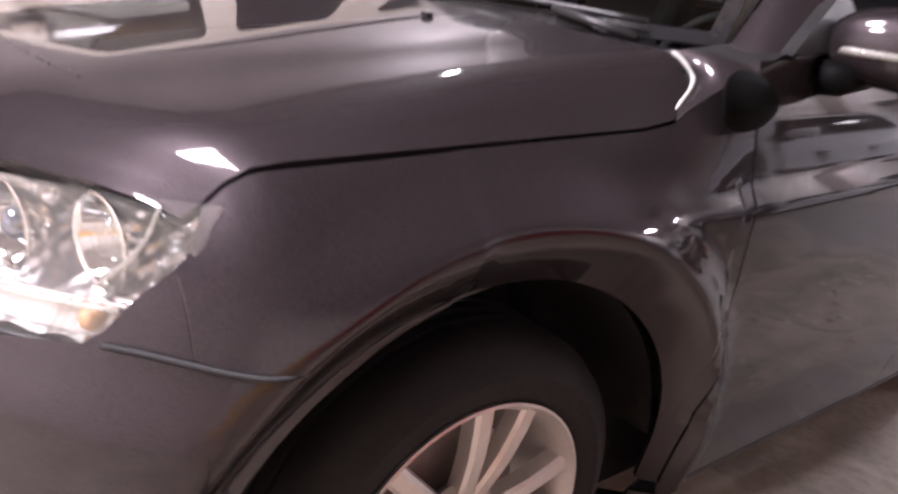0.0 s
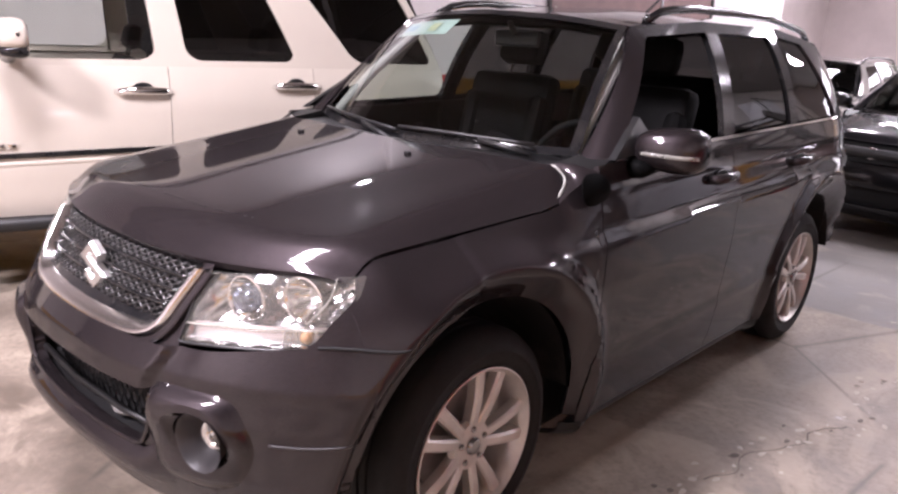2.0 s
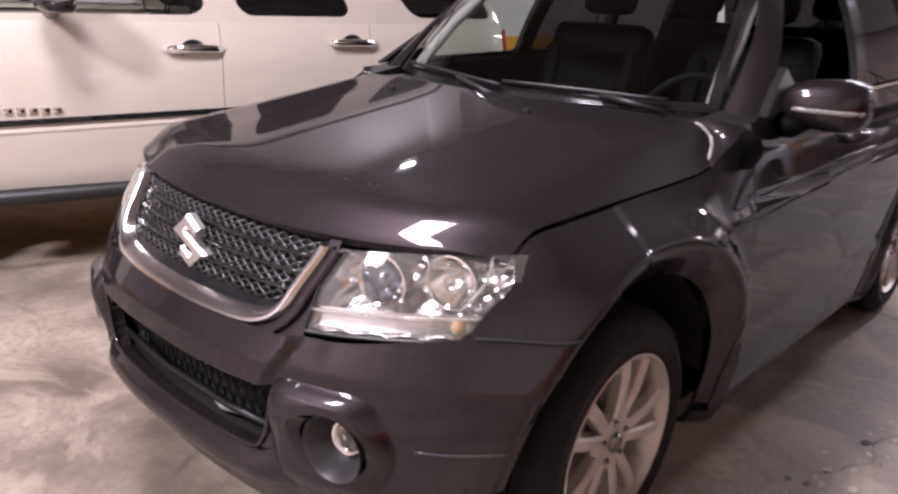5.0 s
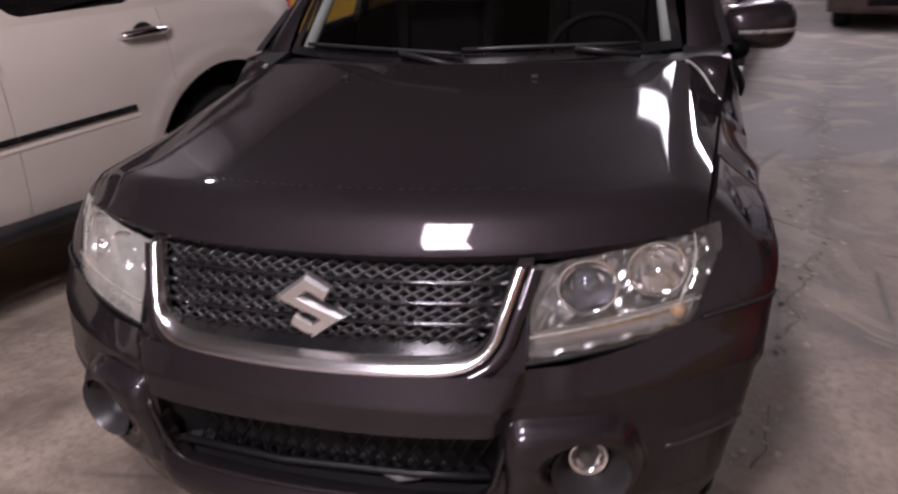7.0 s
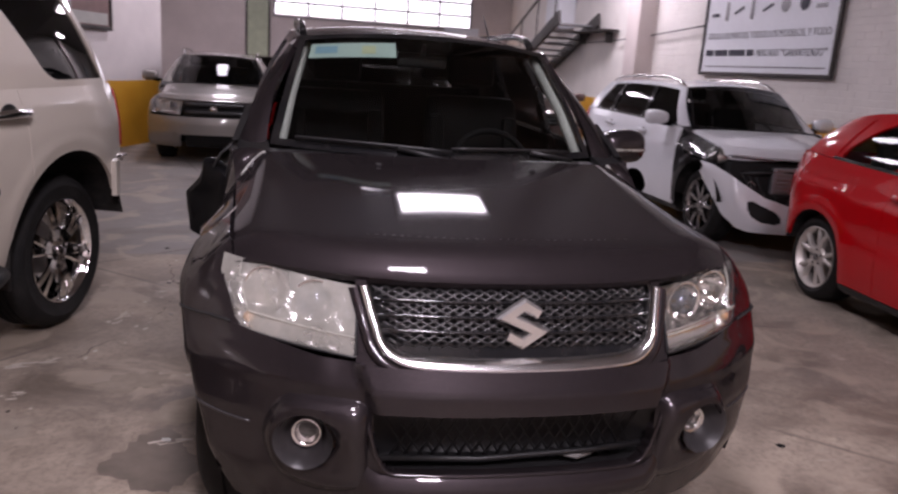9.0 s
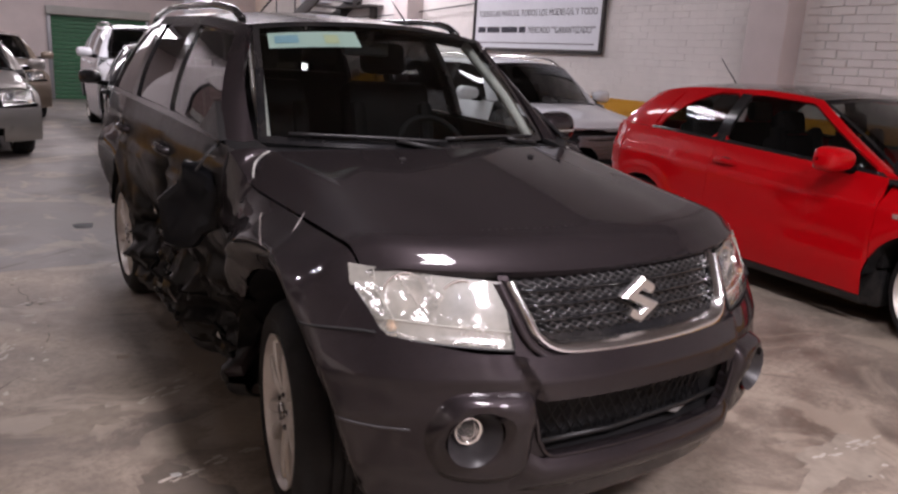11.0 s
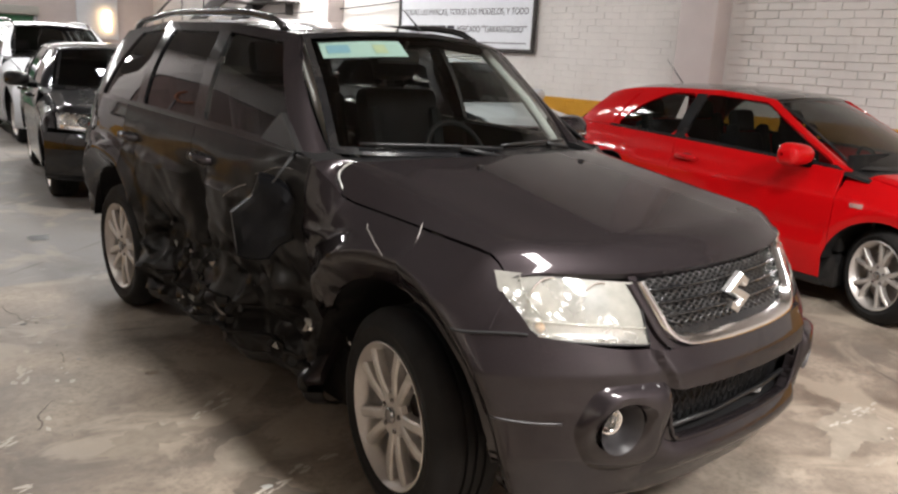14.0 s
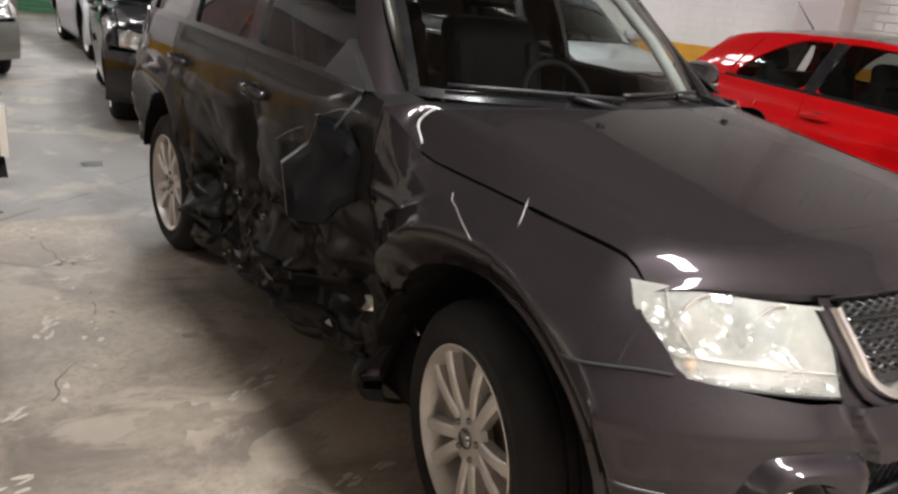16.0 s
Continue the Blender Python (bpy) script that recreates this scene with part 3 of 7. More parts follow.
def body_side(s, car, mat, side, dent=None, mat_low=None, wing_mat=None):
    """Wing, two doors and the rear quarter of one side, each a shell of its own."""
    off = dent or (lambda y, z: (0.0, 0.0, 0.0))
    away = (0, 0.2, 0.6)
    made = {}

    def panel(name, y0, y1, top, material, floor=None, n=14, nv=16, wing=False, label=""):
        def fn(y, v):
            lo, hi = s.zlow(y, floor), top(y)
            if y > s.yb:
                lo = max(lo, s.zs + s.tail_lift)
            if wing and y < corner_y:
                lo = max(lo, s.lamp[2][1] + 0.006)
            z = mixv(lo, max(hi, lo + 0.004), v)
            x = s.side(y, z)
            if wing:
                xs, zt = s.seam(y)
                q = max(0.0, 1 - (zt - z) / 0.17)
                x = mixv(x, xs + 0.004, q**2.2)
                if y < s.ya - 0.1:
                    f = s.front_x(y, z)
                    m = min(f, x)
                    x = m - 0.02 * math.log(math.exp(-(f - m) / 0.02) + math.exp(-(x - m) / 0.02)) + 0.006
            dx, dy, dz = off(y, z)
            return Vector((side * (x + dx), y + dy, z + dz))

        ys = s.columns(y0, y1, n)
        if wing:
            ys = sorted({*ys, *steps(y0, corner_y, 5), corner_y + 0.0015})
        bm = sheet(fn, ys, steps(0, 1, nv), away, 0.02)
        made[name] = part(name, bm, material, car, label)

    lx, lz = s.lamp[2]
    tx, tz = s.lamp[1]
    tuck = -0.012 if s.arch else 0.005
    y0, y_tip = s.front(lx, lz) + tuck, s.front(tx, tz) + tuck
    edge_z = steps(0, 1, 40)
    edge_y = list(np.maximum.accumulate([mixv(y0, y_tip, v) + (0.015 * math.exp(-(((v - 0.70) / 0.24) ** 2)) if s.arch else 0.0) for v in edge_z]))
    corner_y = s.front(s.W + 0.016, s.r + 0.2) - 0.002

    def wing_top(y):
        z = s.seam(y)[1] - 0.004
        return z if y > edge_y[-1] else min(z, mixv(lz, tz, table(y, edge_y, edge_z)))

    dn = 40 if dent or s.arch else 14
    d0, d1, d2 = s.doors
    panel("front_wing", y0, d0 - GAP, wing_top, wing_mat or mat, 0.30, wing=True, n=44 if s.arch else 14, nv=40 if s.arch else 16)
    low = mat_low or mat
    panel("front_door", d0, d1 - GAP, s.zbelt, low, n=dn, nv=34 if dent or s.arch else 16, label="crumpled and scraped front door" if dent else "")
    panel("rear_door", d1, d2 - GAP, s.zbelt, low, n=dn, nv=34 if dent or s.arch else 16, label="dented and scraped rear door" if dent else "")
    panel("rear_quarter_panel", d2, s.rear - 0.02, s.zbelt, mat)
    # sill
    def sill(y, v):
        x = s.side(y, s.zs) - 0.004
        a = v * math.pi / 2
        dx, dy, dz = off(y, s.zs)
        return Vector((side * (x + dx - 0.10 * (1 - math.cos(a))), y + dy, s.zs - 0.006 - 0.07 * math.sin(a) + dz))

    part("sill", sheet(sill, steps(s.ya + s.R, s.yb - s.R, 30), steps(0, 1, 5), (0, 0, 0.6), 0.01), "black_plastic", car)
    # wheel house liners
    for a in (s.ya, s.yb):
        bm = bmesh.new()
        xo = s.side(a, s.r + s.R) - 0.02
        span = steps(0.22, math.pi + 0.12, 28) if a > 0 else steps(0.10, math.pi - 0.22, 28)
        sheet(lambda u, v: Vector((side * mixv(0.38, xo, v), a + (s.R + 0.004) * math.cos(u), s.r + (s.R + 0.004) * math.sin(u))), span, (0, 0.5, 1), (side * 0.6, a, s.r + 3), 0, bm)
        sheet(lambda u, v: Vector((side * 0.38, a + (s.R + 0.004) * v * math.cos(u), s.r + (s.R + 0.004) * v * math.sin(u))), span, (0.02, 1), (0, a, s.r), 0, bm)
        part("wheel_arch_liner", bm, "under_black", car)
    return made


def upper_side(s, car, mat, side, glasses, pillar_mats, doors=None, skip_panes=(), dent=None, fillet=0.0, belt_mat=None, arc=False):
    """Pillars, roof rail and side windows above the belt line of one side."""
    off = dent or (lambda y, z: (0.0, 0.0, 0.0))

    def up(p, v, inset=0.0):
        i = min(int(p), len(s.pillars) - 2)
        f = p - i
        yb = mixv(s.pillars[i][0], s.pillars[i + 1][0], f)
        yt = mixv(s.pillars[i][1], s.pillars[i + 1][1], f)
        zb = s.zbelt(yb) + 0.004
        b = Vector((s.side(yb, zb - 0.01) - 0.012, yb, zb))
        if p < 1:
            b = b.lerp(Vector((s.screen["x0"] + 0.012, s.screen.get("y0s", s.hood["ys"] + 0.02) - 0.01, s.hood["z1"] - 0.004)), (1 - f) ** 1.0)
        w, zr = s.roofline(yt)
        t = Vector((w, yt, zr))
        q = b.lerp(t, v)
        q.x += 0.028 * math.sin(math.pi * v) - inset
        q.x *= side
        if dent:
            dx, dy, dz = off(q.y, q.z)
            q += Vector((side * dx, dy, dz))
        return q

    away = (0, 0.4, 1.2)
    n = len(s.pillars) - 1
    for i in range(0, n, 2):
        part("pillar", sheet(lambda p, v: up(p, v), steps(i, i + 1, 4), steps(0, 0.92, 12), away, 0.025), pillar_mats[i // 2], car)
    part("roof_side", sheet(lambda p, v: up(p, v), steps(0, n, 40), steps(0.905, 1.0, 4), away, 0.025), mat, car)
    if arc:
        # the roof's painted edge sweeps down behind the last side window
        def swept(p, w):
            low = 0.93 * max(0.0, 1 - (p - 3) ** 2.6) ** 0.6 + 0.02
            return up(p, mixv(low, 0.95, w)) + Vector((side * 0.005, 0, 0))

        part("quarter_panel", sheet(swept, steps(3.0, 4.04, 24), steps(0, 1, 5), away, 0.012), mat, car)
    part("belt_moulding", sheet(lambda p, v: up(p, v) + Vector((side * 0.006, 0, 0)), steps(1, n - 1, 30), steps(-0.004, 0.022, 3) if (belt_mat or s.bump) == "chrome" else steps(-0.012, 0.05, 3), away, 0.012), belt_mat or s.bump or "black_plastic", car)
    # cover between bonnet, wing and screen pillar
    h = s.hood
    d0 = s.doors[0]
    xs, zs_ = s.seam(h["ys"])
    if h.get("hook"):
        # painted corner between the bonnet's hook and the wing
        def corner(t, w):
            a = s.bonnet(mixv(1.0, 0.85, t), 1.0) + Vector((0, 0.006, -0.003))
            yb_ = mixv(s.bonnet(1, 1).y + 0.004, d0 - GAP, t)
            bx_, bz_ = s.seam(yb_)
            q = a.lerp(Vector((bx_ + 0.003, yb_, bz_ - 0.004)), w)
            q.z += 0.012 * math.sin(math.pi * w) * t
            q.x *= side
            return q
        part("wing_corner", sheet(corner, steps(0, 1, 12), steps(0, 1, 6), (0, -1.0, 0.3), 0.008), mat, car)
        xs, zs_ = s.bonnet(0.85, 1.0).x + 0.01, s.bonnet(0.85, 1.0).z + 0.008
    c = [Vector((side * (xs - 0.01), h["ys"] - 0.03, zs_ - 0.012)), Vector((side * (xs + 0.05), h["ys"] - 0.02, zs_ - 0.016)) if not h.get("hook") else Vector((side * (s.seam(d0 - 0.01)[0] - 0.004), d0 - 0.012, s.seam(d0 - 0.01)[1] - 0.006)), Vector((side * (s.side(d0, s.zbelt(d0) - 0.02) - 0.012), d0 + 0.02, s.zbelt(d0) - 0.008)), up(1, 0.02) - Vector((side * 0.006, 0, 0)), up(0.0, 0.03) - Vector((side * 0.006, 0, 0))]
    bm = bmesh.new()
    top = [bm.verts.new(p) for p in c]
    low = [bm.verts.new(p - Vector((0, 0, 0.02))) for p in c]
    bm.faces.new(top)
    for i in range(5):
        bm.faces.new((top[i], low[i], low[(i + 1) % 5], top[(i + 1) % 5]))
    bmesh.ops.recalc_face_normals(bm, faces=bm.faces)
    part("pillar_foot_cover", bm, "black_plastic", car)
    # rounded corners of the window openings
    for k, i in enumerate(range(1, n, 2)):
        if not fillet:
            break
        wide, high = (up(i + 1, 0.5) - up(i, 0.5)).length, (up(i + 0.5, 0.9) - up(i + 0.5, 0.05)).length / 0.85
        rp, rv = fillet / wide, fillet / high
        for cp, cv, sp, sv in ((i, 0.045, 1, 1), (i + 1, 0.045, -1, 1), (i, 0.91, 1, -1), (i + 1, 0.91, -1, -1)):
            bm = bmesh.new()
            c = bm.verts.new(up(cp, cv))
            arc = [bm.verts.new(up(cp + sp * rp * (1 - math.sin(a)), cv + sv * rv * (1 - math.cos(a)))) for a in steps(0, math.pi / 2, 6)]
            for a, b in zip(arc, arc[1:]):
                f = bm.faces.new((c, a, b))
                f.normal_update()
                if f.normal.x * side < 0:
                    f.normal_flip()
            part("window_corner", bm, mat, car)
    for k, i in enumerate(range(1, n, 2)):
        if k in skip_panes:
            continue
        g = part("side_window", sheet(lambda p, v: up(p, v, 0.012), steps(i + 0.004, i + 0.996, 8), steps(0.03, 0.91, 8), away, 0.004), glasses[k], car)
        g.visible_shadow = False
    return up


def top_parts(s, car, mat, screen_glass="screen_glass", roof_mat=None, roof_n=14):
    """Bonnet, windscreen, roof and tail."""
    h, w = s.hood, s.screen
    xs = steps(-1, 1, 36)

    bonnet = s.bonnet
    vs = [0, 0.012, 0.03, 0.06, 0.10, 0.15] + steps(0.2, 1.0, 18)
    part("bonnet", sheet(bonnet, xs, vs, (0, -1.5, 0.3), 0.02), mat, car)
    yc0, ys0 = w.get("y0c", h["yc"] + 0.07), w.get("y0s", h["ys"] + 0.02)
    # scuttle under the windscreen
    def scuttle(u, v):
        y1, y2 = mixv(h["yc"], h["ys"], u * u), mixv(yc0 + 0.02, ys0 + 0.02, u * u)
        return Vector((mixv(h["x1"], w["x0"], v) * u, mixv(y1 + 0.004, y2, v), h["z1"] - 0.024 + 0.018 * v - 0.012 * u * u))

    part("scuttle_panel", sheet(scuttle, steps(-1, 1, 20), steps(0, 1, 3), (0, -1, 0), 0.01), "black_plastic", car)

    def screen(u, v, out=0.0):
        b = Vector((w["x0"] * u, mixv(yc0, ys0, u * u), h["z1"] - 0.012 + 0.012 * u * u))
        t = Vector((w["x1"] * u, mixv(w["y1c"], w["y1s"], u * u), mixv(w["z1c"], w["z1s"], u * u)))
        q = b.lerp(t, v)
        k = w["bulge"] * math.sin(math.pi * v) * (1 - 0.4 * u * u) + out
        return q + Vector((0, -0.55, 0.83)) * k

    g = part("windscreen", sheet(screen, steps(-1, 1, 20), steps(0, 1, 14), (0, 0.2, 0.8), 0.005), screen_glass, car)
    g.visible_shadow = False
    bm = bmesh.new()
    for a, b in ((-1, -0.955), (0.955, 1)):
        sheet(lambda u, v: screen(u, v, 0.002), steps(a, b, 2), steps(0, 1, 14), (0, 0.2, 0.8), 0, bm)
    sheet(lambda u, v: screen(u, v, 0.002), steps(-0.955, 0.955, 16), steps(0, 0.05, 2), (0, 0.2, 0.8), 0, bm)
    sheet(lambda u, v: screen(u, v, 0.002), steps(-0.955, 0.955, 16), steps(0.955, 1, 2), (0, 0.2, 0.8), 0, bm)
    part("windscreen_seal", bm, "gloss_black_plastic", car)

    y_end = s.roof[-1][0]

    def roof(u, v):
        y0 = mixv(w["y1c"], w["y1s"], u * u) + 0.006
        y = mixv(y0, y_end, v)
        wd, zr = s.roofline(y)
        base = zr + s.crown * (1 - abs(u) ** 2.4)
        if v < 0.06:
            base = mixv(mixv(w["z1c"], w["z1s"], u * u), base, smooth01(v / 0.06 * 0.5 + 0.5) if v > 0 else 0.55)
        return Vector((wd * u, y, base))

    part("roof", sheet(roof, steps(-1, 1, 20), [0, 0.015, 0.03, 0.045, 0.06] + steps(0.1, 1, 20), (0, 0.6, 0.6), 0.02), roof_mat or mat, car)

    # tail: gate below, glass above
    def tail(u, v):
        zb = s.zbelt(s.rear)
        z = mixv(s.zs + s.tail_lift, zb, v)
        wd = s.side(s.rear - 0.02, z)
        return Vector((wd * u, s.rear - 0.02 + 0.05 * (1 - u * u), z))

    part("tailgate", sheet(tail, steps(-1, 1, 12), steps(0, 1, 8), (0, 0.4, 0.8), 0.02), mat, car)

    def tail_glass(u, v):
        yb, yt = s.pillars[-1]
        zb = s.zbelt(s.rear)
        wt, zt = s.roofline(yt)
        return Vector((mixv(s.side(s.rear - 0.02, zb) - 0.03, wt - 0.01, v) * u, mixv(s.rear - 0.01, y_end, v) + 0.03 * (1 - u * u), mixv(zb, zt + s.crown * 0.6 * (1 - u * u), v)))

    part("rear_window", sheet(tail_glass, steps(-1, 1, 10), steps(0, 1, 6), (0, 0.4, 0.8), 0.004), "privacy_glass", car)
    # floor pan, bulkhead and engine bay floor
    bm = bmesh.new()
    box(bm, (0, (s.ya + s.yb) / 2, s.zs + 0.03), (1.36, s.yb - s.ya - 2 * s.R + 0.1, 0.24), 0.02)
    box(bm, (0, s.ya, s.zs + 0.12), (0.72, 1.2, 0.3), 0.03)
    box(bm, (0, s.yb + 0.1, s.zs + 0.12), (0.72, 1.5, 0.3), 0.03)
    box(bm, (0, s.hood["ys"] + 0.14, 0.72), (1.40, 0.05, 0.66), 0.01)
    part("floor_pan", bm, "under_black", car)
    return screen, bonnet


WHEEL_MESHES = {}


def mesh_of(key, mat, make, sharp=38):
    """A mesh made once and shared by all alike pieces."""
    if key not in WHEEL_MESHES:
        bm = bmesh.new()
        make(bm)
        bmesh.ops.recalc_face_normals(bm, faces=bm.faces)
        ob = linked("piece", bm, mat, sharp=sharp)
        WHEEL_MESHES[key] = ob.data
        bpy.data.objects.remove(ob)
    return WHEEL_MESHES[key]


def placed(name, mesh, parent, m=None, label=""):
    ob = new(name, mesh)
    ob.parent = parent
    if m is not None:
        ob.matrix_basis = m
    if label:
        tagged(ob, label)
    return ob


def wheel(s, car, side, y, style, rim_mat="alloy", turn=0.0, steer=0.0, drop=0.0):
    """Alloy wheel with its tyre; built round the z axis, then laid on its side."""
    m = Matrix.Translation((side * (s.hub - 0.0), y, s.r + drop)) @ Matrix.Rotation(radians(steer), 4, "Z") @ Matrix.Rotation(side * math.pi / 2, 4, "Y") @ Matrix.Rotation(turn, 4, "Z")
    R, q, wd = s.r, s.rim, 0.11
    n, pair = style

    def barrel(bm):
        lathe(bm, [(q - 0.012, -2 * wd), (q, -2 * wd), (q + 0.002, 0.002), (q + 0.006, 0.010), (q + 0.001, 0.012), (q - 0.003, 0.004), (q - 0.016, -0.010), (q - 0.024, -0.05), (q - 0.02, -2 * wd)], None, 56)

    def spoke(sgn):
        def f(bm):
            a0, a1 = (sgn * pair[0], sgn * pair[1]) if pair else (0, 0)
            h0, h1 = (pair[2], pair[3]) if pair else (0.028, 0.022)
            rows = []
            for t in (0, 0.2, 0.5, 0.8, 1.0):
                r, a, hw = mixv(0.058, q - 0.010, t), mixv(a0, a1, t), mixv(h0, h1, t)
                zt = mixv(-0.012, -0.004, t) + 0.008 * math.sin(math.pi * t)
                c, d = Vector((math.cos(a), math.sin(a), 0)), Vector((-math.sin(a), math.cos(a), 0))
                rows.append([bm.verts.new(c * r + d * hw * k + Vector((0, 0, zt + h))) for k, h in ((-1, -0.034), (-0.9, -0.006), (-0.55, 0), (0.55, 0), (0.9, -0.006), (1, -0.034))])
            for a, b in zip(rows, rows[1:]):
                for i in range(5):
                    bm.faces.new((a[i], a[i + 1], b[i + 1], b[i]))
        return f

    def tyre(bm):
        prof = [(q - 0.004, -2 * wd + 0.004), (q + 0.02, -2 * wd - 0.004), (R - 0.035, -2 * wd - 0.012), (R - 0.01, -2 * wd + 0.012), (R, -2 * wd + 0.04)]
        for i in range(1, 4):
            zc = -2 * wd + 0.04 + i * (2 * wd - 0.08) / 4
            prof += [(R, zc - 0.006), (R - 0.009, zc - 0.005), (R - 0.009, zc + 0.005), (R, zc + 0.006)]
        prof += [(R, -0.04), (R - 0.012, -0.010), (R - 0.045, 0.013), (R - 0.062, 0.017), (R - 0.066, 0.014), (q + 0.03, 0.014), (q + 0.012, 0.006), (q - 0.004, -0.003)]
        lathe(bm, prof, None, 72)

    def hub(bm):
        lathe(bm, [(0.0, -0.010), (0.035, -0.010), (0.075, -0.012), (0.084, -0.03), (0.06, -0.06), (0, -0.06)], None, 28)

    def nut(bm):
        lathe(bm, [(0, 0.004), (0.007, 0.003), (0.010, -0.002), (0.010, -0.02)], None, 8)

    def cap(bm):
        lathe(bm, [(0, 0.004), (0.022, 0.003), (0.028, -0.004), (0.028, -0.02)], None, 18)

    def disc(bm):
        lathe(bm, [(0, -0.075), (0.165, -0.075), (0.168, -0.082), (0.165, -0.095), (0, -0.095)], None, 36)

    key = (R, q, rim_mat)
    rim = placed("wheel", mesh_of(("barrel", *key), rim_mat, barrel), car, m)
    placed("tyre", mesh_of(("tyre", *key), "tyre_rubber", tyre), rim, None, "black rubber tyre")
    placed("hub", mesh_of(("hub", *key), rim_mat, hub), rim)
    placed("hub_cap", mesh_of(("cap", *key), "dark_chrome", cap), rim)
    placed("brake_disc", mesh_of(("disc", *key), "bare_steel", disc), rim)
    for k in range(5):
        a = k * math.tau / 5 + 0.3
        placed("wheel_nut", mesh_of(("nut", *key), "dark_chrome", nut), rim, Matrix.Translation((0.054 * math.cos(a), 0.054 * math.sin(a), -0.006)))
    for k in range(n):
        for sgn in ((-1, 1) if pair else (0,)):
            placed("spoke", mesh_of(("spoke", sgn, style, *key), rim_mat, spoke(sgn), 30), rim, Matrix.Rotation(k * math.tau / n, 4, "Z"))
    return rim


def seats(car, rows, mat="dark_leather", wheel_side=1, dash=(-0.62, 1.06), xw=0.62, tall=1.0):
    """Front and rear seats, dashboard and steering wheel."""
    for y, xs, z in rows:
        for x in xs:
            wid = 0.50 if len(xs) == 2 else 1.1
            bm = bmesh.new()
            box(bm, (x, y - 0.22, z), (wid, 0.52, 0.16), 0.05)
            seat = part("seat", bm, mat, car)
            bm = bmesh.new()
            mt = Matrix.Translation((x, y + 0.06, z + 0.05)) @ Matrix.Rotation(radians(-14), 4, "X")
            box(bm, (0, 0, 0.30 * tall), (wid, 0.13, 0.60 * tall), 0.05, mt)
            for sx in (-1, 1):
                box(bm, (sx * (wid / 2 - 0.05), -0.05, 0.27), (0.09, 0.10, 0.44), 0.04, mt)
            part("backrest", bm, mat, seat)
            for hx in ((0,) if len(xs) == 2 else (-0.36, 0.36)):
                bm = bmesh.new()
                box(bm, (hx, 0, 0.73 * tall), (0.26, 0.10, 0.17), 0.045, mt)
                for sx in (-0.05, 0.05):
                    tube(bm, [mt @ Vector((hx + sx, 0, 0.58 * tall)), mt @ Vector((hx + sx, 0, 0.70 * tall))], 0.006, 6)
                part("headrest", bm, mat, seat)
    y, z = dash
    bm = bmesh.new()
    prof = ((0.0, -0.16), (-0.03, -0.03), (-0.10, 0.0), (-0.26, -0.02), (-0.40, -0.09), (-0.42, -0.4))
    def dsh(u, v):
        i = min(int(v), len(prof) - 2)
        a, b = prof[i], prof[i + 1]
        return Vector((xw * u, y + mixv(a[0], b[0], v - i), z + mixv(a[1], b[1], v - i) + 0.02 * math.exp(-((u - wheel_side * 0.55) / 0.25) ** 2)))
    sheet(dsh, steps(-1, 1, 24), steps(0, len(prof) - 1, 20), (0, y - 0.2, z - 0.5), 0.02, bm)
    dd = part("dashboard", bm, "black_plastic", car)
    bm = bmesh.new()
    c = Vector((wheel_side * 0.36, y + 0.13, z - 0.05))
    mt = Matrix.Translation(c) @ Matrix.Rotation(radians(62), 4, "X")
    tube(bm, [mt @ Vector((0.19 * math.cos(a), 0.19 * math.sin(a), 0)) for a in steps(0, math.tau, 28)[:-1]], 0.015, 8, True)
    for a in (0, math.pi, -math.pi / 2):
        tube(bm, [mt @ Vector((0.05 * math.cos(a), 0.05 * math.sin(a), -0.02)), mt @ Vector((0.19 * math.cos(a), 0.19 * math.sin(a), 0))], 0.014, 6)
    lathe(bm, [(0, 0.015), (0.06, 0.01), (0.075, -0.02), (0.05, -0.12), (0, -0.14)], mt, 16)
    part("steering_wheel", bm, "dark_leather", dd)


def door_handle(s, parent, side, y, z, mat, dent=None, k=1.0):
    x = s.side(y, z) + (dent(y, z)[0] if dent else 0)
    bm = bmesh.new()
    pts = [(side * (x - 0.005), y - 0.095 * k, z), (side * (x + 0.028), y - 0.075 * k, z + 0.004), (side * (x + 0.038), y, z + 0.008), (side * (x + 0.030), y + 0.07 * k, z + 0.006), (side * (x - 0.005), y + 0.10 * k, z)]
    tube(bm, pts, [0.013, 0.016, 0.017, 0.018, 0.016], 10)
    for v in bm.verts:
        v.co.z = z + (v.co.z - z) * 1.25
    part("door_handle", bm, mat, parent)
    bm = bmesh.new()
    lathe(bm, [(0, 0.0), (0.035, 0.001), (0.045, 0.006), (0.047, 0.002)], Matrix.Translation((side * (x - 0.001), y + 0.0, z)) @ Matrix.Rotation(side * math.pi / 2, 4, "Y") @ Matrix.Diagonal((0.75 * k, 1.4, 1, 1)), 20)
    part("handle_recess", bm, "black_plastic", parent)


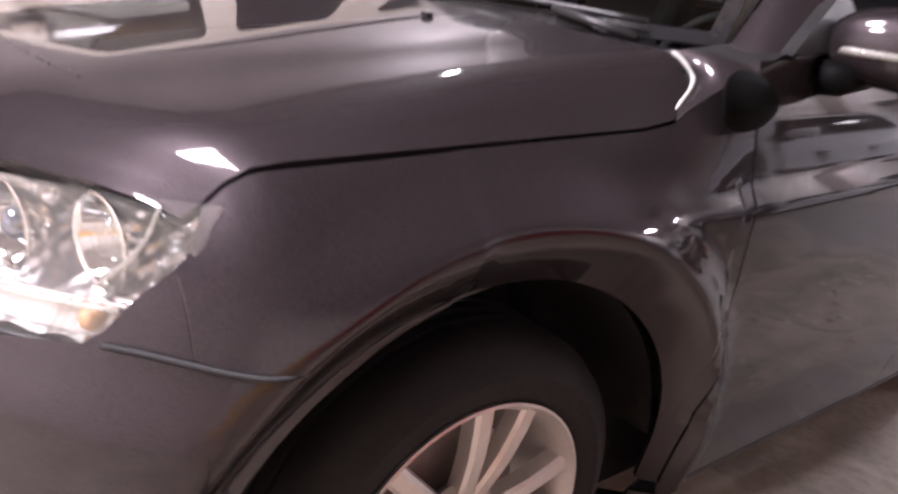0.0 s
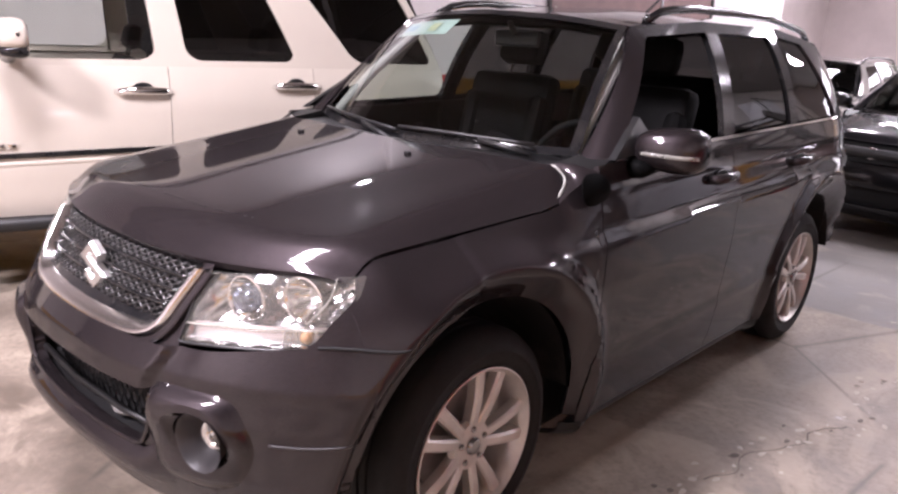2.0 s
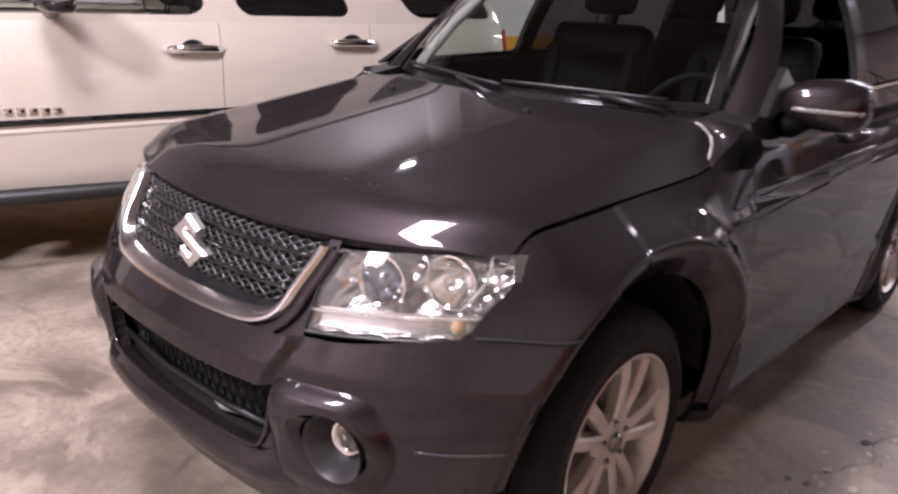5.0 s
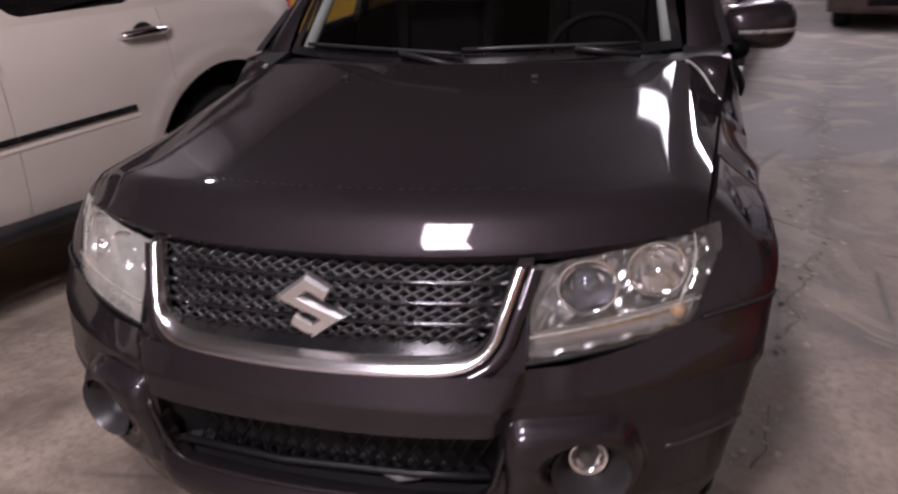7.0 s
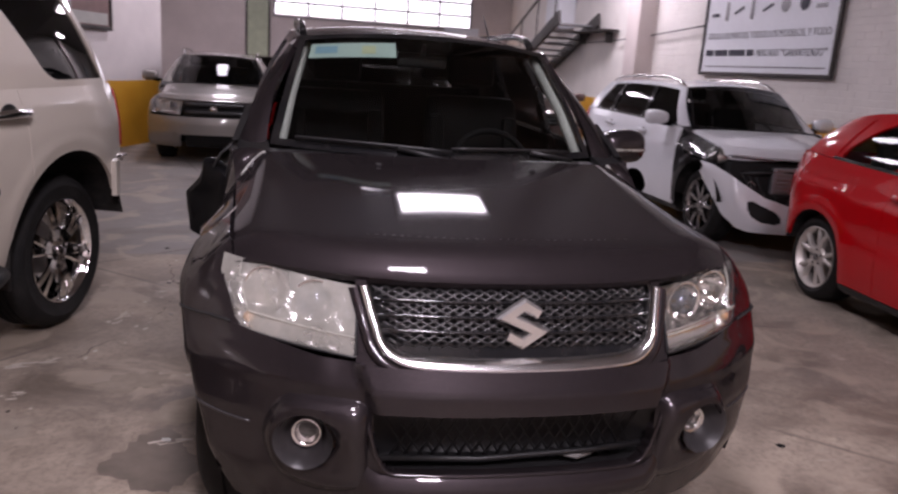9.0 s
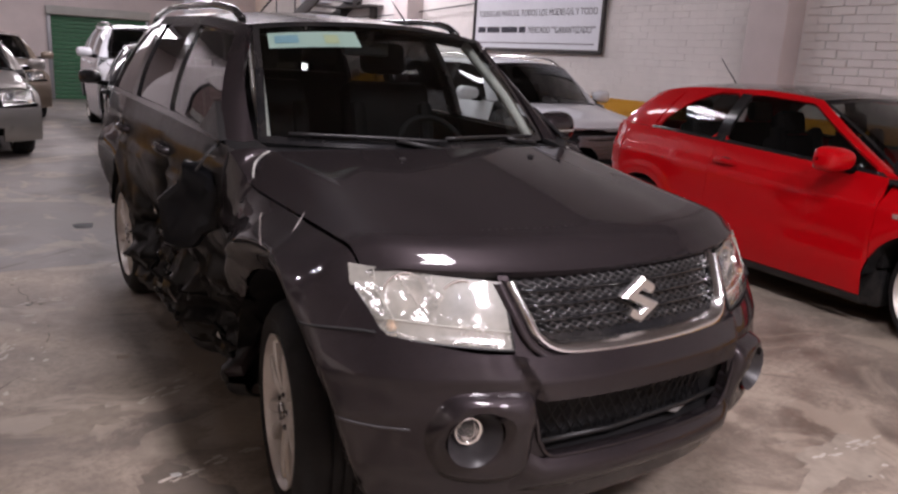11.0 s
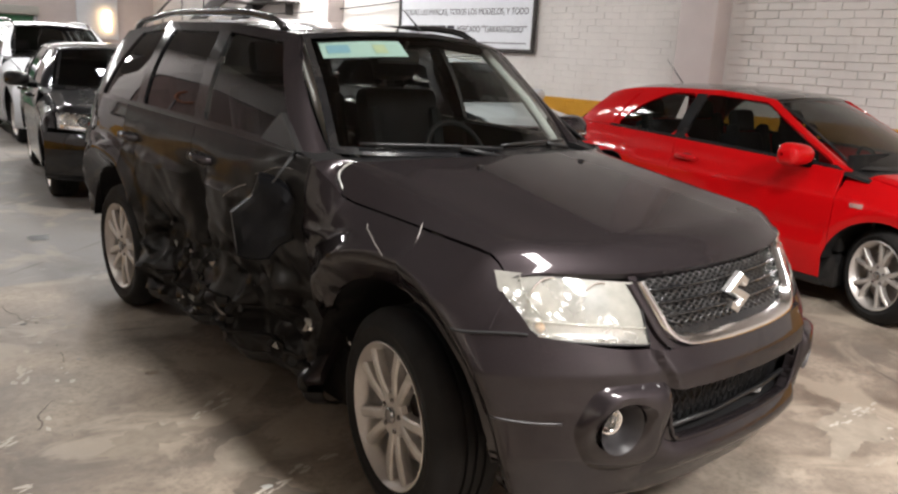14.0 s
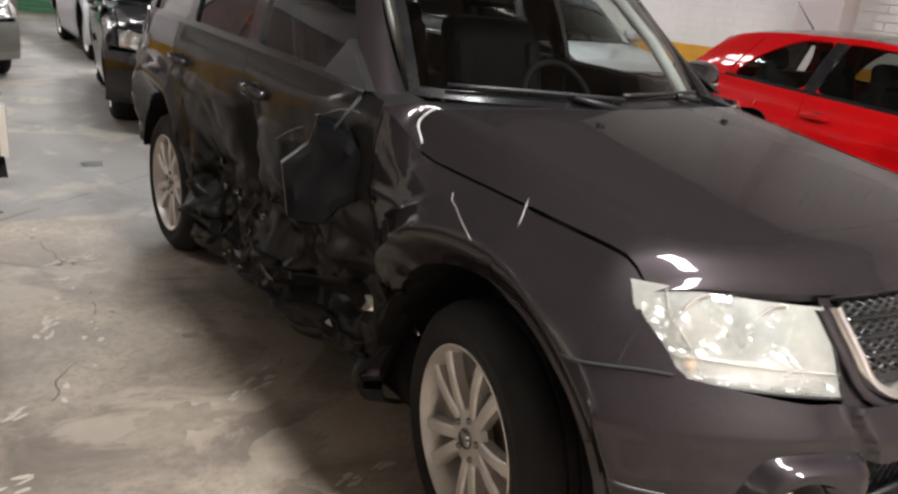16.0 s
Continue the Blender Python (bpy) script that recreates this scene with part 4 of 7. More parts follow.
def mirror_housing(bm, side, c, size=(0.115, 0.10, 0.075)):
    """A rounded shell, blunt to the front and flat behind."""
    def fn(u, v):
        a, b = u * math.pi, v * math.tau
        x = math.copysign(abs(math.cos(a)) ** 0.7, math.cos(a)) * size[0]
        rr = math.sin(a) ** 0.62
        y, z = math.cos(b), math.sin(b)
        y = math.copysign(abs(y) ** 0.75, y)
        z = math.copysign(abs(z) ** 0.75, z)
        yy = y * rr * size[1] * (0.55 if y > 0 else 1.0)
        return Vector((c[0] + side * x, c[1] + yy + 0.02 * (x / size[0]), c[2] + z * rr * size[2] * (1 + 0.12 * x / size[0])))
    sheet(fn, steps(0.01, 0.99, 18), steps(0, 1, 24), c, 0, bm)
    bmesh.ops.remove_doubles(bm, verts=bm.verts, dist=0.0008)
    return bm


def wing_mirror(s, car, side, mat, at, signal=True, foot=None):
    bm = mirror_housing(bmesh.new(), side, at)
    m = part("wing_mirror", bm, mat, car, "folded-out mirror housing")
    bm = bmesh.new()
    f = foot or (side * (abs(at[0]) - 0.20), at[1] - 0.02, at[2] - 0.07)
    tube(bm, [(f[0] - side * 0.04, f[1], f[2]), f, (at[0] - side * 0.04, at[1], at[2] - 0.05)], [0.035, 0.03, 0.024], 10)
    part("mirror_foot", bm, "dull_black", m)
    bm = bmesh.new()
    box(bm, (at[0], at[1] + 0.052, at[2]), (0.19, 0.008, 0.115), 0.003)
    part("mirror_glass", bm, "bright_chrome", m)
    if signal:
        bm = bmesh.new()
        pts = []
        for t in steps(-0.55, 0.93, 8):
            a = math.acos(max(-1, min(1, math.copysign(abs(t) ** (1 / 0.7), t))))
            pts.append((at[0] + side * t * 0.115, at[1] - math.sin(a) ** 0.62 * 0.10 + 0.02 * t + 0.003, at[2] - 0.012))
        tube(bm, pts, 0.008, 8)
        part("side_signal", bm, "hazed_cover", m, "clear side turn signal")
    return m


def lamp_patch(s, side, q, u, v, out=0.0):
    """A point on the nose inside the four corners q (inner top, outer top, outer bottom, inner bottom), as (x, z)."""
    tx, tz = mixv(q[0][0], q[1][0], u), mixv(q[0][1], q[1][1], u)
    bx, bz = mixv(q[3][0], q[2][0], u), mixv(q[3][1], q[2][1], u)
    x, z = mixv(bx, tx, v), mixv(bz, tz, v)
    if s.arch:
        x += 0.018 * u * math.exp(-(((v - 0.70) / 0.24) ** 2))
    return Vector((side * x, s.front(x, z) - out, z))


def headlight(s, car, side, cover="lamp_cover", deep=0.10, q=None, detail=True):
    q = q or s.lamp
    cen = lamp_patch(s, side, q, 0.5, 0.5)
    away = cen + Vector((-side * 0.15, 0.5, -0.05))
    bm = sheet(lambda u, v: lamp_patch(s, side, q, u, v, 0.006 * math.sin(math.pi * u) ** 0.5 * math.sin(math.pi * v) ** 0.5), steps(0, 1, 12), steps(0, 1, 8), away, 0.02)
    lamp = part("headlight", bm, cover, car, "clear moulded headlamp cover")
    lamp.visible_shadow = False
    # bucket behind the cover
    bm = bmesh.new()
    def bucket(u, v):
        p = lamp_patch(s, side, q, mixv(0.015, 0.985, u), mixv(0.03, 0.97, v), -0.012)
        k = (math.sin(math.pi * u) * math.sin(math.pi * v)) ** 0.35
        q_ = p + Vector((-side * 0.25, 1, 0)) * deep * k * (1 - 0.35 * u)
        # pressed facets
        return q_ + Vector((0, 0.006 * math.sin(u * 47) * math.sin(v * 21), 0.003 * math.sin(u * 31 + 1)))
    sheet(bucket, steps(0, 1, 44), steps(0, 1, 22), away, 0, bm)
    part("reflector", bm, "lamp_metal", lamp)
    if detail:
        for u, v, r in ((0.30, 0.62, 0.056), (0.66, 0.64, 0.056)):
            c = lamp_patch(s, side, q, u, v, -0.035)
            m = Matrix.Translation(c) @ Matrix.Rotation(math.pi / 2, 4, "X") @ Matrix.Rotation(side * radians(14), 4, "Y")
            bm = bmesh.new()
            lathe(bm, [(r + 0.004, 0.006), (r, 0.008), (r * 0.93, -0.002), (r * 0.78, -0.018), (r * 0.55, -0.036), (0.012, -0.052), (0, -0.052)], m, 36)
            part("lamp_bowl", bm, "bright_chrome", lamp)
            bm = bmesh.new()
            lathe(bm, [(0, 0.012), (r * 0.3, 0.006), (r * 0.48, -0.012), (r * 0.5, -0.03)], m, 20)
            part("bulb", bm, "lamp_cover" if u > 0.5 else "blue_lens", lamp)
        bm = bmesh.new()
        sheet(lambda u, v: lamp_patch(s, side, q, u, v, -0.018 - 0.006 * math.sin(v * 12)), steps(0.04, 0.93, 90), steps(0.06, 0.26, 4), away, 0.008, bm)
        part("lower_reflector", bm, "lamp_metal", lamp)
        bm = bmesh.new()
        sheet(lambda u, v: lamp_patch(s, side, q, u, v, -0.014), steps(0.03, 0.96, 16), steps(0.27, 0.30, 1), away, 0.02, bm)
        part("divider", bm, "bright_chrome", lamp)
        bm = bmesh.new()
        for k in range(7):
            u0 = 0.72 + k * 0.033
            sheet(lambda u, v: lamp_patch(s, side, q, u, v, -0.016 + 0.006 * math.sin((u - u0) / 0.028 * math.pi)), steps(u0, u0 + 0.028, 4), steps(0.07, 0.25, 2), away, 0.006, bm)
        part("turn_lens", bm, "lamp_cover", lamp)
        bm = bmesh.new()
        bmesh.ops.create_uvsphere(bm, u_segments=10, v_segments=6, radius=0.016, matrix=Matrix.Translation(lamp_patch(s, side, q, 0.86, 0.16, -0.022)))
        part("turn_bulb", bm, "amber_plastic", lamp, "amber turn signal bulb")
        # ribs moulded into the cover, and its rim
        bm = bmesh.new()
        tube(bm, [lamp_patch(s, side, q, u, 0.285, 0.005) for u in steps(0.02, 0.98, 16)], 0.0035, 5)
        tube(bm, [lamp_patch(s, side, q, 0.86, v, 0.004) for v in steps(0.30, 0.97, 8)], 0.003, 5)
        part("cover_rib", bm, "hazed_cover", lamp)
        bm = bmesh.new()
        rim = [(u, 0.006) for u in steps(0.97, 0.01, 16)] + [(0.008, v) for v in steps(0.05, 0.95, 8)]
        tube(bm, [lamp_patch(s, side, q, u, v, 0.001) for u, v in rim], 0.004, 5)
        part("cover_seal", bm, "black_plastic", lamp)
    return lamp

# ---------- the damaged grey SUV ----------
LAMP = ((0.42, 0.928), (0.766, 0.962), (0.738, 0.792), (0.427, 0.765))
S = Shape(
    bump="chrome", R=0.465, arch=(0.572, 0.034, 0.085), lamp=LAMP,
    hood=dict(x0=0.742, x1=0.785, z0=0.945, z1=1.155, yc=-1.03, ys=-0.862, dome=0.012, roll=0.36, hook=0.125),
    pillars=((-0.80, -0.31), (-0.70, -0.21), (0.13, 0.20), (0.23, 0.31), (0.88, 0.86), (0.97, 0.95), (1.56, 1.36), (2.06, 1.80)),
    roof=((-0.4, 0.565, 1.58), (0.2, 0.60, 1.63), (1.0, 0.60, 1.635), (1.8, 0.535, 1.585)), doors=(-0.82, 0.18, 1.06))
suv = thing("suv", "dark grey metallic SUV with one crushed flank, on worn concrete", "car")
NOSE = (0, -1.2, 0.6)


def dent_right(y, z):
    """How far this flank is pushed in: a long deep furrow with folds, deepest at the front door's foot and the wing's rear end."""
    a = smooth01((y + 1.16) / 0.24) * smooth01((1.30 - y) / 0.40)
    b = smooth01((z - 0.16) / 0.12) * smooth01((1.10 - z) / 0.22)
    k = a * b
    if k <= 0:
        return (0.0, 0.0, 0.0)
    p = Vector((y * 2.3 + 7, z * 3.0, 3.3))
    n1 = noise.noise(p)
    n2 = noise.noise(p * 2.9 + Vector((5, 1, 0)))
    n3 = abs(noise.noise(p * 3.4 + Vector((1, 9, 2))))
    n4 = abs(noise.noise(p * 7.5 + Vector((4, 3, 8))))
    core = math.exp(-(((y + 0.62) / 0.40) ** 2 + ((z - 0.50) / 0.24) ** 2)) + 0.8 * math.exp(-(((y - 0.50) / 0.36) ** 2 + ((z - 0.52) / 0.20) ** 2)) + 0.5 * math.exp(-(((y - 0.14) / 0.10) ** 2 + ((z - 0.8) / 0.3) ** 2))
    low = smooth01((0.80 - z) / 0.25)
    dx = -k * (0.030 + 0.15 * core + (0.03 + 0.05 * low) * n1 + 0.05 * low * n2 - 0.07 * n3 * (0.3 + low) - 0.045 * n4 * low)
    return (dx, 0.05 * k * n2 * low, 0.03 * k * n1 * low)


body_side(S, suv, "grey_lacquer", 1)
body_side(S, suv, "grey_lacquer", -1, dent_right, "dark_scraped_lacquer")
PM = ["grey_lacquer", "gloss_black_plastic", "gloss_black_plastic", "grey_lacquer"]
upper_side(S, suv, "grey_lacquer", 1, ["clear_glass", "smoked_glass", "smoked_glass"], PM, skip_panes=(0,), fillet=0.03)
upper_side(S, suv, "grey_lacquer", -1, ["clear_glass", "smoked_glass", "smoked_glass"], PM, fillet=0.03, belt_mat="gloss_black_plastic")
screen_at, bonnet_at = top_parts(S, suv, "grey_lacquer", roof_mat="black_lacquer")
for sd in (1, -1):
    for wy in (S.ya, S.yb):
        wheel(S, suv, sd, wy, (5, (0.23, 0.225, 0.019, 0.022)), turn=0.35 if sd > 0 else 0.9, steer=-9 if wy < 0 and sd < 0 else 0)
seats(suv, [(0.05, (-0.36, 0.36), 0.72), (0.95, (0,), 0.74)], wheel_side=1, dash=(-0.42, 1.09), xw=0.64)

# front bumper skin with its lower opening
OPEN = (0.395, 0.475, 0.648)
FOG = (0.545, 0.555)


def bumper(u, z):
    z += (0.757 - z) / 0.487 * 0.10 * smooth01((abs(u) - 0.72) / 0.17)
    half = mixv(0.385, 0.425, smooth01((z - 0.64) / 0.12))
    y = S.front(u, z) - 0.024 * smooth01((half - abs(u)) / 0.022 + 0.5) * smooth01((z - 0.60) / 0.05)
    # shoulder under the lamps
    y -= 0.008 * smooth01((z - 0.66) / 0.09) * smooth01((abs(u) - 0.46) / 0.06)
    if abs(z - S.r) < 0.48:
        y = min(y, S.ya - 0.03 - math.sqrt(0.48**2 - (z - S.r) ** 2))
    x = S.round_in(abs(u), y, z, 0.018) - 0.05 * max(0, (0.46 - z) / 0.2) ** 2 * abs(u)
    return Vector((math.copysign(x, u), y, z))


bx = steps(-0.93, 0.93, 180)
bz = sorted({*steps(0.27, 0.757, 64), OPEN[1], OPEN[2]})


def open_half(z):
    """Half width of the lower opening, which narrows downwards."""
    return mixv(0.362, 0.408, (z - OPEN[1]) / (OPEN[2] - OPEN[1]))


def in_open(x, z):
    c = 0.05
    half = open_half(z)
    dx, dz = max(0, abs(x) - (half - c)), max(0, OPEN[1] + c - z)
    if math.hypot(dx, dz) < c * 1.04 and abs(x) < half and OPEN[1] < z < OPEN[2]:
        return True
    return math.hypot(abs(x) - FOG[0], z - FOG[1]) < 0.074


def bumper_top(x):
    return 0.757 if abs(x) < 0.43 else mixv(0.757, 0.812, smooth01((abs(x) - 0.43) / 0.42))


bumper_part = part("front_bumper", sheet(lambda u, z: bumper(u, z + (bumper_top(u) - 0.757) * smooth01((z - 0.6) / 0.15)), bx, bz, NOSE, 0.03, skip=in_open), "grey_lacquer", suv)
# recess behind the lower opening
bm = bmesh.new()
sheet(lambda u, v: Vector((u * 0.41, S.front(u * 0.41, 0.56) + 0.03 + 0.10 * (1 - max(abs(u), abs(v)) ** 6), 0.565 + v * 0.105)), steps(-1, 1, 18), steps(-1, 1, 8), NOSE, 0, bm)
part("lower_intake", bm, "intake_black", bumper_part)
bm = bmesh.new()
for k in range(34):
    for sg in (-1, 1):
        x0 = -0.55 + k * 0.035
        pts = [(x0 + sg * t * 0.11, 0.475 + t * 0.18) for t in (0, 0.5, 1)]
        if all(abs(p[0]) < open_half(p[1]) for p in pts):
            tube(bm, [(x, S.front(x, z) + 0.075, z) for x, z in pts], 0.0028, 4)
part("intake_mesh", bm, "intake_black", bumper_part)
# torn duct end hanging in the opening
bm = bmesh.new()
tube(bm, [(0.12, -2.08, 0.505), (0.17, -2.085, 0.495), (0.215, -2.075, 0.497)], [0.006, 0.010, 0.006], 6)
part("torn_bracket", bm, "grey_trim", bumper_part)
# rounded rim of the lower opening
rim_o = [(open_half(z), z) for z in steps(OPEN[2] - 0.002, OPEN[1] + 0.05, 5)]
rim_o += [(open_half(OPEN[1]) - 0.044 + 0.05 * math.cos(a), OPEN[1] + 0.05 - 0.05 * math.sin(a)) for a in steps(0.15, math.pi / 2, 7)]
rim_o += [(-x, z) for x, z in rim_o[::-1]]
dense = []
for (x0, z0), (x1, z1) in zip(rim_o, rim_o[1:]):
    n = max(1, int(abs(x1 - x0) / 0.06))
    dense += [(mixv(x0, x1, k / n), mixv(z0, z1, k / n)) for k in range(n)]
bm = bmesh.new()
tube(bm, [(x, bumper(x, z).y - 0.004, z) for x, z in dense], 0.0065, 8)
part("opening_rim", bm, "grey_lacquer", bumper_part)
bm = bmesh.new()
tube(bm, [(-0.36, -2.07, 0.505), (-0.1, -2.085, 0.498), (0.2, -2.085, 0.512), (0.36, -2.07, 0.52)], 0.009, 7)
part("intake_bar", bm, "black_plastic", bumper_part)


def guard(u, v):
    """Raised moulding round the opening: along its foot, and up its ends past the fog lamps."""
    x = u * 0.45
    z0, z1 = 0.365, 0.474 + 0.06 * smooth01((abs(u) - 0.80) / 0.2)
    z = mixv(z0, z1, v)
    return Vector((x, S.front(x, z) + 0.006 - 0.046 * math.sin(math.pi * min(1, v * 0.80 + 0.12)) * (1 - smooth01((abs(u) - 0.80) / 0.2)), z))


part("bumper_guard", sheet(guard, steps(-1, 1, 30), steps(0, 1, 6), NOSE, 0.03), "grey_lacquer", bumper_part)
# edges of the pod round a fog lamp: outward direction and distance from the lamp
POD = [(0.02, 1.0, 0.112), (-1.0, 0.0, 0.150), (0.64, 0.77, 0.125), (0.93, 0.36, 0.108), (0.93, -0.36, 0.115), (0.35, -0.94, 0.142), (-0.2, -0.98, 0.165)]
for sd in (1, -1):
    def pod(u, v):
        ang = u * math.tau
        dx, dz = math.cos(ang), math.sin(ang)
        far = sum(max(0.0, (dx * nx + dz * nz) / k) ** 9 for nx, nz, k in POD) ** (-1 / 9)
        rr = mixv(0.070, min(far, 0.20), min(1, v / 0.9)) + (0.012 if v > 0.95 else 0)
        x, z = FOG[0] + dx * rr, FOG[1] + dz * rr
        lift = table(v, (0, 0.10, 0.16, 0.55, 0.72, 0.86, 1.0), (0.012, 0.022, 0.027, 0.027, 0.021, 0.010, -0.006))
        # a ledge over the lamp, melting into the skin below
        lift *= mixv(0.62, 1.55, smooth01(0.5 + 0.75 * dz))
        return Vector((sd * x, S.front(x, z) - lift, z))

    p = part("fog_lamp_pod", sheet(pod, steps(0, 1, 72), (0, 0.05, 0.10, 0.16, 0.35, 0.55, 0.64, 0.72, 0.80, 0.86, 0.93, 1.0), NOSE, 0.03), "grey_lacquer", bumper_part)
    m = Matrix.Translation((sd * FOG[0], S.front(*FOG) + 0.03, FOG[1])) @ Matrix.Rotation(math.pi / 2, 4, "X") @ Matrix.Rotation(sd * radians(12), 4, "Y")
    bm = bmesh.new()
    lathe(bm, [(0.076, 0.058), (0.070, 0.050), (0.058, 0.018), (0.046, -0.006), (0.040, -0.012), (0, -0.014)], m, 36)
    part("fog_lamp_cup", bm, "satin_grey", p)
    bm = bmesh.new()
    lathe(bm, [(0.040, 0.004), (0.037, 0.01), (0.031, -0.004), (0.010, -0.03), (0, -0.03)], m, 24)
    part("fog_lamp_reflector", bm, "bright_chrome", p)
    bm = bmesh.new()
    lathe(bm, [(0, 0.026), (0.018, 0.022), (0.031, 0.012), (0.036, 0.002)], m, 24)
    part("fog_lamp", bm, "lamp_cover", p, "round clear fog lamp")
    # feature line of the bumper corner: its thin light streak drawn as a satin bead
    bm = bmesh.new()
    line = [bumper(x, 0.535 + 0.03 * (1 - smooth01((x - 0.72) / 0.17))) for x in steps(0.69, 0.85, 10)]
    tube(bm, [(sd * q.x, q.y - 0.001, q.z) for q in line], 0.004, 6)
    part("corner_line", bm, "satin_grey", bumper_part)
    headlight(S, suv, sd, "lamp_cover" if sd > 0 else "hazed_cover", q=LAMP)
    bm = bmesh.new()
    joint = [bumper(x, bumper_top(x) + 0.002) for x in steps(0.745, 0.93, 16)]
    tube(bm, [(sd * (q.x + 0.002), q.y - 0.003, q.z) for q in joint], 0.004, 6)
    part("wing_joint", bm, "matt_black", bumper_part)
# two screws of the missing plate
for x in (-0.086, 0.086):
    bm = bmesh.new()
    lathe(bm, [(0, 0.006), (0.007, 0.004), (0.009, 0)], Matrix.Translation((x, S.front(x, 0.69) - 0.001, 0.69)) @ Matrix.Rotation(math.pi / 2, 4, "X"), 10)
    part("plate_screw", bm, "chrome", bumper_part)

# grille: black backing, diamond mesh, cross bars, chrome surround, badge
GT, GB = 0.936, 0.782


def ghalf(z):
    """Half width of the grille at a height, with rounded lower corners."""
    t = (z - GB) / (GT - GB)
    w = mixv(0.348, 0.402, t ** 0.8)
    return w - 0.05 * max(0, 1 - t / 0.25) ** 2.2


def gy(x, z, back=0.0):
    return S.front(x, z) + back


bm = sheet(lambda u, v: Vector((u * ghalf(mixv(GB, GT, v)), gy(u * 0.4, mixv(GB, GT, v), 0.035), mixv(GB, GT, v))), steps(-1, 1, 24), steps(0, 1, 10), NOSE, 0.02)
grille = part("grille", bm, "matt_black", suv, "black diamond mesh grille with chrome surround")
bm = bmesh.new()
for k in range(-6, 32):
    for sg in (-1, 1):
        x0 = -0.42 + k * 0.0345
        pts = []
        for t in steps(0, 1, 10):
            z = mixv(GB + 0.016, GT - 0.006, t)
            x = x0 + sg * (t - 0.5) * 0.275
            if abs(x) < ghalf(z) - 0.008:
                pts.append((x, gy(x, z, 0.012), z))
        if len(pts) > 1:
            tube(bm, pts, 0.0031, 4)
part("diamond_mesh", bm, "mesh_metal", grille, "dull metal diamond mesh")
for k in range(1, 4):
    z = mixv(GB + 0.016, GT, k / 4)
    bm = bmesh.new()
    tube(bm, [(x, gy(x, z, 0.006), z) for x in steps(-ghalf(z) + 0.006, ghalf(z) - 0.006, 16)], 0.0055, 6)
    part("cross_bar", bm, "gloss_black_plastic", grille)
bm = sheet(lambda x, z: Vector((x, gy(x, z, 0.004 + 0.4 * (z - GB + 0.012)), z)), steps(-0.335, 0.335, 24), steps(GB - 0.012, GB + 0.018, 4), NOSE, 0.006)
part("lower_trim", bm, "gloss_black_plastic", grille)
# chrome strip: down the sides and along the foot
rim_path = [(-ghalf(z) - 0.008, z) for z in steps(GT, GB + 0.055, 8)]
p0, p1, p2 = rim_path[-1], (-0.368, GB - 0.016), (-0.265, GB - 0.019)
rim_path += [tuple(p0[k] * (1 - a) ** 2 + 2 * p1[k] * a * (1 - a) + p2[k] * a * a for k in (0, 1)) for a in steps(0.1, 1.0, 9)]
left = list(rim_path)
rim_path += [(x, GB - 0.019 - 0.005 * (1 - (x / 0.265) ** 2)) for x in steps(-0.24, 0.24, 12)]
rim_path += [(-x, z) for x, z in left[::-1]]


def strip(path, w_in, w_out, out, mat, name, parent):
    """A rounded band along a path on the nose."""
    bm = bmesh.new()
    rows = []
    for i, (x, z) in enumerate(path):
        a, b = path[max(i - 1, 0)], path[min(i + 1, len(path) - 1)]
        d = Vector((b[0] - a[0], b[1] - a[1])).normalized()
        nx, nz = -d.y, d.x
        row = []
        for k in steps(-1, 1, 6):
            w = w_in if k > 0 else w_out
            px, pz = x + nx * k * w, z + nz * k * w
            row.append(bm.verts.new((px, S.front(px, pz) - out * (1 - abs(k) ** 2.5) + (0.012 if abs(k) > 0.99 else -0.002), pz)))
        rows.append(row)
    for a, b in zip(rows, rows[1:]):
        for k in range(6):
            bm.faces.new((a[k], a[k + 1], b[k + 1], b[k]))
    bmesh.ops.recalc_face_normals(bm, faces=bm.faces)
    c = sum((f.normal.y for f in bm.faces))
    if c > 0:
        bmesh.ops.reverse_faces(bm, faces=bm.faces)
    return part(name, bm, mat, parent)


strip(rim_path, 0.018, 0.014, 0.024, "brushed_chrome", "chrome_surround", grille)
# painted frame between grille, lamps and bumper
out_path = []
for i, (x, z) in enumerate(rim_path):
    a, b = rim_path[max(i - 2, 0)], rim_path[min(i + 2, len(rim_path) - 1)]
    d = Vector((b[0] - a[0], b[1] - a[1])).normalized()
    out_path.append((x + d.y * 0.026, z - d.x * 0.026))
strip(out_path, 0.017, 0.016, 0.012, "grey_lacquer", "grille_frame", grille)
# painted nose panel between grille and lamps
part("nose_panel", sheet(lambda x, z: Vector((x, S.front(x, z) + 0.004, z)), steps(-0.428, 0.428, 60), steps(0.742, 0.944, 16), NOSE, 0.01, skip=lambda x, z: abs(x) < ghalf(max(z, GB)) + 0.004 and z > GB - 0.02), "grey_lacquer", grille)
# badge: two slanted chrome hooks
bm = bmesh.new()
BADGE = [(0.74, 0.50), (0.0, 0.90), (-0.84, 0.34), (0.84, -0.34), (0.0, -0.90), (-0.74, -0.50)]


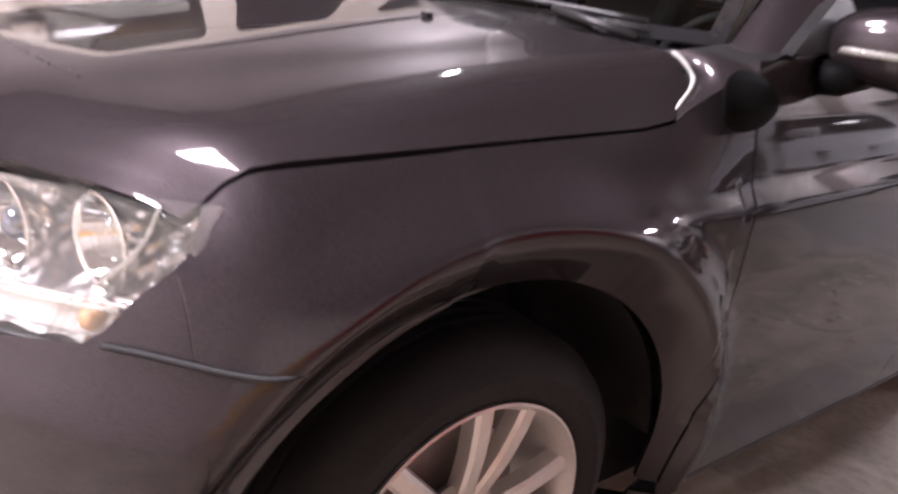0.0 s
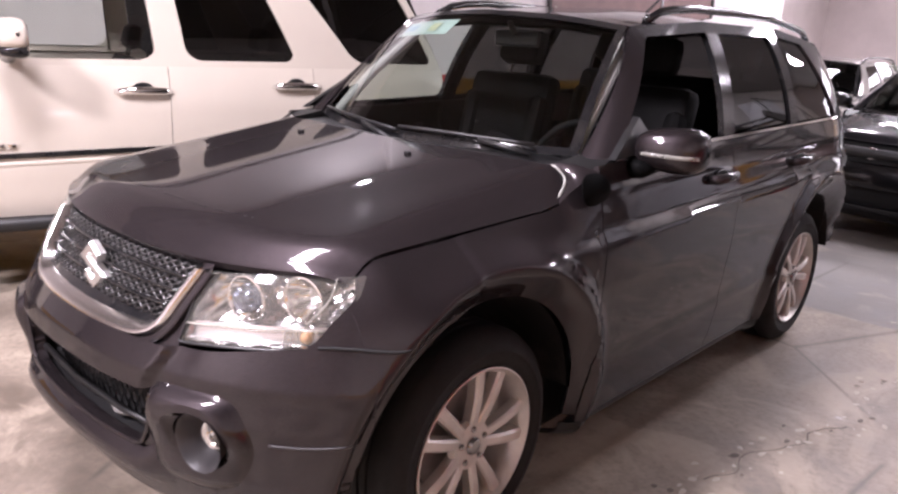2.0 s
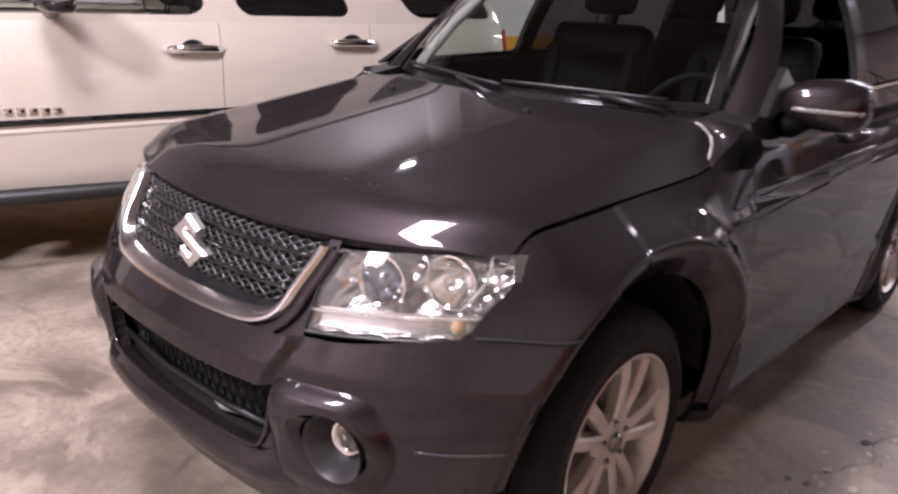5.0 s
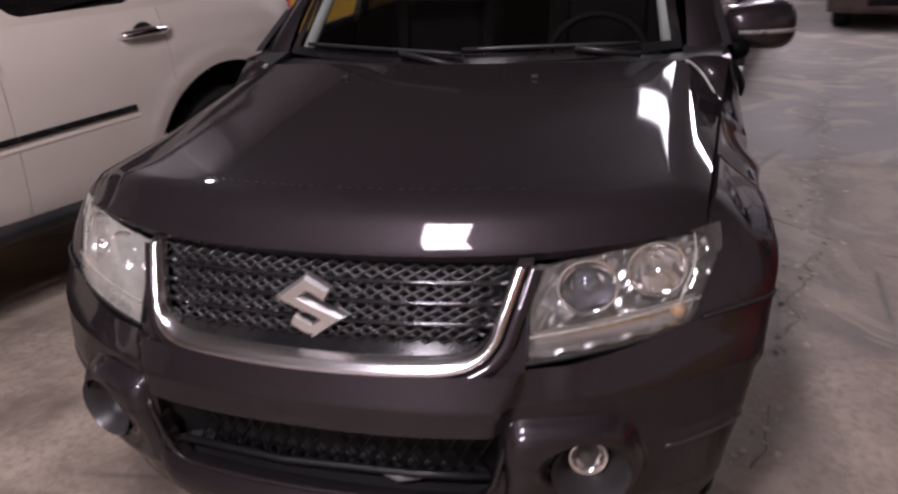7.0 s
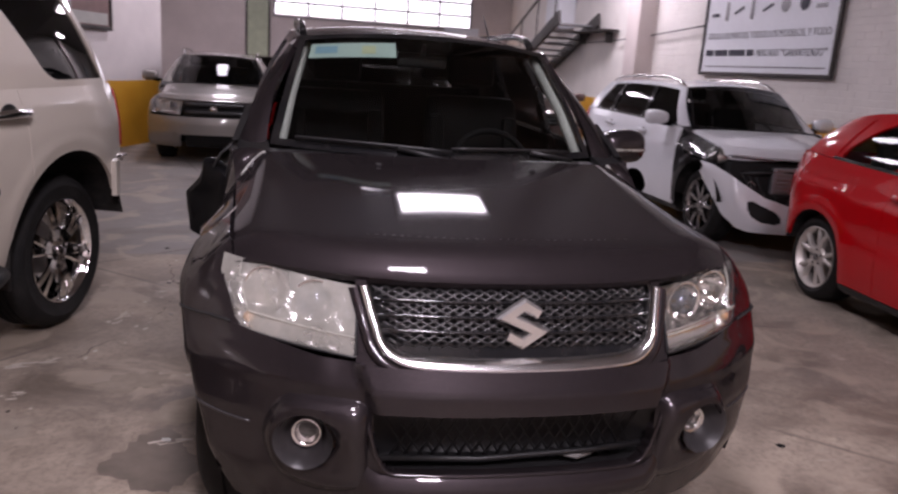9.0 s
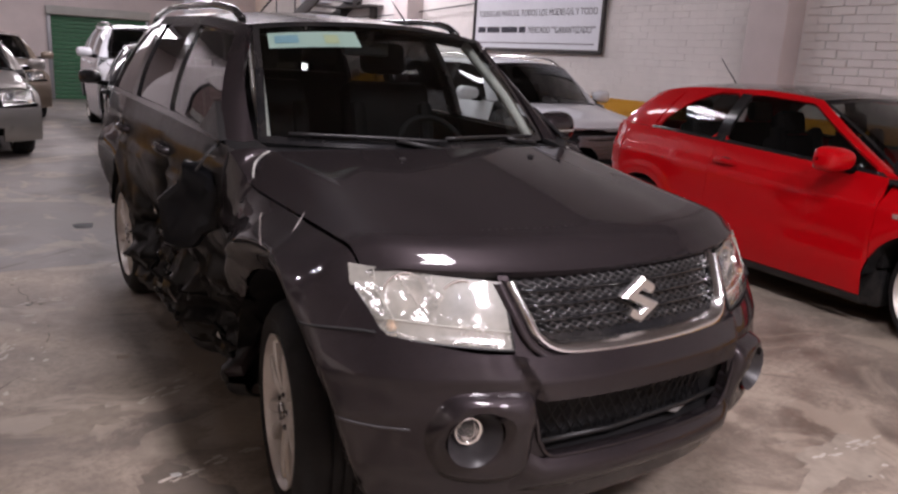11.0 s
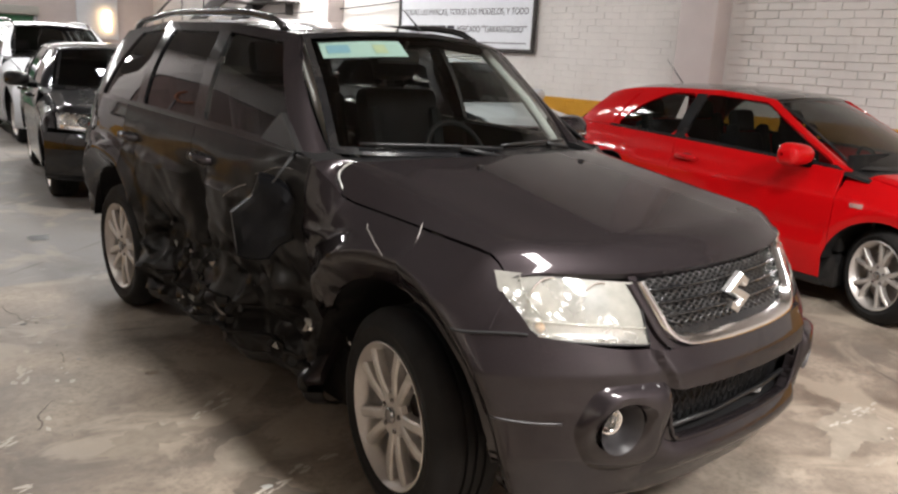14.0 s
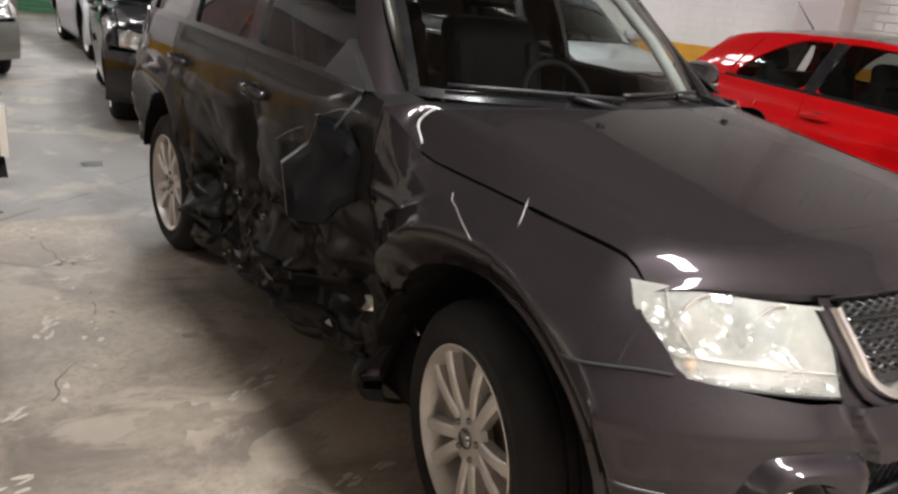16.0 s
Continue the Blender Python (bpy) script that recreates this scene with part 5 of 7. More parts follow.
def stroke(path, w):
    """Both edges of a mitred band of half width w along a path."""
    out = []
    for i, p in enumerate(path):
        p = Vector(p)
        d0 = (p - Vector(path[i - 1])).normalized() if i else (Vector(path[1]) - p).normalized()
        d1 = (Vector(path[i + 1]) - p).normalized() if i < len(path) - 1 else d0
        n0, n1 = Vector((-d0.y, d0.x)), Vector((-d1.y, d1.x))
        m = (n0 + n1).normalized()
        k = min(2.2, 1 / max(0.3, m.dot(n0)))
        out.append((p + m * w * k, p - m * w * k))
    return out


rows = []
for (a0, b0), (a1, b1) in zip(stroke(BADGE, 0.26), stroke(BADGE, 0.17)):
    rows.append([bm.verts.new((q.x * 0.054, gy(0.0, 0.857, dep), 0.857 + q.y * 0.058)) for q, dep in ((a0, 0.006), (a0, -0.010), (a1, -0.019), (b1, -0.019), (b0, -0.010), (b0, 0.006))])
for a, b in zip(rows, rows[1:]):
    for k in range(5):
        bm.faces.new((a[k], a[k + 1], b[k + 1], b[k]))
for r in (rows[0], rows[-1]):
    bm.faces.new(r)
bmesh.ops.recalc_face_normals(bm, faces=bm.faces)
part("badge", bm, "badge_silver", grille, "slanted chrome badge", 20)

# pale inner trim of the screen pillars
for sd in (1, -1):
    bm = bmesh.new()
    tube(bm, [(sd * 0.63, -0.69, 1.16), (sd * 0.60, -0.52, 1.34), (sd * 0.535, -0.25, 1.56)], [0.022, 0.028, 0.024], 8)
    part("pillar_trim", bm, "pale_trim", suv)
# wipers
for x0, x1 in ((-0.58, 0.02), (0.02, 0.55)):
    bm = bmesh.new()
    def wp(x, k):
        q = screen_at(x / 0.675, k)
        return q + Vector((0, -0.018, 0.016))
    tube(bm, [wp(x1, -0.03), wp(mixv(x1, x0, 0.35), 0.035)], 0.010, 6)
    tube(bm, [wp(mixv(x1, x0, t), 0.03 + 0.05 * t * (1 - t) + 0.02 * t) for t in steps(0.0, 1, 8)], 0.007, 6)
    part("wiper", bm, "black_plastic", suv)
# washer jets
for x in (-0.27, 0.27):
    bm = bmesh.new()
    q = bonnet_at(x / 0.735, 0.86)
    box(bm, q + Vector((0, 0, 0.004)), (0.022, 0.018, 0.012), 0.004)
    part("washer_jet", bm, "black_plastic", suv)
# a row of small glue marks across the bonnet
bm = bmesh.new()
random.seed(21)
for k in range(34):
    u = mixv(-0.52, 0.50, k / 33)
    a, b = bonnet_at(u, 0.165), bonnet_at(u + 0.014 * random.uniform(0.6, 1.1), 0.165)
    up_ = Vector((0, 0, 0.0012))
    q = [a + up_, b + up_, b + up_ + Vector((0, 0.004, 0.0008)), a + up_ + Vector((0, 0.004, 0.0008))]
    if random.random() < 0.85:
        bm.faces.new([bm.verts.new(v) for v in q])
tagged(part("glue_marks", bm, "mesh_metal", suv), "row of small pale glue marks", kind="stuff")
# pale seal along the hooked rear corners of the bonnet
for sd in (1, -1):
    bm = bmesh.new()
    tube(bm, [bonnet_at(sd * u, 1.0) + Vector((0, 0.006, 0.001)) for u in steps(0.87, 0.982, 12)], [0.001] + [0.0045] * 11 + [0.001], 6)
    part("bonnet_seal", bm, "pale_trim", suv)
# roof rails
for sd in (1, -1):
    bm = bmesh.new()
    pts = []
    for t in steps(0, 1, 20):
        y = mixv(-0.16, 1.74, t)
        w, z = S.roofline(y)
        pts.append((sd * (w - 0.035), y, z + 0.012 + 0.036 * min(1, math.sin(math.pi * min(0.5, 6 * t if t < 0.5 else 6 * (1 - t))) if (t < 0.0833 or t > 0.9167) else 1)))
    tube(bm, pts, 0.017, 8)
    part("roof_rail", bm, "gloss_black_plastic", suv)
# mirrors: the left one in place, the right one torn off its foot and hanging against the door
wing_mirror(S, suv, 1, "grey_lacquer", (0.905, -0.52, 1.195), foot=(0.85, -0.62, 1.13))
# black rounded base of the mirror arm on the wing's rear corner
bm = bmesh.new()
sheet(lambda a, r: Vector((0.846 + 0.008 * (1 - r ** 4) - 0.4 * max(0.0, r * 0.05 * math.sin(a) + 0.01), -0.865 + 0.080 * r * math.copysign(abs(math.cos(a)) ** 0.75, math.cos(a)), 1.088 + r * math.sin(a) * (0.048 - 0.010 * math.cos(a)))), steps(0, math.tau, 28), steps(0.02, 1, 6), (0, -0.83, 1.0), 0.006, bm)
part("mirror_base", bm, "dull_black", suv, "black rounded mirror base")
bm = bmesh.new()
random.seed(37)
shell = [(-0.13, 0.02), (-0.05, 0.09), (-0.026, 0.165), (0.017, 0.16), (0.078, 0.122), (0.125, 0.078), (0.121, 0.0), (0.108, -0.078), (0.052, -0.104), (0.009, -0.16), (-0.061, -0.165), (-0.108, -0.148), (-0.118, -0.07)]
shell = [tuple(mixv(p, q, t) for p, q in zip(shell[i], shell[(i + 1) % 13])) for i in range(13) for t in (0.0, 0.5)]
rings = []
for scale, lift in ((0.90, -0.05), (1.0, -0.035), (1.0, -0.005), (0.93, 0.014), (0.70, 0.024), (0.4, 0.012)):
    rings.append([bm.verts.new((a * scale, -lift - random.uniform(-0.0025, 0.0025) * (lift > 0), b * scale)) for a, b in shell])
for lo, hi in zip(rings, rings[1:]):
    for i in range(26):
        bm.faces.new((lo[i], lo[(i + 1) % 26], hi[(i + 1) % 26], hi[i]))
bm.faces.new(rings[-1])
bm.faces.new(rings[0][::-1])
bmesh.ops.recalc_face_normals(bm, faces=bm.faces)
bmesh.ops.transform(bm, matrix=pose(-0.905, -0.665, 0.915, 0, 0, -37), verts=bm.verts)
hang = part("hanging_mirror", bm, "mirror_black", suv, "broken black mirror shell hanging by its cable")
bm = bmesh.new()
tube(bm, [(-0.80, -0.70, 1.16), (-0.86, -0.72, 1.11), (-0.89, -0.69, 1.05), (-0.90, -0.66, 1.00)], 0.006, 6)
part("mirror_cable", bm, "cable_black", hang)
for sd in (1, -1):
    for y in (0.05, 0.94):
        door_handle(S, suv, sd, y, 1.035, "grey_lacquer", dent_right if sd < 0 else None)
# windscreen permit strip
for nm, u0, u1, v0, v1, mt in (("permit_sticker", -0.90, -0.27, 0.77, 0.92, "sticker_green"), ("permit_mark", -0.86, -0.70, 0.81, 0.885, "sticker_blue"), ("permit_mark", -0.52, -0.42, 0.80, 0.88, "sticker_yellow")):
    part(nm, sheet(lambda u, v: screen_at(u, v, -0.008 if nm == "permit_sticker" else -0.005), steps(u0, u1, 6), steps(v0, v1, 2), (0, 0.5, 0.8), 0.001), mt, suv)
bm = bmesh.new()
box(bm, (0, -0.24, 1.52), (0.23, 0.03, 0.065), 0.012)
tube(bm, [(0, -0.30, 1.585), (0, -0.26, 1.54)], 0.012, 6)
part("rear_view_mirror", bm, "black_plastic", suv)
# tail lamps, aerial, spare wheel cover
for sd in (1, -1):
    bm = bmesh.new()
    sheet(lambda u, v: Vector((sd * (S.side(mixv(1.98, 2.10, u), mixv(0.9, 1.17, v)) + 0.004), mixv(1.98, 2.12, u), mixv(0.9, 1.17, v))), steps(0, 1, 4), steps(0, 1, 6), (0, 1, 0.8), 0.02, bm)
    part("tail_lamp", bm, "red_plastic", suv)
bm = bmesh.new()
lathe(bm, [(0, 0.15), (0.28, 0.15), (0.34, 0.12), (0.36, 0.06), (0.36, 0.0)], Matrix.Translation((0.05, 2.14, 0.82)) @ Matrix.Rotation(-math.pi / 2, 4, "X"), 36)
part("spare_wheel_cover", bm, "grey_lacquer", suv)
bm = bmesh.new()
tube(bm, [(0.40, 0.10, 1.655), (0.41, 0.30, 1.78)], [0.006, 0.002], 6)
part("aerial", bm, "cable_black", suv)
# black mirror triangle at the foot of each screen pillar
for sd in (1, -1):
    bm = bmesh.new()
    tri = [(-0.74, 1.165), (-0.45, 1.185), (-0.54, 1.29)]
    ring = [[bm.verts.new((sd * (S.side(y, 1.10) - 0.020 - (z - 1.16) * 0.35 + o), y, z)) for y, z in tri] for o in (0.016, -0.01)]
    bm.faces.new(ring[0])
    for i in range(3):
        bm.faces.new((ring[0][i], ring[0][(i + 1) % 3], ring[1][(i + 1) % 3], ring[1][i]))
    bmesh.ops.recalc_face_normals(bm, faces=bm.faces)
    part("mirror_sail", bm, "black_plastic", suv)
# torn pieces along the crushed flank
random.seed(11)
for k in range(26):
    y = random.uniform(-0.95, 0.75)
    z = random.uniform(0.28, 0.66) if k % 3 else random.uniform(0.3, 0.5)
    x = -(S.side(y, z) + dent_right(y, z)[0]) - 0.008
    bm = bmesh.new()
    r = random.uniform(0.008, 0.026)
    vs = [bm.verts.new((x + random.uniform(-r, r * 0.4), y + random.uniform(-1, 1) * r * 1.6, z + random.uniform(-1, 1) * r * 1.5)) for _ in range(6)]
    bmesh.ops.convex_hull(bm, input=vs)
    for v in [v for v in bm.verts if not v.link_faces]:
        bm.verts.remove(v)
    part("torn_fragment", bm, ("bare_steel", "black_plastic", "pale_trim", "bright_chrome")[k % 4], suv, "", 15)
# buckled black trim strips and a hanging wire along the sill
for y0, y1, zz, rr in ((-0.80, -0.10, 0.36, 0.009), (-0.05, 0.70, 0.40, 0.008), (-0.60, 0.20, 0.50, 0.006)):
    bm = bmesh.new()
    pts = []
    for t in steps(0, 1, 16):
        y = mixv(y0, y1, t)
        z = zz + 0.05 * noise.noise(Vector((y * 4, zz * 9, 1))) - 0.03 * math.sin(math.pi * t)
        pts.append((-(S.side(y, max(z, 0.3)) + dent_right(y, z)[0] + 0.012 + 0.02 * noise.noise(Vector((y * 6, 3, zz)))), y, z))
    tube(bm, pts, rr, 6)
    part("buckled_trim", bm, "under_black", suv)
# bright lines along the flank's creases, put in as thin steel-coloured tubes
for pts in (((-1.185, 0.990), (-1.20, 0.975), (-1.235, 0.965), (-1.28, 0.950), (-1.325, 0.937), (-1.365, 0.922)), ((-1.395, 1.030), (-1.42, 0.995), (-1.448, 0.955), (-1.468, 0.915)), ((-0.72, 1.10), (-0.66, 1.10), (-0.60, 1.09), (-0.54, 1.07), (-0.50, 1.055), (-0.42, 1.04)), ((-0.36, 0.99), (-0.31, 0.975), (-0.26, 0.955), (-0.18, 0.90))):
    bm = bmesh.new()
    q = []
    for (y0, z0), (y1, z1) in zip(pts, pts[1:]):
        for t in steps(0, 1, 4)[:-1]:
            y, z = mixv(y0, y1, t), mixv(z0, z1, t)
            xs, zt = S.seam(y)
            x = S.side(y, z)
            if y < -0.82:
                x = mixv(x, xs + 0.004, max(0.0, 1 - (zt - z) / 0.17) ** 2.2)
            q.append((-(x + dent_right(y, z)[0] + 0.001), y, z))
    tube(bm, q, [0.0005] + [0.0022] * (len(q) - 2) + [0.0005], 5)
    part("crease_line", bm, "bare_steel", suv)

# ---------- the other cars ----------


def scaled(k_len, k_w, k_h, **kw):
    """The SUV's curves stretched to another car's measures, before its own are put in."""
    b = Shape()
    d = dict(
        W=b.W * k_w, ya=b.ya * k_len, yb=b.yb * k_len, hub=b.hub * k_w, zs=b.zs,
        belt=tuple((y * k_len, z * k_h) for y, z in b.belt),
        nose=tuple((z * k_h, y * k_len) for z, y in b.nose),
        rear=b.rear * k_len,
        hood=dict(b.hood, x0=b.hood["x0"] * k_w, x1=b.hood["x1"] * k_w, z0=b.hood["z0"] * k_h, z1=b.hood["z1"] * k_h, yc=b.hood["yc"] * k_len, ys=b.hood["ys"] * k_len),
        screen=dict(b.screen, x0=b.screen["x0"] * k_w, x1=b.screen["x1"] * k_w, y0c=b.screen["y0c"] * k_len, y0s=b.screen["y0s"] * k_len, y1c=b.screen["y1c"] * k_len, y1s=b.screen["y1s"] * k_len, z1c=b.screen["z1c"] * k_h, z1s=b.screen["z1s"] * k_h),
        pillars=tuple((p * k_len, q * k_len) for p, q in b.pillars),
        roof=tuple((y * k_len, w * k_w, z * k_h) for y, w, z in b.roof),
        doors=tuple(y * k_len for y in b.doors), crease=None,
        lamp=tuple((x * k_w, z * k_h) for x, z in b.lamp),
    )
    d.update(kw)
    return Shape(**d)


def parked_car(name, label, s, mat, m, glasses=("tinted_glass",) * 3, style=(5, None), screen="tinted_glass", trim="gloss_black_plastic", handle=None, rails=None, front=True, roof_mat=None, pillar=None, group="parked cars", grille_mat="black_plastic", bars=3, mirrors=True, rim_mat="alloy", cover="lamp_cover", handles_y=None, tall=1.0, tail=0.16, wing_mats=(None, None), fillet=0.05, low=(0.2, 0.55), handles_z=None, long_handle=1.0, arc=False, steer=0):
    car = thing(name, label, "car", m, group)
    for sd in (1, -1):
        body_side(s, car, mat, sd, wing_mat=wing_mats[0 if sd > 0 else 1])
        upper_side(s, car, mat, sd, glasses, pillar or [mat, trim, trim, mat], fillet=fillet, arc=arc)
        for wy in (s.ya, s.yb):
            wheel(s, car, sd, wy, style, rim_mat, 0.2 * sd, steer if wy < 0 else 0)
        for k, y in enumerate(handles_y or (s.doors[1] - 0.13, s.doors[2] - 0.12)):
            door_handle(s, car, sd, y, handles_z[k] if handles_z else s.zbelt(y) - 0.13, handle or mat, None, long_handle)
        if mirrors:
            wing_mirror(s, car, sd, mat, (sd * (s.W + 0.12), s.doors[0] + 0.26, s.zbelt(s.doors[0]) + 0.08), False)
        if rails:
            bm = bmesh.new()
            y0, y1 = s.roof[0][0] + 0.15, s.roof[-1][0] - 0.05
            tube(bm, [(sd * (s.roofline(y)[0] - 0.03), y, s.roofline(y)[1] + (0.0 if i in (0, 10) else 0.06)) for i, y in enumerate(steps(y0, y1, 10))], 0.018, 8)
            part("roof_rail", bm, rails, car)
    top_parts(s, car, mat, screen, roof_mat)
    seats(car, [(0.05, (-0.36, 0.36), 0.62), (0.95, (0,), 0.64)], dash=(s.hood["ys"] + 0.36, s.hood["z1"] - 0.05), xw=s.W - 0.22, tall=tall)
    zt = s.lamp[3][1] - 0.008
    z0 = s.nose[0][0] + 0.04
    zo = mixv(z0, zt, 0.40)
    xg = s.lamp[0][0] - 0.02
    if front:
        b = part("front_bumper", sheet(lambda x, z: Vector((x, s.front(x, z), z)), steps(-s.W, s.W, 36), steps(z0, zt, 14), NOSE, 0.03, skip=lambda x, z: abs(x) < xg * 0.95 * (1.25 if low[0] < 0.1 else 1) and mixv(z0, zt, low[0]) < z < mixv(z0, zt, low[1])), mat, car)
        bm = bmesh.new()
        sheet(lambda x, z: Vector((x, s.front(x, z) + 0.06, z)), steps(-xg, xg, 12), steps(z0, zt, 6), NOSE, 0, bm)
        part("lower_intake", bm, "matt_black", b)
        g0, g1 = zt + 0.006, s.hood["z0"] - 0.006
        bm = sheet(lambda x, z: Vector((x, s.front(x, z) + 0.03, z)), steps(-xg, xg, 12), steps(g0, g1, 4), NOSE, 0.02)
        g = part("grille", bm, "matt_black", car)
        for k in range(bars):
            z = mixv(g0, g1, (k + 0.5) / bars)
            bm = bmesh.new()
            tube(bm, [(x, s.front(x, z) + 0.004, z) for x in steps(-xg, xg, 12)], 0.3 * (g1 - g0) / bars, 8)
            part("grille_bar", bm, grille_mat, g)
        bm = bmesh.new()
        lathe(bm, [(0, 0.012), (0.045, 0.010), (0.055, 0.0), (0.05, -0.01)], Matrix.Translation((0, s.front(0, (g0 + g1) / 2) - 0.01, (g0 + g1) / 2)) @ Matrix.Rotation(math.pi / 2, 4, "X"), 20)
        part("badge", bm, "chrome", g)
        for sd in (1, -1):
            headlight(s, car, sd, cover, 0.09, None, True)
            bm = bmesh.new()
            zf = mixv(z0, zt, 0.42)
            lathe(bm, [(0, 0.014), (0.03, 0.010), (0.042, 0.0), (0.05, -0.01)], Matrix.Translation((sd * xg * 1.32, s.front(xg * 1.32, zf), zf)) @ Matrix.Rotation(math.pi / 2, 4, "X"), 18)
            part("fog_lamp", bm, "lamp_cover", b)
    for sd in (1, -1):
        bm = bmesh.new()
        y0, zb = s.rear - tail, s.zbelt(s.rear)
        sheet(lambda u, v: Vector((sd * (s.side(mixv(y0, s.rear, u), mixv(zb - 0.36, zb - 0.03, v)) + 0.004), mixv(y0, s.rear + 0.01, u), mixv(zb - 0.36, zb - 0.03, v))), steps(0, 1, 4), steps(0, 1, 6), (0, 1, 0.8), 0.02, bm)
        part("tail_lamp", bm, "red_plastic", car)
    return car


def nose_pose(x, y, heading, ya_or_b=0.0):
    """Ground pose of a car whose rear axle's middle stands at (x, y) and whose nose points along the heading in degrees."""
    return pose(x, y, 0, 0, 0, heading + 90) @ pose(0, -ya_or_b, 0)


# big white SUV
YUK = scaled(
    1.0, 1.0, 1.0, W=0.965, ya=-1.475, yb=1.475, r=0.410, rim=0.272, hub=0.865, R=0.54, zs=0.455, rear=2.10, flare=0.008,
    belt=((-2.6, 1.19), (-1.0, 1.238), (2.7, 1.288)),
    nose=((0.25, -2.35), (0.4, -2.46), (0.6, -2.5), (0.9, -2.47), (1.1, -2.42), (1.2, -2.36)),
    hood=dict(x0=0.86, x1=0.84, z0=1.13, z1=1.27, yc=-1.16, ys=-1.02, dome=0.02, roll=0.6),
    screen=dict(x0=0.80, x1=0.66, y1c=-0.42, y1s=-0.32, z1c=1.87, z1s=1.83, bulge=0.03),
    pillars=((-1.02, -0.34), (-0.90, -0.26), (0.205, 0.15), (0.375, 0.29), (1.04, 0.76), (1.436, 0.97), (2.02, 1.70), (2.075, 1.76)),
    roof=((-0.42, 0.68, 1.83), (0.2, 0.70, 1.88), (1.4, 0.70, 1.89), (1.82, 0.68, 1.86)), doors=(-1.05, 0.26, 1.12),
    lamp=((0.50, 1.11), (0.86, 1.12), (0.86, 0.90), (0.50, 0.90)), bump="pearl_white_lacquer")
gmc = parked_car("suv", "large pearl white SUV with chrome wheels and door handles", YUK, "pearl_white_lacquer", nose_pose(-2.61, 0.69, -105.85, YUK.yb), ("clear_glass", "privacy_glass", "privacy_glass"), (6, (0.10, 0.16, 0.028, 0.026)), "clear_glass", "pearl_white_lacquer", "bright_chrome", "dark_chrome", rim_mat="bright_chrome", pillar=["pearl_white_lacquer"] * 4, handles_y=(0.115, 1.0), handles_z=(1.118, 1.155), long_handle=1.5, tail=0.012, fillet=0.085, mirrors=False)
# black rubbing strip and bright rear step
for sd in (1, -1):
    bm = bmesh.new()
    sheet(lambda y, v: Vector((sd * (YUK.side(y, 0.81) + 0.012 - 0.004 * abs(v)), y, 0.802 + 0.028 * y + v * 0.014)), steps(-0.88, 0.86, 20), (-1, -0.6, 0.6, 1), (0, 0, 0.8), 0.014, bm)
    part("rubbing_strip", bm, "gloss_black_plastic", gmc)
    bm = bmesh.new()
    tube(bm, [(sd * 0.93, -0.95, 0.43), (sd * 0.97, -0.8, 0.425), (sd * 0.97, 0.76, 0.435), (sd * 0.93, 0.88, 0.44)], 0.04, 8)
    part("running_board", bm, "black_plastic", gmc)
    # pressed line under the strip
    bm = bmesh.new()
    sheet(lambda y, v: Vector((sd * (YUK.side(y, 0.76) + 0.004 * (1 - v * v)), y, 0.757 + 0.028 * y + v * 0.012)), steps(-0.90, 0.88, 20), (-1, -0.5, 0, 0.5, 1), (0, 0, 0.8), 0.006, bm)
    part("pressed_line", bm, "pearl_white_lacquer", gmc)
    # tall door mirror: white shell on a black foot
    bm = mirror_housing(bmesh.new(), sd, (sd * 1.13, -0.50, 1.405), (0.13, 0.10, 0.075))
    gm = part("wing_mirror", bm, "pearl_white_lacquer", gmc, "tall white mirror shell")
    bm = mirror_housing(bmesh.new(), sd, (sd * 1.12, -0.495, 1.325), (0.125, 0.095, 0.035))
    tube(bm, [(sd * 0.93, -0.52, 1.29), (sd * 1.02, -0.51, 1.31), (sd * 1.10, -0.50, 1.33)], [0.04, 0.035, 0.03], 10)
    part("mirror_foot", bm, "gloss_black_plastic", gm, "black lower mirror shell")
    bm = bmesh.new()
    box(bm, (sd * 1.13, -0.442, 1.39), (0.21, 0.008, 0.12), 0.003)
    part("mirror_glass", bm, "bright_chrome", gm)
bm = bmesh.new()
sheet(lambda u, v: Vector((0.93 * u, 2.15 - 0.15 * u**4, mixv(0.66, 0.84, v))), steps(-1, 1, 20), steps(0, 1, 4), (0, 0, 0.6), 0.03, bm)
box(bm, (0, 2.08, 0.835), (1.76, 0.14, 0.04), 0.012)
for sd in (1, -1):
    sheet(lambda u, v: Vector((sd * (0.972 - 0.042 * u**2), mixv(1.88, 2.00, u), mixv(0.65, 0.85, v))), steps(0, 1, 4), steps(0, 1, 4), (0, 0, 0.6), 0.03, bm)
part("rear_bumper", bm, "pearl_white_lacquer", gmc)
bm = bmesh.new()
box(bm, (0, 2.06, 0.862), (1.84, 0.12, 0.012), 0.004)
part("bumper_step", bm, "bright_chrome", gmc)

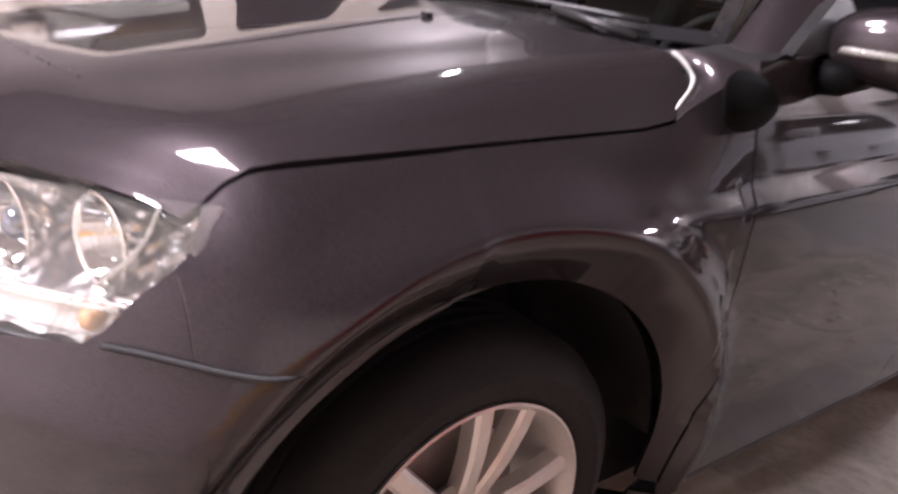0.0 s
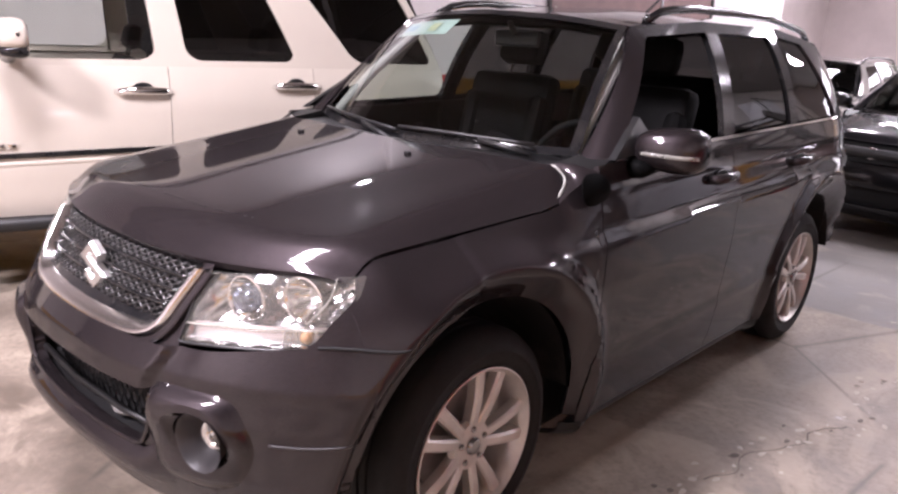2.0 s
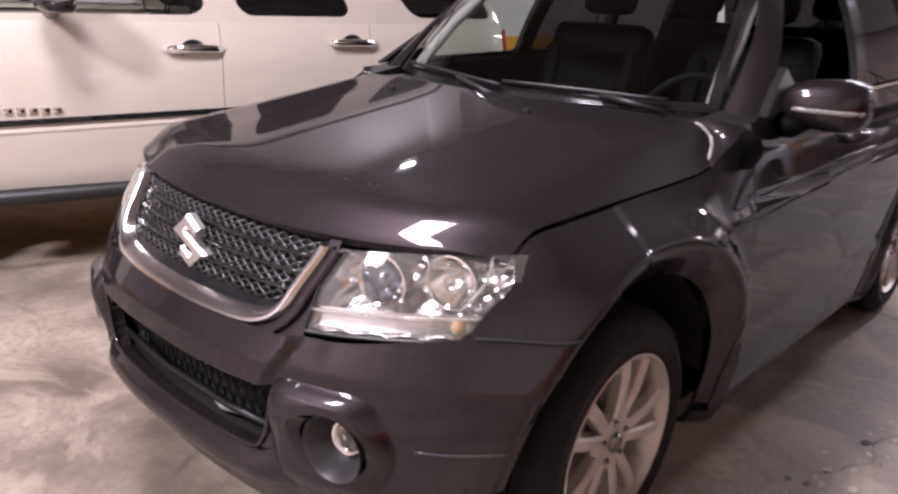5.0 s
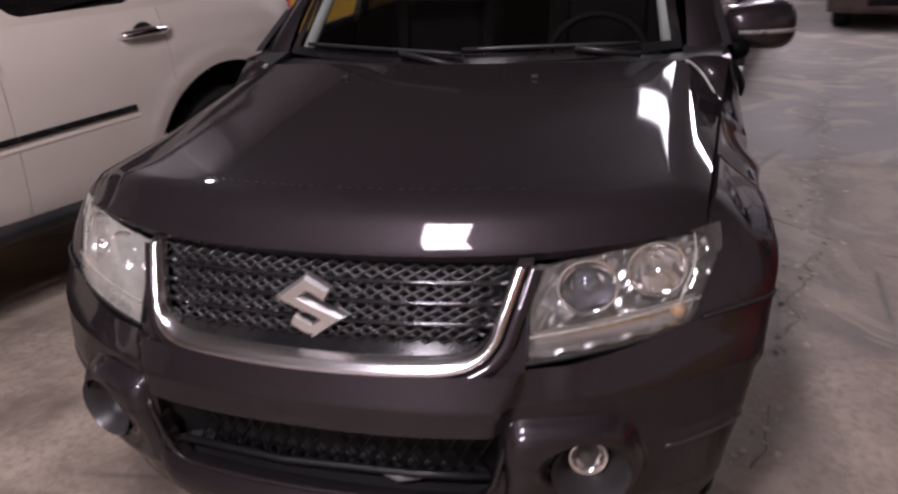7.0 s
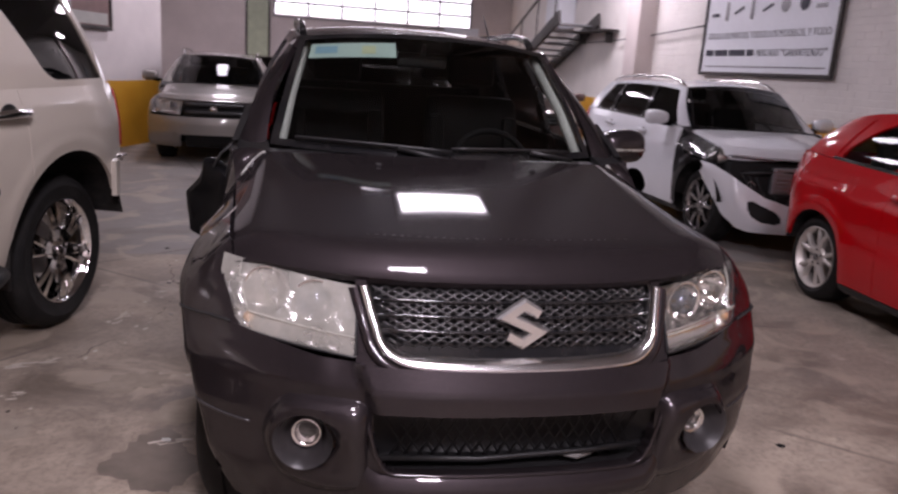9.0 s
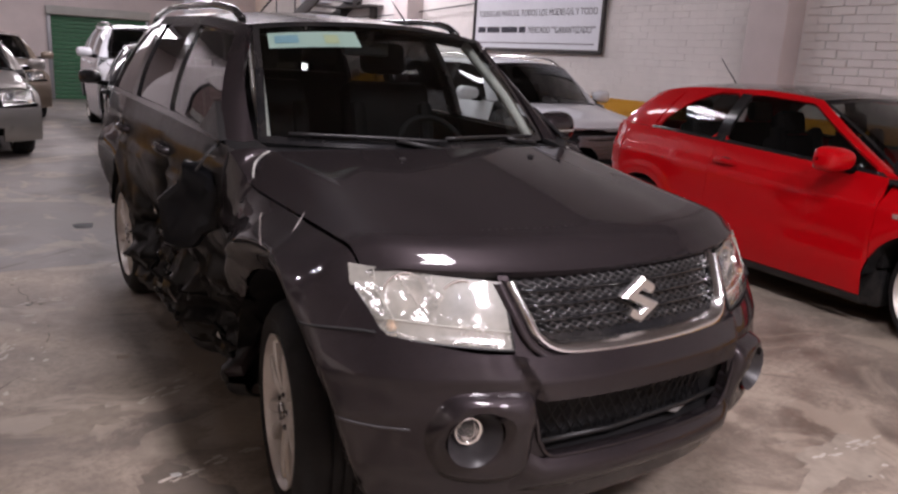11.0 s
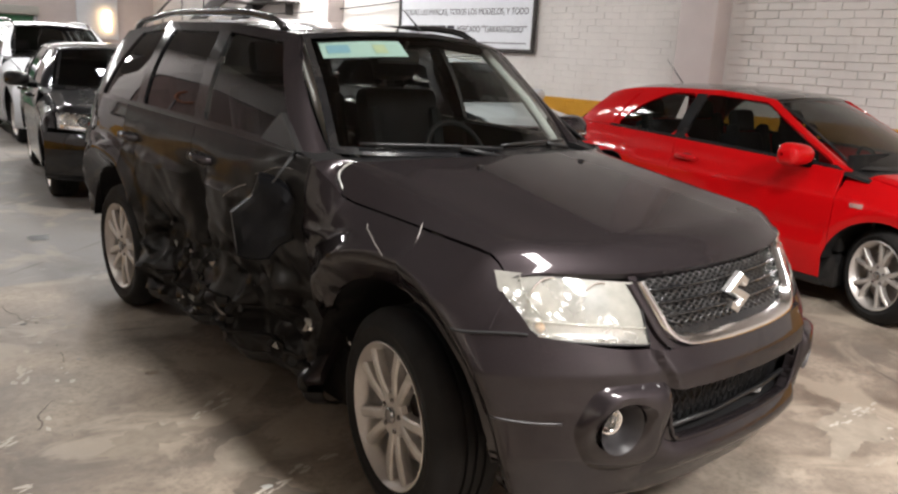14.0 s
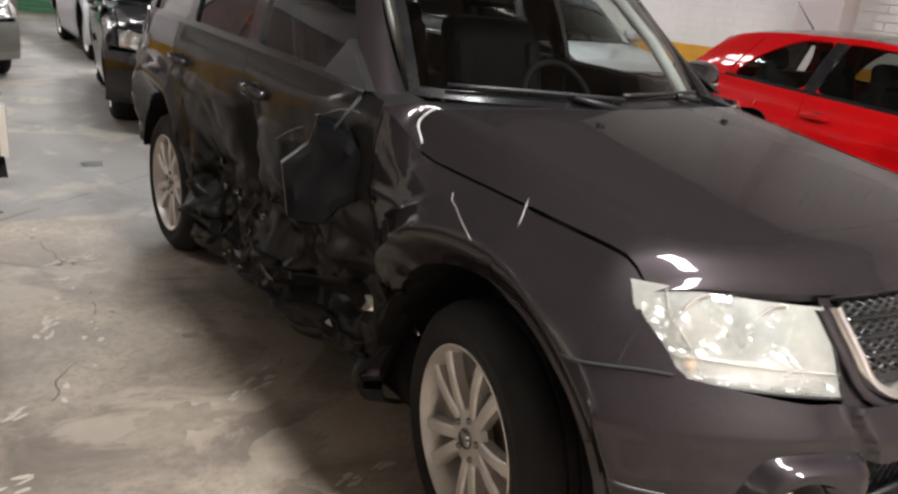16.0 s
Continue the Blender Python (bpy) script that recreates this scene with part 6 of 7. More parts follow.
# red three-door hatchback
IBZ = scaled(
    0.935, 0.945, 0.86, W=0.835, ya=-1.165, r=0.315, rim=0.222, hub=0.775, R=0.352, zs=0.22, rear=1.69, flare=0.012,
    belt=((-2.0, 0.90), (-0.9, 0.95), (0.2, 1.00), (2.0, 1.08)),
    nose=((0.15, -1.86), (0.25, -1.96), (0.4, -2.0), (0.55, -1.99), (0.65, -1.95), (0.75, -1.88), (0.85, -1.78)),
    hood=dict(x0=0.70, x1=0.69, z0=0.74, z1=0.955, yc=-1.18, ys=-0.98, dome=0.02, roll=0.55),
    screen=dict(x0=0.65, x1=0.50, y0c=-1.03, y0s=-0.84, y1c=-0.24, y1s=-0.12, z1c=1.39, z1s=1.35, bulge=0.03),
    pillars=((-0.95, -0.14), (-0.83, -0.04), (0.46, 0.40), (0.56, 0.50), (1.18, 1.02), (1.20, 1.04), (1.24, 1.07), (1.62, 1.44)),
    roof=((-0.24, 0.52, 1.35), (0.0, 0.545, 1.385), (0.3, 0.56, 1.405), (0.6, 0.56, 1.40), (0.9, 0.56, 1.395), (1.15, 0.555, 1.378), (1.34, 0.545, 1.35), (1.46, 0.53, 1.315)), doors=(-0.84, 0.52, 1.50),
    lamp=((0.42, 0.74), (0.71, 0.78), (0.72, 0.62), (0.46, 0.60)), bump="gloss_black_plastic", crease=0.845)
red = parked_car("hatchback", "glossy red three-door hatchback with alloy wheels", IBZ, "red_lacquer", nose_pose(4.0, 0.9, -95, IBZ.yb), ("tinted_glass", "clear_glass", "red_lacquer"), (5, (0.10, 0.25, 0.018, 0.014)), "tinted_glass", "gloss_black_plastic", handles_y=(0.38,), tall=0.72, pillar=["red_lacquer", "gloss_black_plastic", "red_lacquer", "red_lacquer"], roof_mat="black_lacquer", arc=True, steer=-24)

# white crossover with a smashed nose
GLK = scaled(
    0.985, 0.98, 0.925, W=0.865, r=0.355, rim=0.25, hub=0.78, R=0.42, zs=0.27, flare=0.008,
    nose=((0.2, -1.72), (0.3, -1.82), (0.45, -1.87), (0.6, -1.88), (0.7, -1.865), (0.8, -1.82), (0.9, -1.76), (1.0, -1.68)),
    lamp=((0.46, 0.86), (0.77, 0.90), (0.78, 0.75), (0.48, 0.72)))
glk = parked_car("crossover", "white crossover with a smashed, open front end", GLK, "cold_white_lacquer", nose_pose(4.23, 5.53, -91.3, GLK.yb), ("privacy_glass", "privacy_glass", "privacy_glass"), (9, None), "tinted_glass", "gloss_black_plastic", rails="chrome", rim_mat="dark_chrome", front=False, wing_mats=(None, "black_lacquer"))

# black hatchback behind
SWF = scaled(0.86, 0.92, 0.885, W=0.82, r=0.32, rim=0.215, hub=0.755, R=0.38, zs=0.23, flare=0.008)
parked_car("hatchback", "glossy black hatchback with pale alloy wheels", SWF, "black_lacquer", nose_pose(0.80, 7.1, -98.6, SWF.yb), style=(6, None), pillar=["black_lacquer"] * 4, bars=1)

# silver, white and tan cars further back
XTR = scaled(1.0, 0.99, 0.90, W=0.88, flare=0.006, lamp=((0.40, 0.835), (0.79, 0.862), (0.80, 0.675), (0.44, 0.645)))
parked_car("suv", "silver SUV with a black grille, parked by the wall", XTR, "silver_lacquer", nose_pose(-1.70, 10.45, -88, XTR.yb), pillar=["silver_lacquer"] * 4, rails="dark_chrome", low=(0.02, 0.46), bars=2)
tan = parked_car("suv", "dusty tan SUV parked behind the silver one", scaled(1.0, 0.97, 0.92, W=0.86, flare=0.006), "tan_lacquer", nose_pose(-1.08, 15.5, -88, XTR.yb), pillar=["tan_lacquer"] * 4)
WSU = scaled(1.0, 1.0, 1.05, W=0.89, flare=0.01)
parked_car("suv", "white SUV parked behind the black hatchback", WSU, "cold_white_lacquer", nose_pose(1.25, 12.0, -92, WSU.yb), pillar=["cold_white_lacquer"] * 4, rails="dark_chrome")
MRN = scaled(1.0, 0.98, 0.93, W=0.87, flare=0.006)
parked_car("hatchback", "dusty dark maroon car parked in the back row", MRN, "maroon_lacquer", nose_pose(3.9, 11.5, -100, MRN.yb), pillar=["maroon_lacquer"] * 4)

# ---------- the smashed nose of the white crossover ----------
bm = bmesh.new()
box(bm, (0.12, -1.70, 0.62), (0.84, 0.05, 0.34), 0.015)
part("radiator", bm, "grey_metal", glk, "bare grey radiator")
for k in range(8):
    bm = bmesh.new()
    box(bm, (0.12, -1.734, 0.48 + k * 0.04), (0.78, 0.012, 0.009))
    part("radiator_fin", bm, "bare_steel", glk)


def hung_bumper(u, v, back=0.0):
    x = mixv(-0.90, 0.42, u)
    top = table(u, (0, 0.05, 0.16, 0.32, 0.5, 1.0), (0.80, 0.78, 0.66, 0.53, 0.46, 0.43))
    z = mixv(table(u, (0, 0.05, 0.10, 0.17, 0.25, 1.0), (0.70, 0.52, 0.33, 0.23, 0.20, 0.20)), top, v)
    y = GLK.front(x, 0.5) - 0.11 - 0.05 * math.sin(math.pi * v) + 0.17 * smooth01((0.14 - u) / 0.14) + 0.03 * noise.noise(Vector((u * 3, v * 2, 1)))
    return Vector((x, y + back, z))


def in_intake(u, v):
    return abs((u - 0.32) / 0.11) ** 2.6 + abs((v - 0.52 - 0.5 * (0.32 - u)) / 0.23) ** 2.6 < 1


def in_mouth(u, v):
    return u > 0.54 and 0.25 < v < 0.86


bm = bmesh.new()
sheet(hung_bumper, steps(0, 1, 72), steps(0, 1, 28), NOSE, 0.015, bm, skip=lambda u, v: in_intake(u, v) or in_mouth(u, v))
loose = part("loose_bumper", bm, "cold_white_lacquer", glk, "loose white bumper skin hanging down")
bm = bmesh.new()
sheet(lambda u, v: hung_bumper(u, v, 0.05), steps(0.17, 1, 24), steps(0.06, 0.94, 8), NOSE, 0, bm)
part("intake_liner", bm, "matt_black", loose)
bm = bmesh.new()
sheet(lambda u, v: Vector((mixv(-0.70, 0.72, u), -1.50 - 0.22 * v + 0.10 * (2 * u - 1) ** 2 + 0.03 * math.sin(u * 9), 0.91 - 0.06 * v + 0.06 * math.exp(-((u - 0.42) / 0.06) ** 2) * v + 0.035 * noise.noise(Vector((u * 4, v * 3, 7))))), steps(0, 1, 32), steps(0, 1, 6), (0, -1.5, 0.3), 0.012, bm)
part("bent_bonnet_edge", bm, "cold_white_lacquer", glk)
bm = bmesh.new()
box(bm, (0, -1.36, 0.60), (1.42, 0.58, 0.46), 0.05)
part("engine_block", bm, "matt_black", glk)
bm = bmesh.new()
tube(bm, [(-0.70, -1.60, 0.70), (-0.3, -1.70, 0.74), (0.2, -1.72, 0.76), (0.7, -1.60, 0.72)], 0.022, 8)
part("crossbar", bm, "black_plastic", glk, "bent black radiator crossbar")
for k in range(3):
    bm = bmesh.new()
    tube(bm, [(-0.62 + 0.08 * k, -1.60, 0.78), (-0.55 + 0.09 * k, -1.72, 0.62 - 0.05 * k), (-0.40 + 0.1 * k, -1.70, 0.52)], 0.012, 6)
    part("torn_hose", bm, "cable_black", glk)
bm = mirror_housing(bmesh.new(), -1, (-0.70, -1.44, 0.845), (0.15, 0.13, 0.075))
part("broken_headlight", bm, "lamp_cover", glk, "headlight knocked loose from its seat")
bm = mirror_housing(bmesh.new(), -1, (-0.69, -1.42, 0.84), (0.125, 0.10, 0.055))
part("headlight_bowl", bm, "alloy", glk)
for x, y, z, r in ((-0.50, -1.66, 0.60, 0.05), (0.52, -1.62, 0.80, 0.08)):
    bm = bmesh.new()
    lathe(bm, [(r, 0.03), (r * 0.9, 0.035), (r * 0.7, 0.0), (r * 0.3, -0.04), (0, -0.05)], Matrix.Translation((x, y, z)) @ Matrix.Rotation(math.pi / 2, 4, "X"), 18)
    part("broken_lamp", bm, "alloy", glk)

# ---------- red hatchback: aerial, side mark ----------
bm = bmesh.new()
tube(bm, [(0, 1.08, 1.39), (0.0, 1.32, 1.63)], [0.007, 0.002], 6)
part("aerial", bm, "cable_black", red)
for sd in (1, -1):
    bm = bmesh.new()
    x = IBZ.side(-1.0, 0.74) + 0.003
    box(bm, (sd * x, -0.99, 0.745), (0.012, 0.085, 0.030), 0.005)
    part("side_mark", bm, "hazed_cover", red, "pale side marker lamp")
# bars for the model lettering on the big white SUV
for k in range(6):
    bm = bmesh.new()
    box(bm, (YUK.side(-0.7, 0.84) + 0.006, -0.80 + k * 0.052, 0.838), (0.010, 0.036, 0.026), 0.003)
    part("lettering_bar", bm, "chrome", gmc)

# ---------- fittings of the hall ----------


def framed_board(name, label, m, w, h, face, frame_mat="dark_frame", border=0.05):
    """A framed flat board; its face looks along local z."""
    t = thing(name, label, "sign", m)
    bm = bmesh.new()
    box(bm, (0, 0, 0.012), (w - border, h - border, 0.02))
    part("panel", bm, face, t)
    for nm, c, sz in (("frame_bar", (0, h / 2 - border / 2, 0.02), (w, border, 0.045)), ("frame_bar", (0, -h / 2 + border / 2, 0.02), (w, border, 0.045)), ("frame_bar", (-w / 2 + border / 2, 0, 0.02), (border, h - 2 * border, 0.045)), ("frame_bar", (w / 2 - border / 2, 0, 0.02), (border, h - 2 * border, 0.045))):
        bm = bmesh.new()
        box(bm, c, sz, 0.006)
        part(nm, bm, frame_mat, t)
    return t


def lettered(text, parent, at, size, mat, width=None):
    cu = bpy.data.curves.new("words", "FONT")
    cu.body, cu.size, cu.extrude = text, size, 0.001
    ob = new("words", cu)
    bpy.context.view_layer.update()
    me = bpy.data.meshes.new_from_object(ob.evaluated_get(bpy.context.evaluated_depsgraph_get()))
    bpy.data.objects.remove(ob)
    me.name = "words"
    me.materials.clear()
    me.materials.append(MATS[mat])
    o = new("words", me)
    o.parent = parent
    xs = [v.co.x for v in me.vertices]
    k = width / (max(xs) - min(xs)) if width else 1.0
    o.matrix_basis = Matrix.Translation(at) @ Matrix.Diagonal((k, 1, 1, 1))
    return o


# poster on the brick wall: its face looks to -x
east = Matrix(((0, 0, -1, 5.555), (-1, 0, 0, 5.61), (0, 1, 0, 2.45), (0, 0, 0, 1)))
poster = framed_board("wall_poster", "white framed parts poster with black lettering on brick", east, 3.0, 1.58, "white_panel")
lettered("TODAS LAS MARCAS, TODOS LOS MODELOS, Y TODO", poster, (-1.36, -0.28, 0.024), 0.125, "lettering_black", 2.72)
for x0, wd in ((-1.36, 0.20), (-1.12, 0.34), (-0.74, 0.40), (-0.30, 0.16)):
    bm = bmesh.new()
    box(bm, (x0 + wd / 2, -0.475, 0.024), (wd, 0.085, 0.003))
    part("lettering_bar", bm, "lettering_black", poster)
lettered('MERCADO ""GARANTIZADO""', poster, (-0.08, -0.52, 0.024), 0.125, "lettering_black", 1.42)
bm = bmesh.new()
box(bm, (0, -0.665, 0.024), (2.7, 0.012, 0.003))
part("rule_line", bm, "lettering_black", poster)
for k, (x, sh) in enumerate(((-1.22, 0), (-0.92, 1), (-0.62, 2), (-0.30, 1), (0.05, 2), (0.42, 3), (0.80, 3), (1.12, 0))):
    bm = bmesh.new()
    if sh == 0:
        box(bm, (x, 0.06, 0.026), (0.20, 0.05, 0.008), 0.003)
    elif sh == 1:
        box(bm, (x, 0.10, 0.026), (0.07, 0.26, 0.008), 0.003)
    elif sh == 2:
        box(bm, (0, 0, 0), (0.22, 0.035, 0.008), 0.003, Matrix.Translation((x, 0.10, 0.026)) @ Matrix.Rotation(0.35, 4, "Z"))
    else:
        lathe(bm, [(0, 0.006), (0.08, 0.005), (0.10, 0)], Matrix.Translation((x, 0.12, 0.024)), 16)
    part("part_picture", bm, "grey_metal" if k % 2 else "lettering_black", poster)
for x in (-1.2, 0.2):
    bm = bmesh.new()
    box(bm, (x, 0.52, 0.025), (0.30, 0.12, 0.004), 0.001)
    part("logo_block", bm, "red_plastic", poster)

# dark board and meter box on the yellow-banded wall
def on_west(s_along, z, out=0.0):
    """Pose on that wall, s along it from (-3.0, 8.9), its face looking into the hall."""
    d, n = Vector((0.309, 0.951, 0)), Vector((0.951, -0.309, 0))
    p = Vector((-3.0, 8.9, z)) + d * s_along + n * out
    return Matrix(((d.x * 1, 0, n.x, p.x), (d.y * 1, 0, n.y, p.y), (0, 1, 0, p.z), (0, 0, 0, 1)))


board = framed_board("wall_board", "dark framed board with an orange crescent on it", on_west(-2.0, 2.42, 0.01), 3.0, 1.42, "poster_dark", border=0.055)
bm = bmesh.new()
box(bm, (0, -0.56, 0.026), (2.8, 0.16, 0.003))
part("pale_strip", bm, "pale_trim", board)
bm = bmesh.new()
tube(bm, [(0.35 + 0.22 * math.cos(a), 0.05 + 0.22 * math.sin(a), 0.03) for a in steps(-2.6, 1.0, 14)], [0.004] + [0.03] * 13 + [0.004], 6)
part("crescent", bm, "poster_orange", board)
meter = thing("meter_box", "grey electric meter box with conduit on the wall", "meter", on_west(-1.52, 1.40, 0.0))
bm = bmesh.new()
box(bm, (0, 0, 0.06), (0.24, 0.36, 0.12), 0.015)
part("case", bm, "grey_metal", meter)
bm = bmesh.new()
lathe(bm, [(0, 0.02), (0.05, 0.018), (0.065, 0.0)], Matrix.Translation((0.04, 0.06, 0.12)), 18)
part("dial", bm, "lamp_cover", meter)
bm = bmesh.new()
tube(bm, [(0, 0.18, 0.04), (0, 0.9, 0.04)], 0.016, 8)
part("conduit", bm, "grey_metal", meter)

# end wall: framed picture, green roller door, bright high window, warm lamp
north = lambda x, z: Matrix(((1, 0, 0, x), (0, 0, -1, 18.045), (0, 1, 0, z), (0, 0, 0, 1)))
framed_board("wall_picture", "tall framed pale green picture on the end wall", north(-1.42, 2.20), 0.64, 1.75, "poster_green")
door = thing("roller_door", "closed green metal roller door in the end wall", "door", pose(1.58, 18.02, 0), kind="structure")
for k in range(20):
    bm = bmesh.new()
    box(bm, (0, 0, 0.05 + k * 0.1), (2.2, 0.03, 0.096), 0.012)
    part("slat", bm, "green_panel", door)
for x in (-1.14, 1.14):
    bm = bmesh.new()
    box(bm, (x, -0.02, 1.02), (0.09, 0.09, 2.04), 0.008)
    part("guide_rail", bm, "grey_metal", door)
bm = bmesh.new()
box(bm, (0, -0.08, 2.12), (2.4, 0.22, 0.2), 0.02)
part("roller_box", bm, "pale_trim", door)
win = thing("window_1", "long bright high window in the end wall", "window", pose(1.7, 18.03, 2.62), kind="structure")
for k in range(6):
    bm = bmesh.new()
    box(bm, (-2.25 + k * 0.9, 0, 0.5), (0.84, 0.02, 0.94))
    part("pane", bm, "daylight_panel", win)
for k in range(7):
    bm = bmesh.new()
    box(bm, (-2.7 + k * 0.9, -0.02, 0.5), (0.06, 0.06, 1.0), 0.006)
    part("glazing_bar", bm, "grey_metal", win)
for z in (-0.03, 0.34, 0.68, 1.03):
    bm = bmesh.new()
    box(bm, (0, -0.02, z), (5.46, 0.06, 0.05), 0.006)
    part("glazing_bar", bm, "grey_metal", win)
wl = thing("wall_lamp", "warm glowing lamp before a white panel on the end wall", "lamp", pose(4.25, 18.0, 2.0))
bm = bmesh.new()
box(bm, (-0.1, -0.02, 0.1), (1.0, 0.04, 1.1), 0.01)
part("back_panel", bm, "white_panel", wl)
bm = bmesh.new()
lathe(bm, [(0, -0.25), (0.06, -0.25), (0.07, -0.2), (0.07, 0.2), (0.05, 0.25), (0, 0.25)], Matrix.Translation((0.12, -0.12, 0.0)), 16)
part("bulb", bm, "warm_bulb", wl)

# stairs along the brick wall at the back
stair = thing("staircase", "grey steel staircase rising along the brick wall", "stairs", pose(5.1, 17.4, 0))
for sd in (-0.42, 0.42):
    bm = bmesh.new()
    box(bm, (0, 0, 0), (0.05, 6.8, 0.26), 0.006, Matrix.Translation((sd, -2.9, 1.55)) @ Matrix.Rotation(-math.atan2(1.7, 4.9), 4, "X"))
    part("stringer", bm, "dark_frame", stair)
for k in range(17):
    bm = bmesh.new()
    box(bm, (0, -0.15 - k * 0.345, 0.62 + k * 0.12), (0.80, 0.30, 0.04), 0.006)
    part("tread", bm, "grey_metal", stair)
bm = bmesh.new()
tube(bm, [(-0.44, -0.1, 1.5), (-0.44, -5.9, 3.5)], 0.022, 8)
part("handrail", bm, "dark_frame", stair)
for k in range(6):
    bm = bmesh.new()
    tube(bm, [(-0.44, -0.2 - k * 1.13, 0.62 + k * 0.39), (-0.44, -0.2 - k * 1.13, 1.53 + k * 0.39)], 0.014, 6)
    part("baluster", bm, "dark_frame", stair)

# wall cabinet, shelf and cable on the brick wall
cab = thing("wall_cabinet", "white wall cabinet high on the brick wall", "cabinet", pose(5.4, 13.3, 2.55))
bm = bmesh.new()
box(bm, (0, 0, 0.5), (0.36, 0.9, 1.0), 0.012)
part("body", bm, "white_panel", cab)
for sd in (-0.23, 0.23):
    bm = bmesh.new()
    box(bm, (-0.19, sd, 0.5), (0.02, 0.43, 0.94), 0.006)
    part("door", bm, "white_panel", cab)
shelf = thing("wall_shelf", "dark narrow shelf on the brick wall", "shelf", pose(5.42, 11.3, 2.42))
bm = bmesh.new()
box(bm, (0, 0, 0), (0.30, 1.9, 0.04), 0.006)
part("board", bm, "dark_frame", shelf)
for y in (-0.7, 0.7):
    bm = bmesh.new()
    box(bm, (0.06, y, -0.12), (0.16, 0.03, 0.22), 0.006)
    part("bracket", bm, "dark_frame", shelf)
bm = bmesh.new()
tube(bm, [(5.52, mixv(14.4, 7.1, t), 2.28 + 0.10 * t - 0.10 * math.sin(math.pi * t)) for t in steps(0, 1, 20)], 0.011, 6)
tagged(linked("wall_cable", bm, "cable_black"), "thin dark cable sagging along the brick wall", "cable")

# long cracks in the slab
random.seed(8)


def chip(bm, x, y, r, z, stretch=1.0, turn=0.0):
    """A flat irregular flake or pit on the floor."""
    n = random.randint(5, 8)
    c, s_ = math.cos(turn), math.sin(turn)
    ring = []
    for k in range(n):
        a, q = k * math.tau / n, r * random.uniform(0.55, 1.2)
        u, v = q * math.cos(a) * stretch, q * math.sin(a)
        ring.append(bm.verts.new((x + c * u - s_ * v, y + s_ * u + c * v, z)))
    bm.faces.new(ring)


def floor_crack(pts, w, chips=8, wander=0.03, keep=0.7):
    """A broken line of narrow gaps, with crumbled dark pits and pale flakes beside it."""
    dark, pale = bmesh.new(), bmesh.new()
    seed = random.uniform(0, 90)
    rows, run = [], 0.0
    for (x0, y0), (x1, y1) in zip(pts, pts[1:]):
        d = Vector((x1 - x0, y1 - y0))
        n = Vector((-d.y, d.x)).normalized()
        m = max(3, int(d.length / 0.035))
        for k in range(m):
            run += d.length / m
            q = wander * 2.2 * noise.noise(Vector((run * 2.2, seed, 0))) + wander * noise.noise(Vector((run * 9, seed, 4)))
            p = Vector((x0, y0)) + d * (k / m) + n * q
            ww = w * (0.35 + 0.9 * abs(noise.noise(Vector((run * 6, seed, 9)))))
            hole = noise.noise(Vector((run * 1.7, seed, 15))) > keep - 0.5
            rows.append(None if hole else [dark.verts.new((p.x + n.x * sg * ww, p.y + n.y * sg * ww, 0.0015)) for sg in (-1, 1)])
            if random.random() < chips * d.length / m:
                f = random.gauss(0, 0.05)
                chip(pale if random.random() < 0.7 else dark, p.x + n.x * f, p.y + n.y * f, random.uniform(0.004, 0.017), random.choice((0.0021, 0.0026, 0.0031)), random.uniform(1, 2.2), math.atan2(d.y, d.x) + random.uniform(-0.6, 0.6))
    for a, b in zip(rows, rows[1:]):
        if a and b:
            dark.faces.new((a[0], a[1], b[1], b[0]))
    for nm, bm, mat, lab in (("floor_crack", dark, "crack_dirt", "dark crumbled crack in the concrete floor"), ("floor_flakes", pale, "flaked_cement", "pale flaked cement along a floor crack")):
        for v in [v for v in bm.verts if not v.link_faces]:
            bm.verts.remove(v)
        if bm.faces:
            bmesh.ops.recalc_face_normals(bm, faces=bm.faces)
            for f in bm.faces:
                if f.normal.z < 0:
                    f.normal_flip()
            tagged(linked(nm, bm, mat), lab, "crack", kind="structure")
        else:
            bm.free()


floor_crack([(0.92, -1.25), (1.16, -0.49), (1.22, 0.05), (1.36, 0.75), (1.45, 1.6), (1.80, 2.9), (1.9, 4.2)], 0.006, 40, 0.05, 0.52)
floor_crack([(-1.75, -0.9), (-1.66, -0.38), (-1.42, 0.25), (-1.30, 1.02), (-1.34, 1.9)], 0.006, 9, 0.06, 0.55)
floor_crack([(-2.0, 1.95), (-1.2, 2.05), (-0.6, 2.0), (1.2, 2.1), (2.6, 2.05)], 0.003, 3, 0.03, 0.5)
floor_crack([(0.2, -2.9), (0.8, -2.35), (1.5, -2.1)], 0.003, 4, 0.04, 0.5)

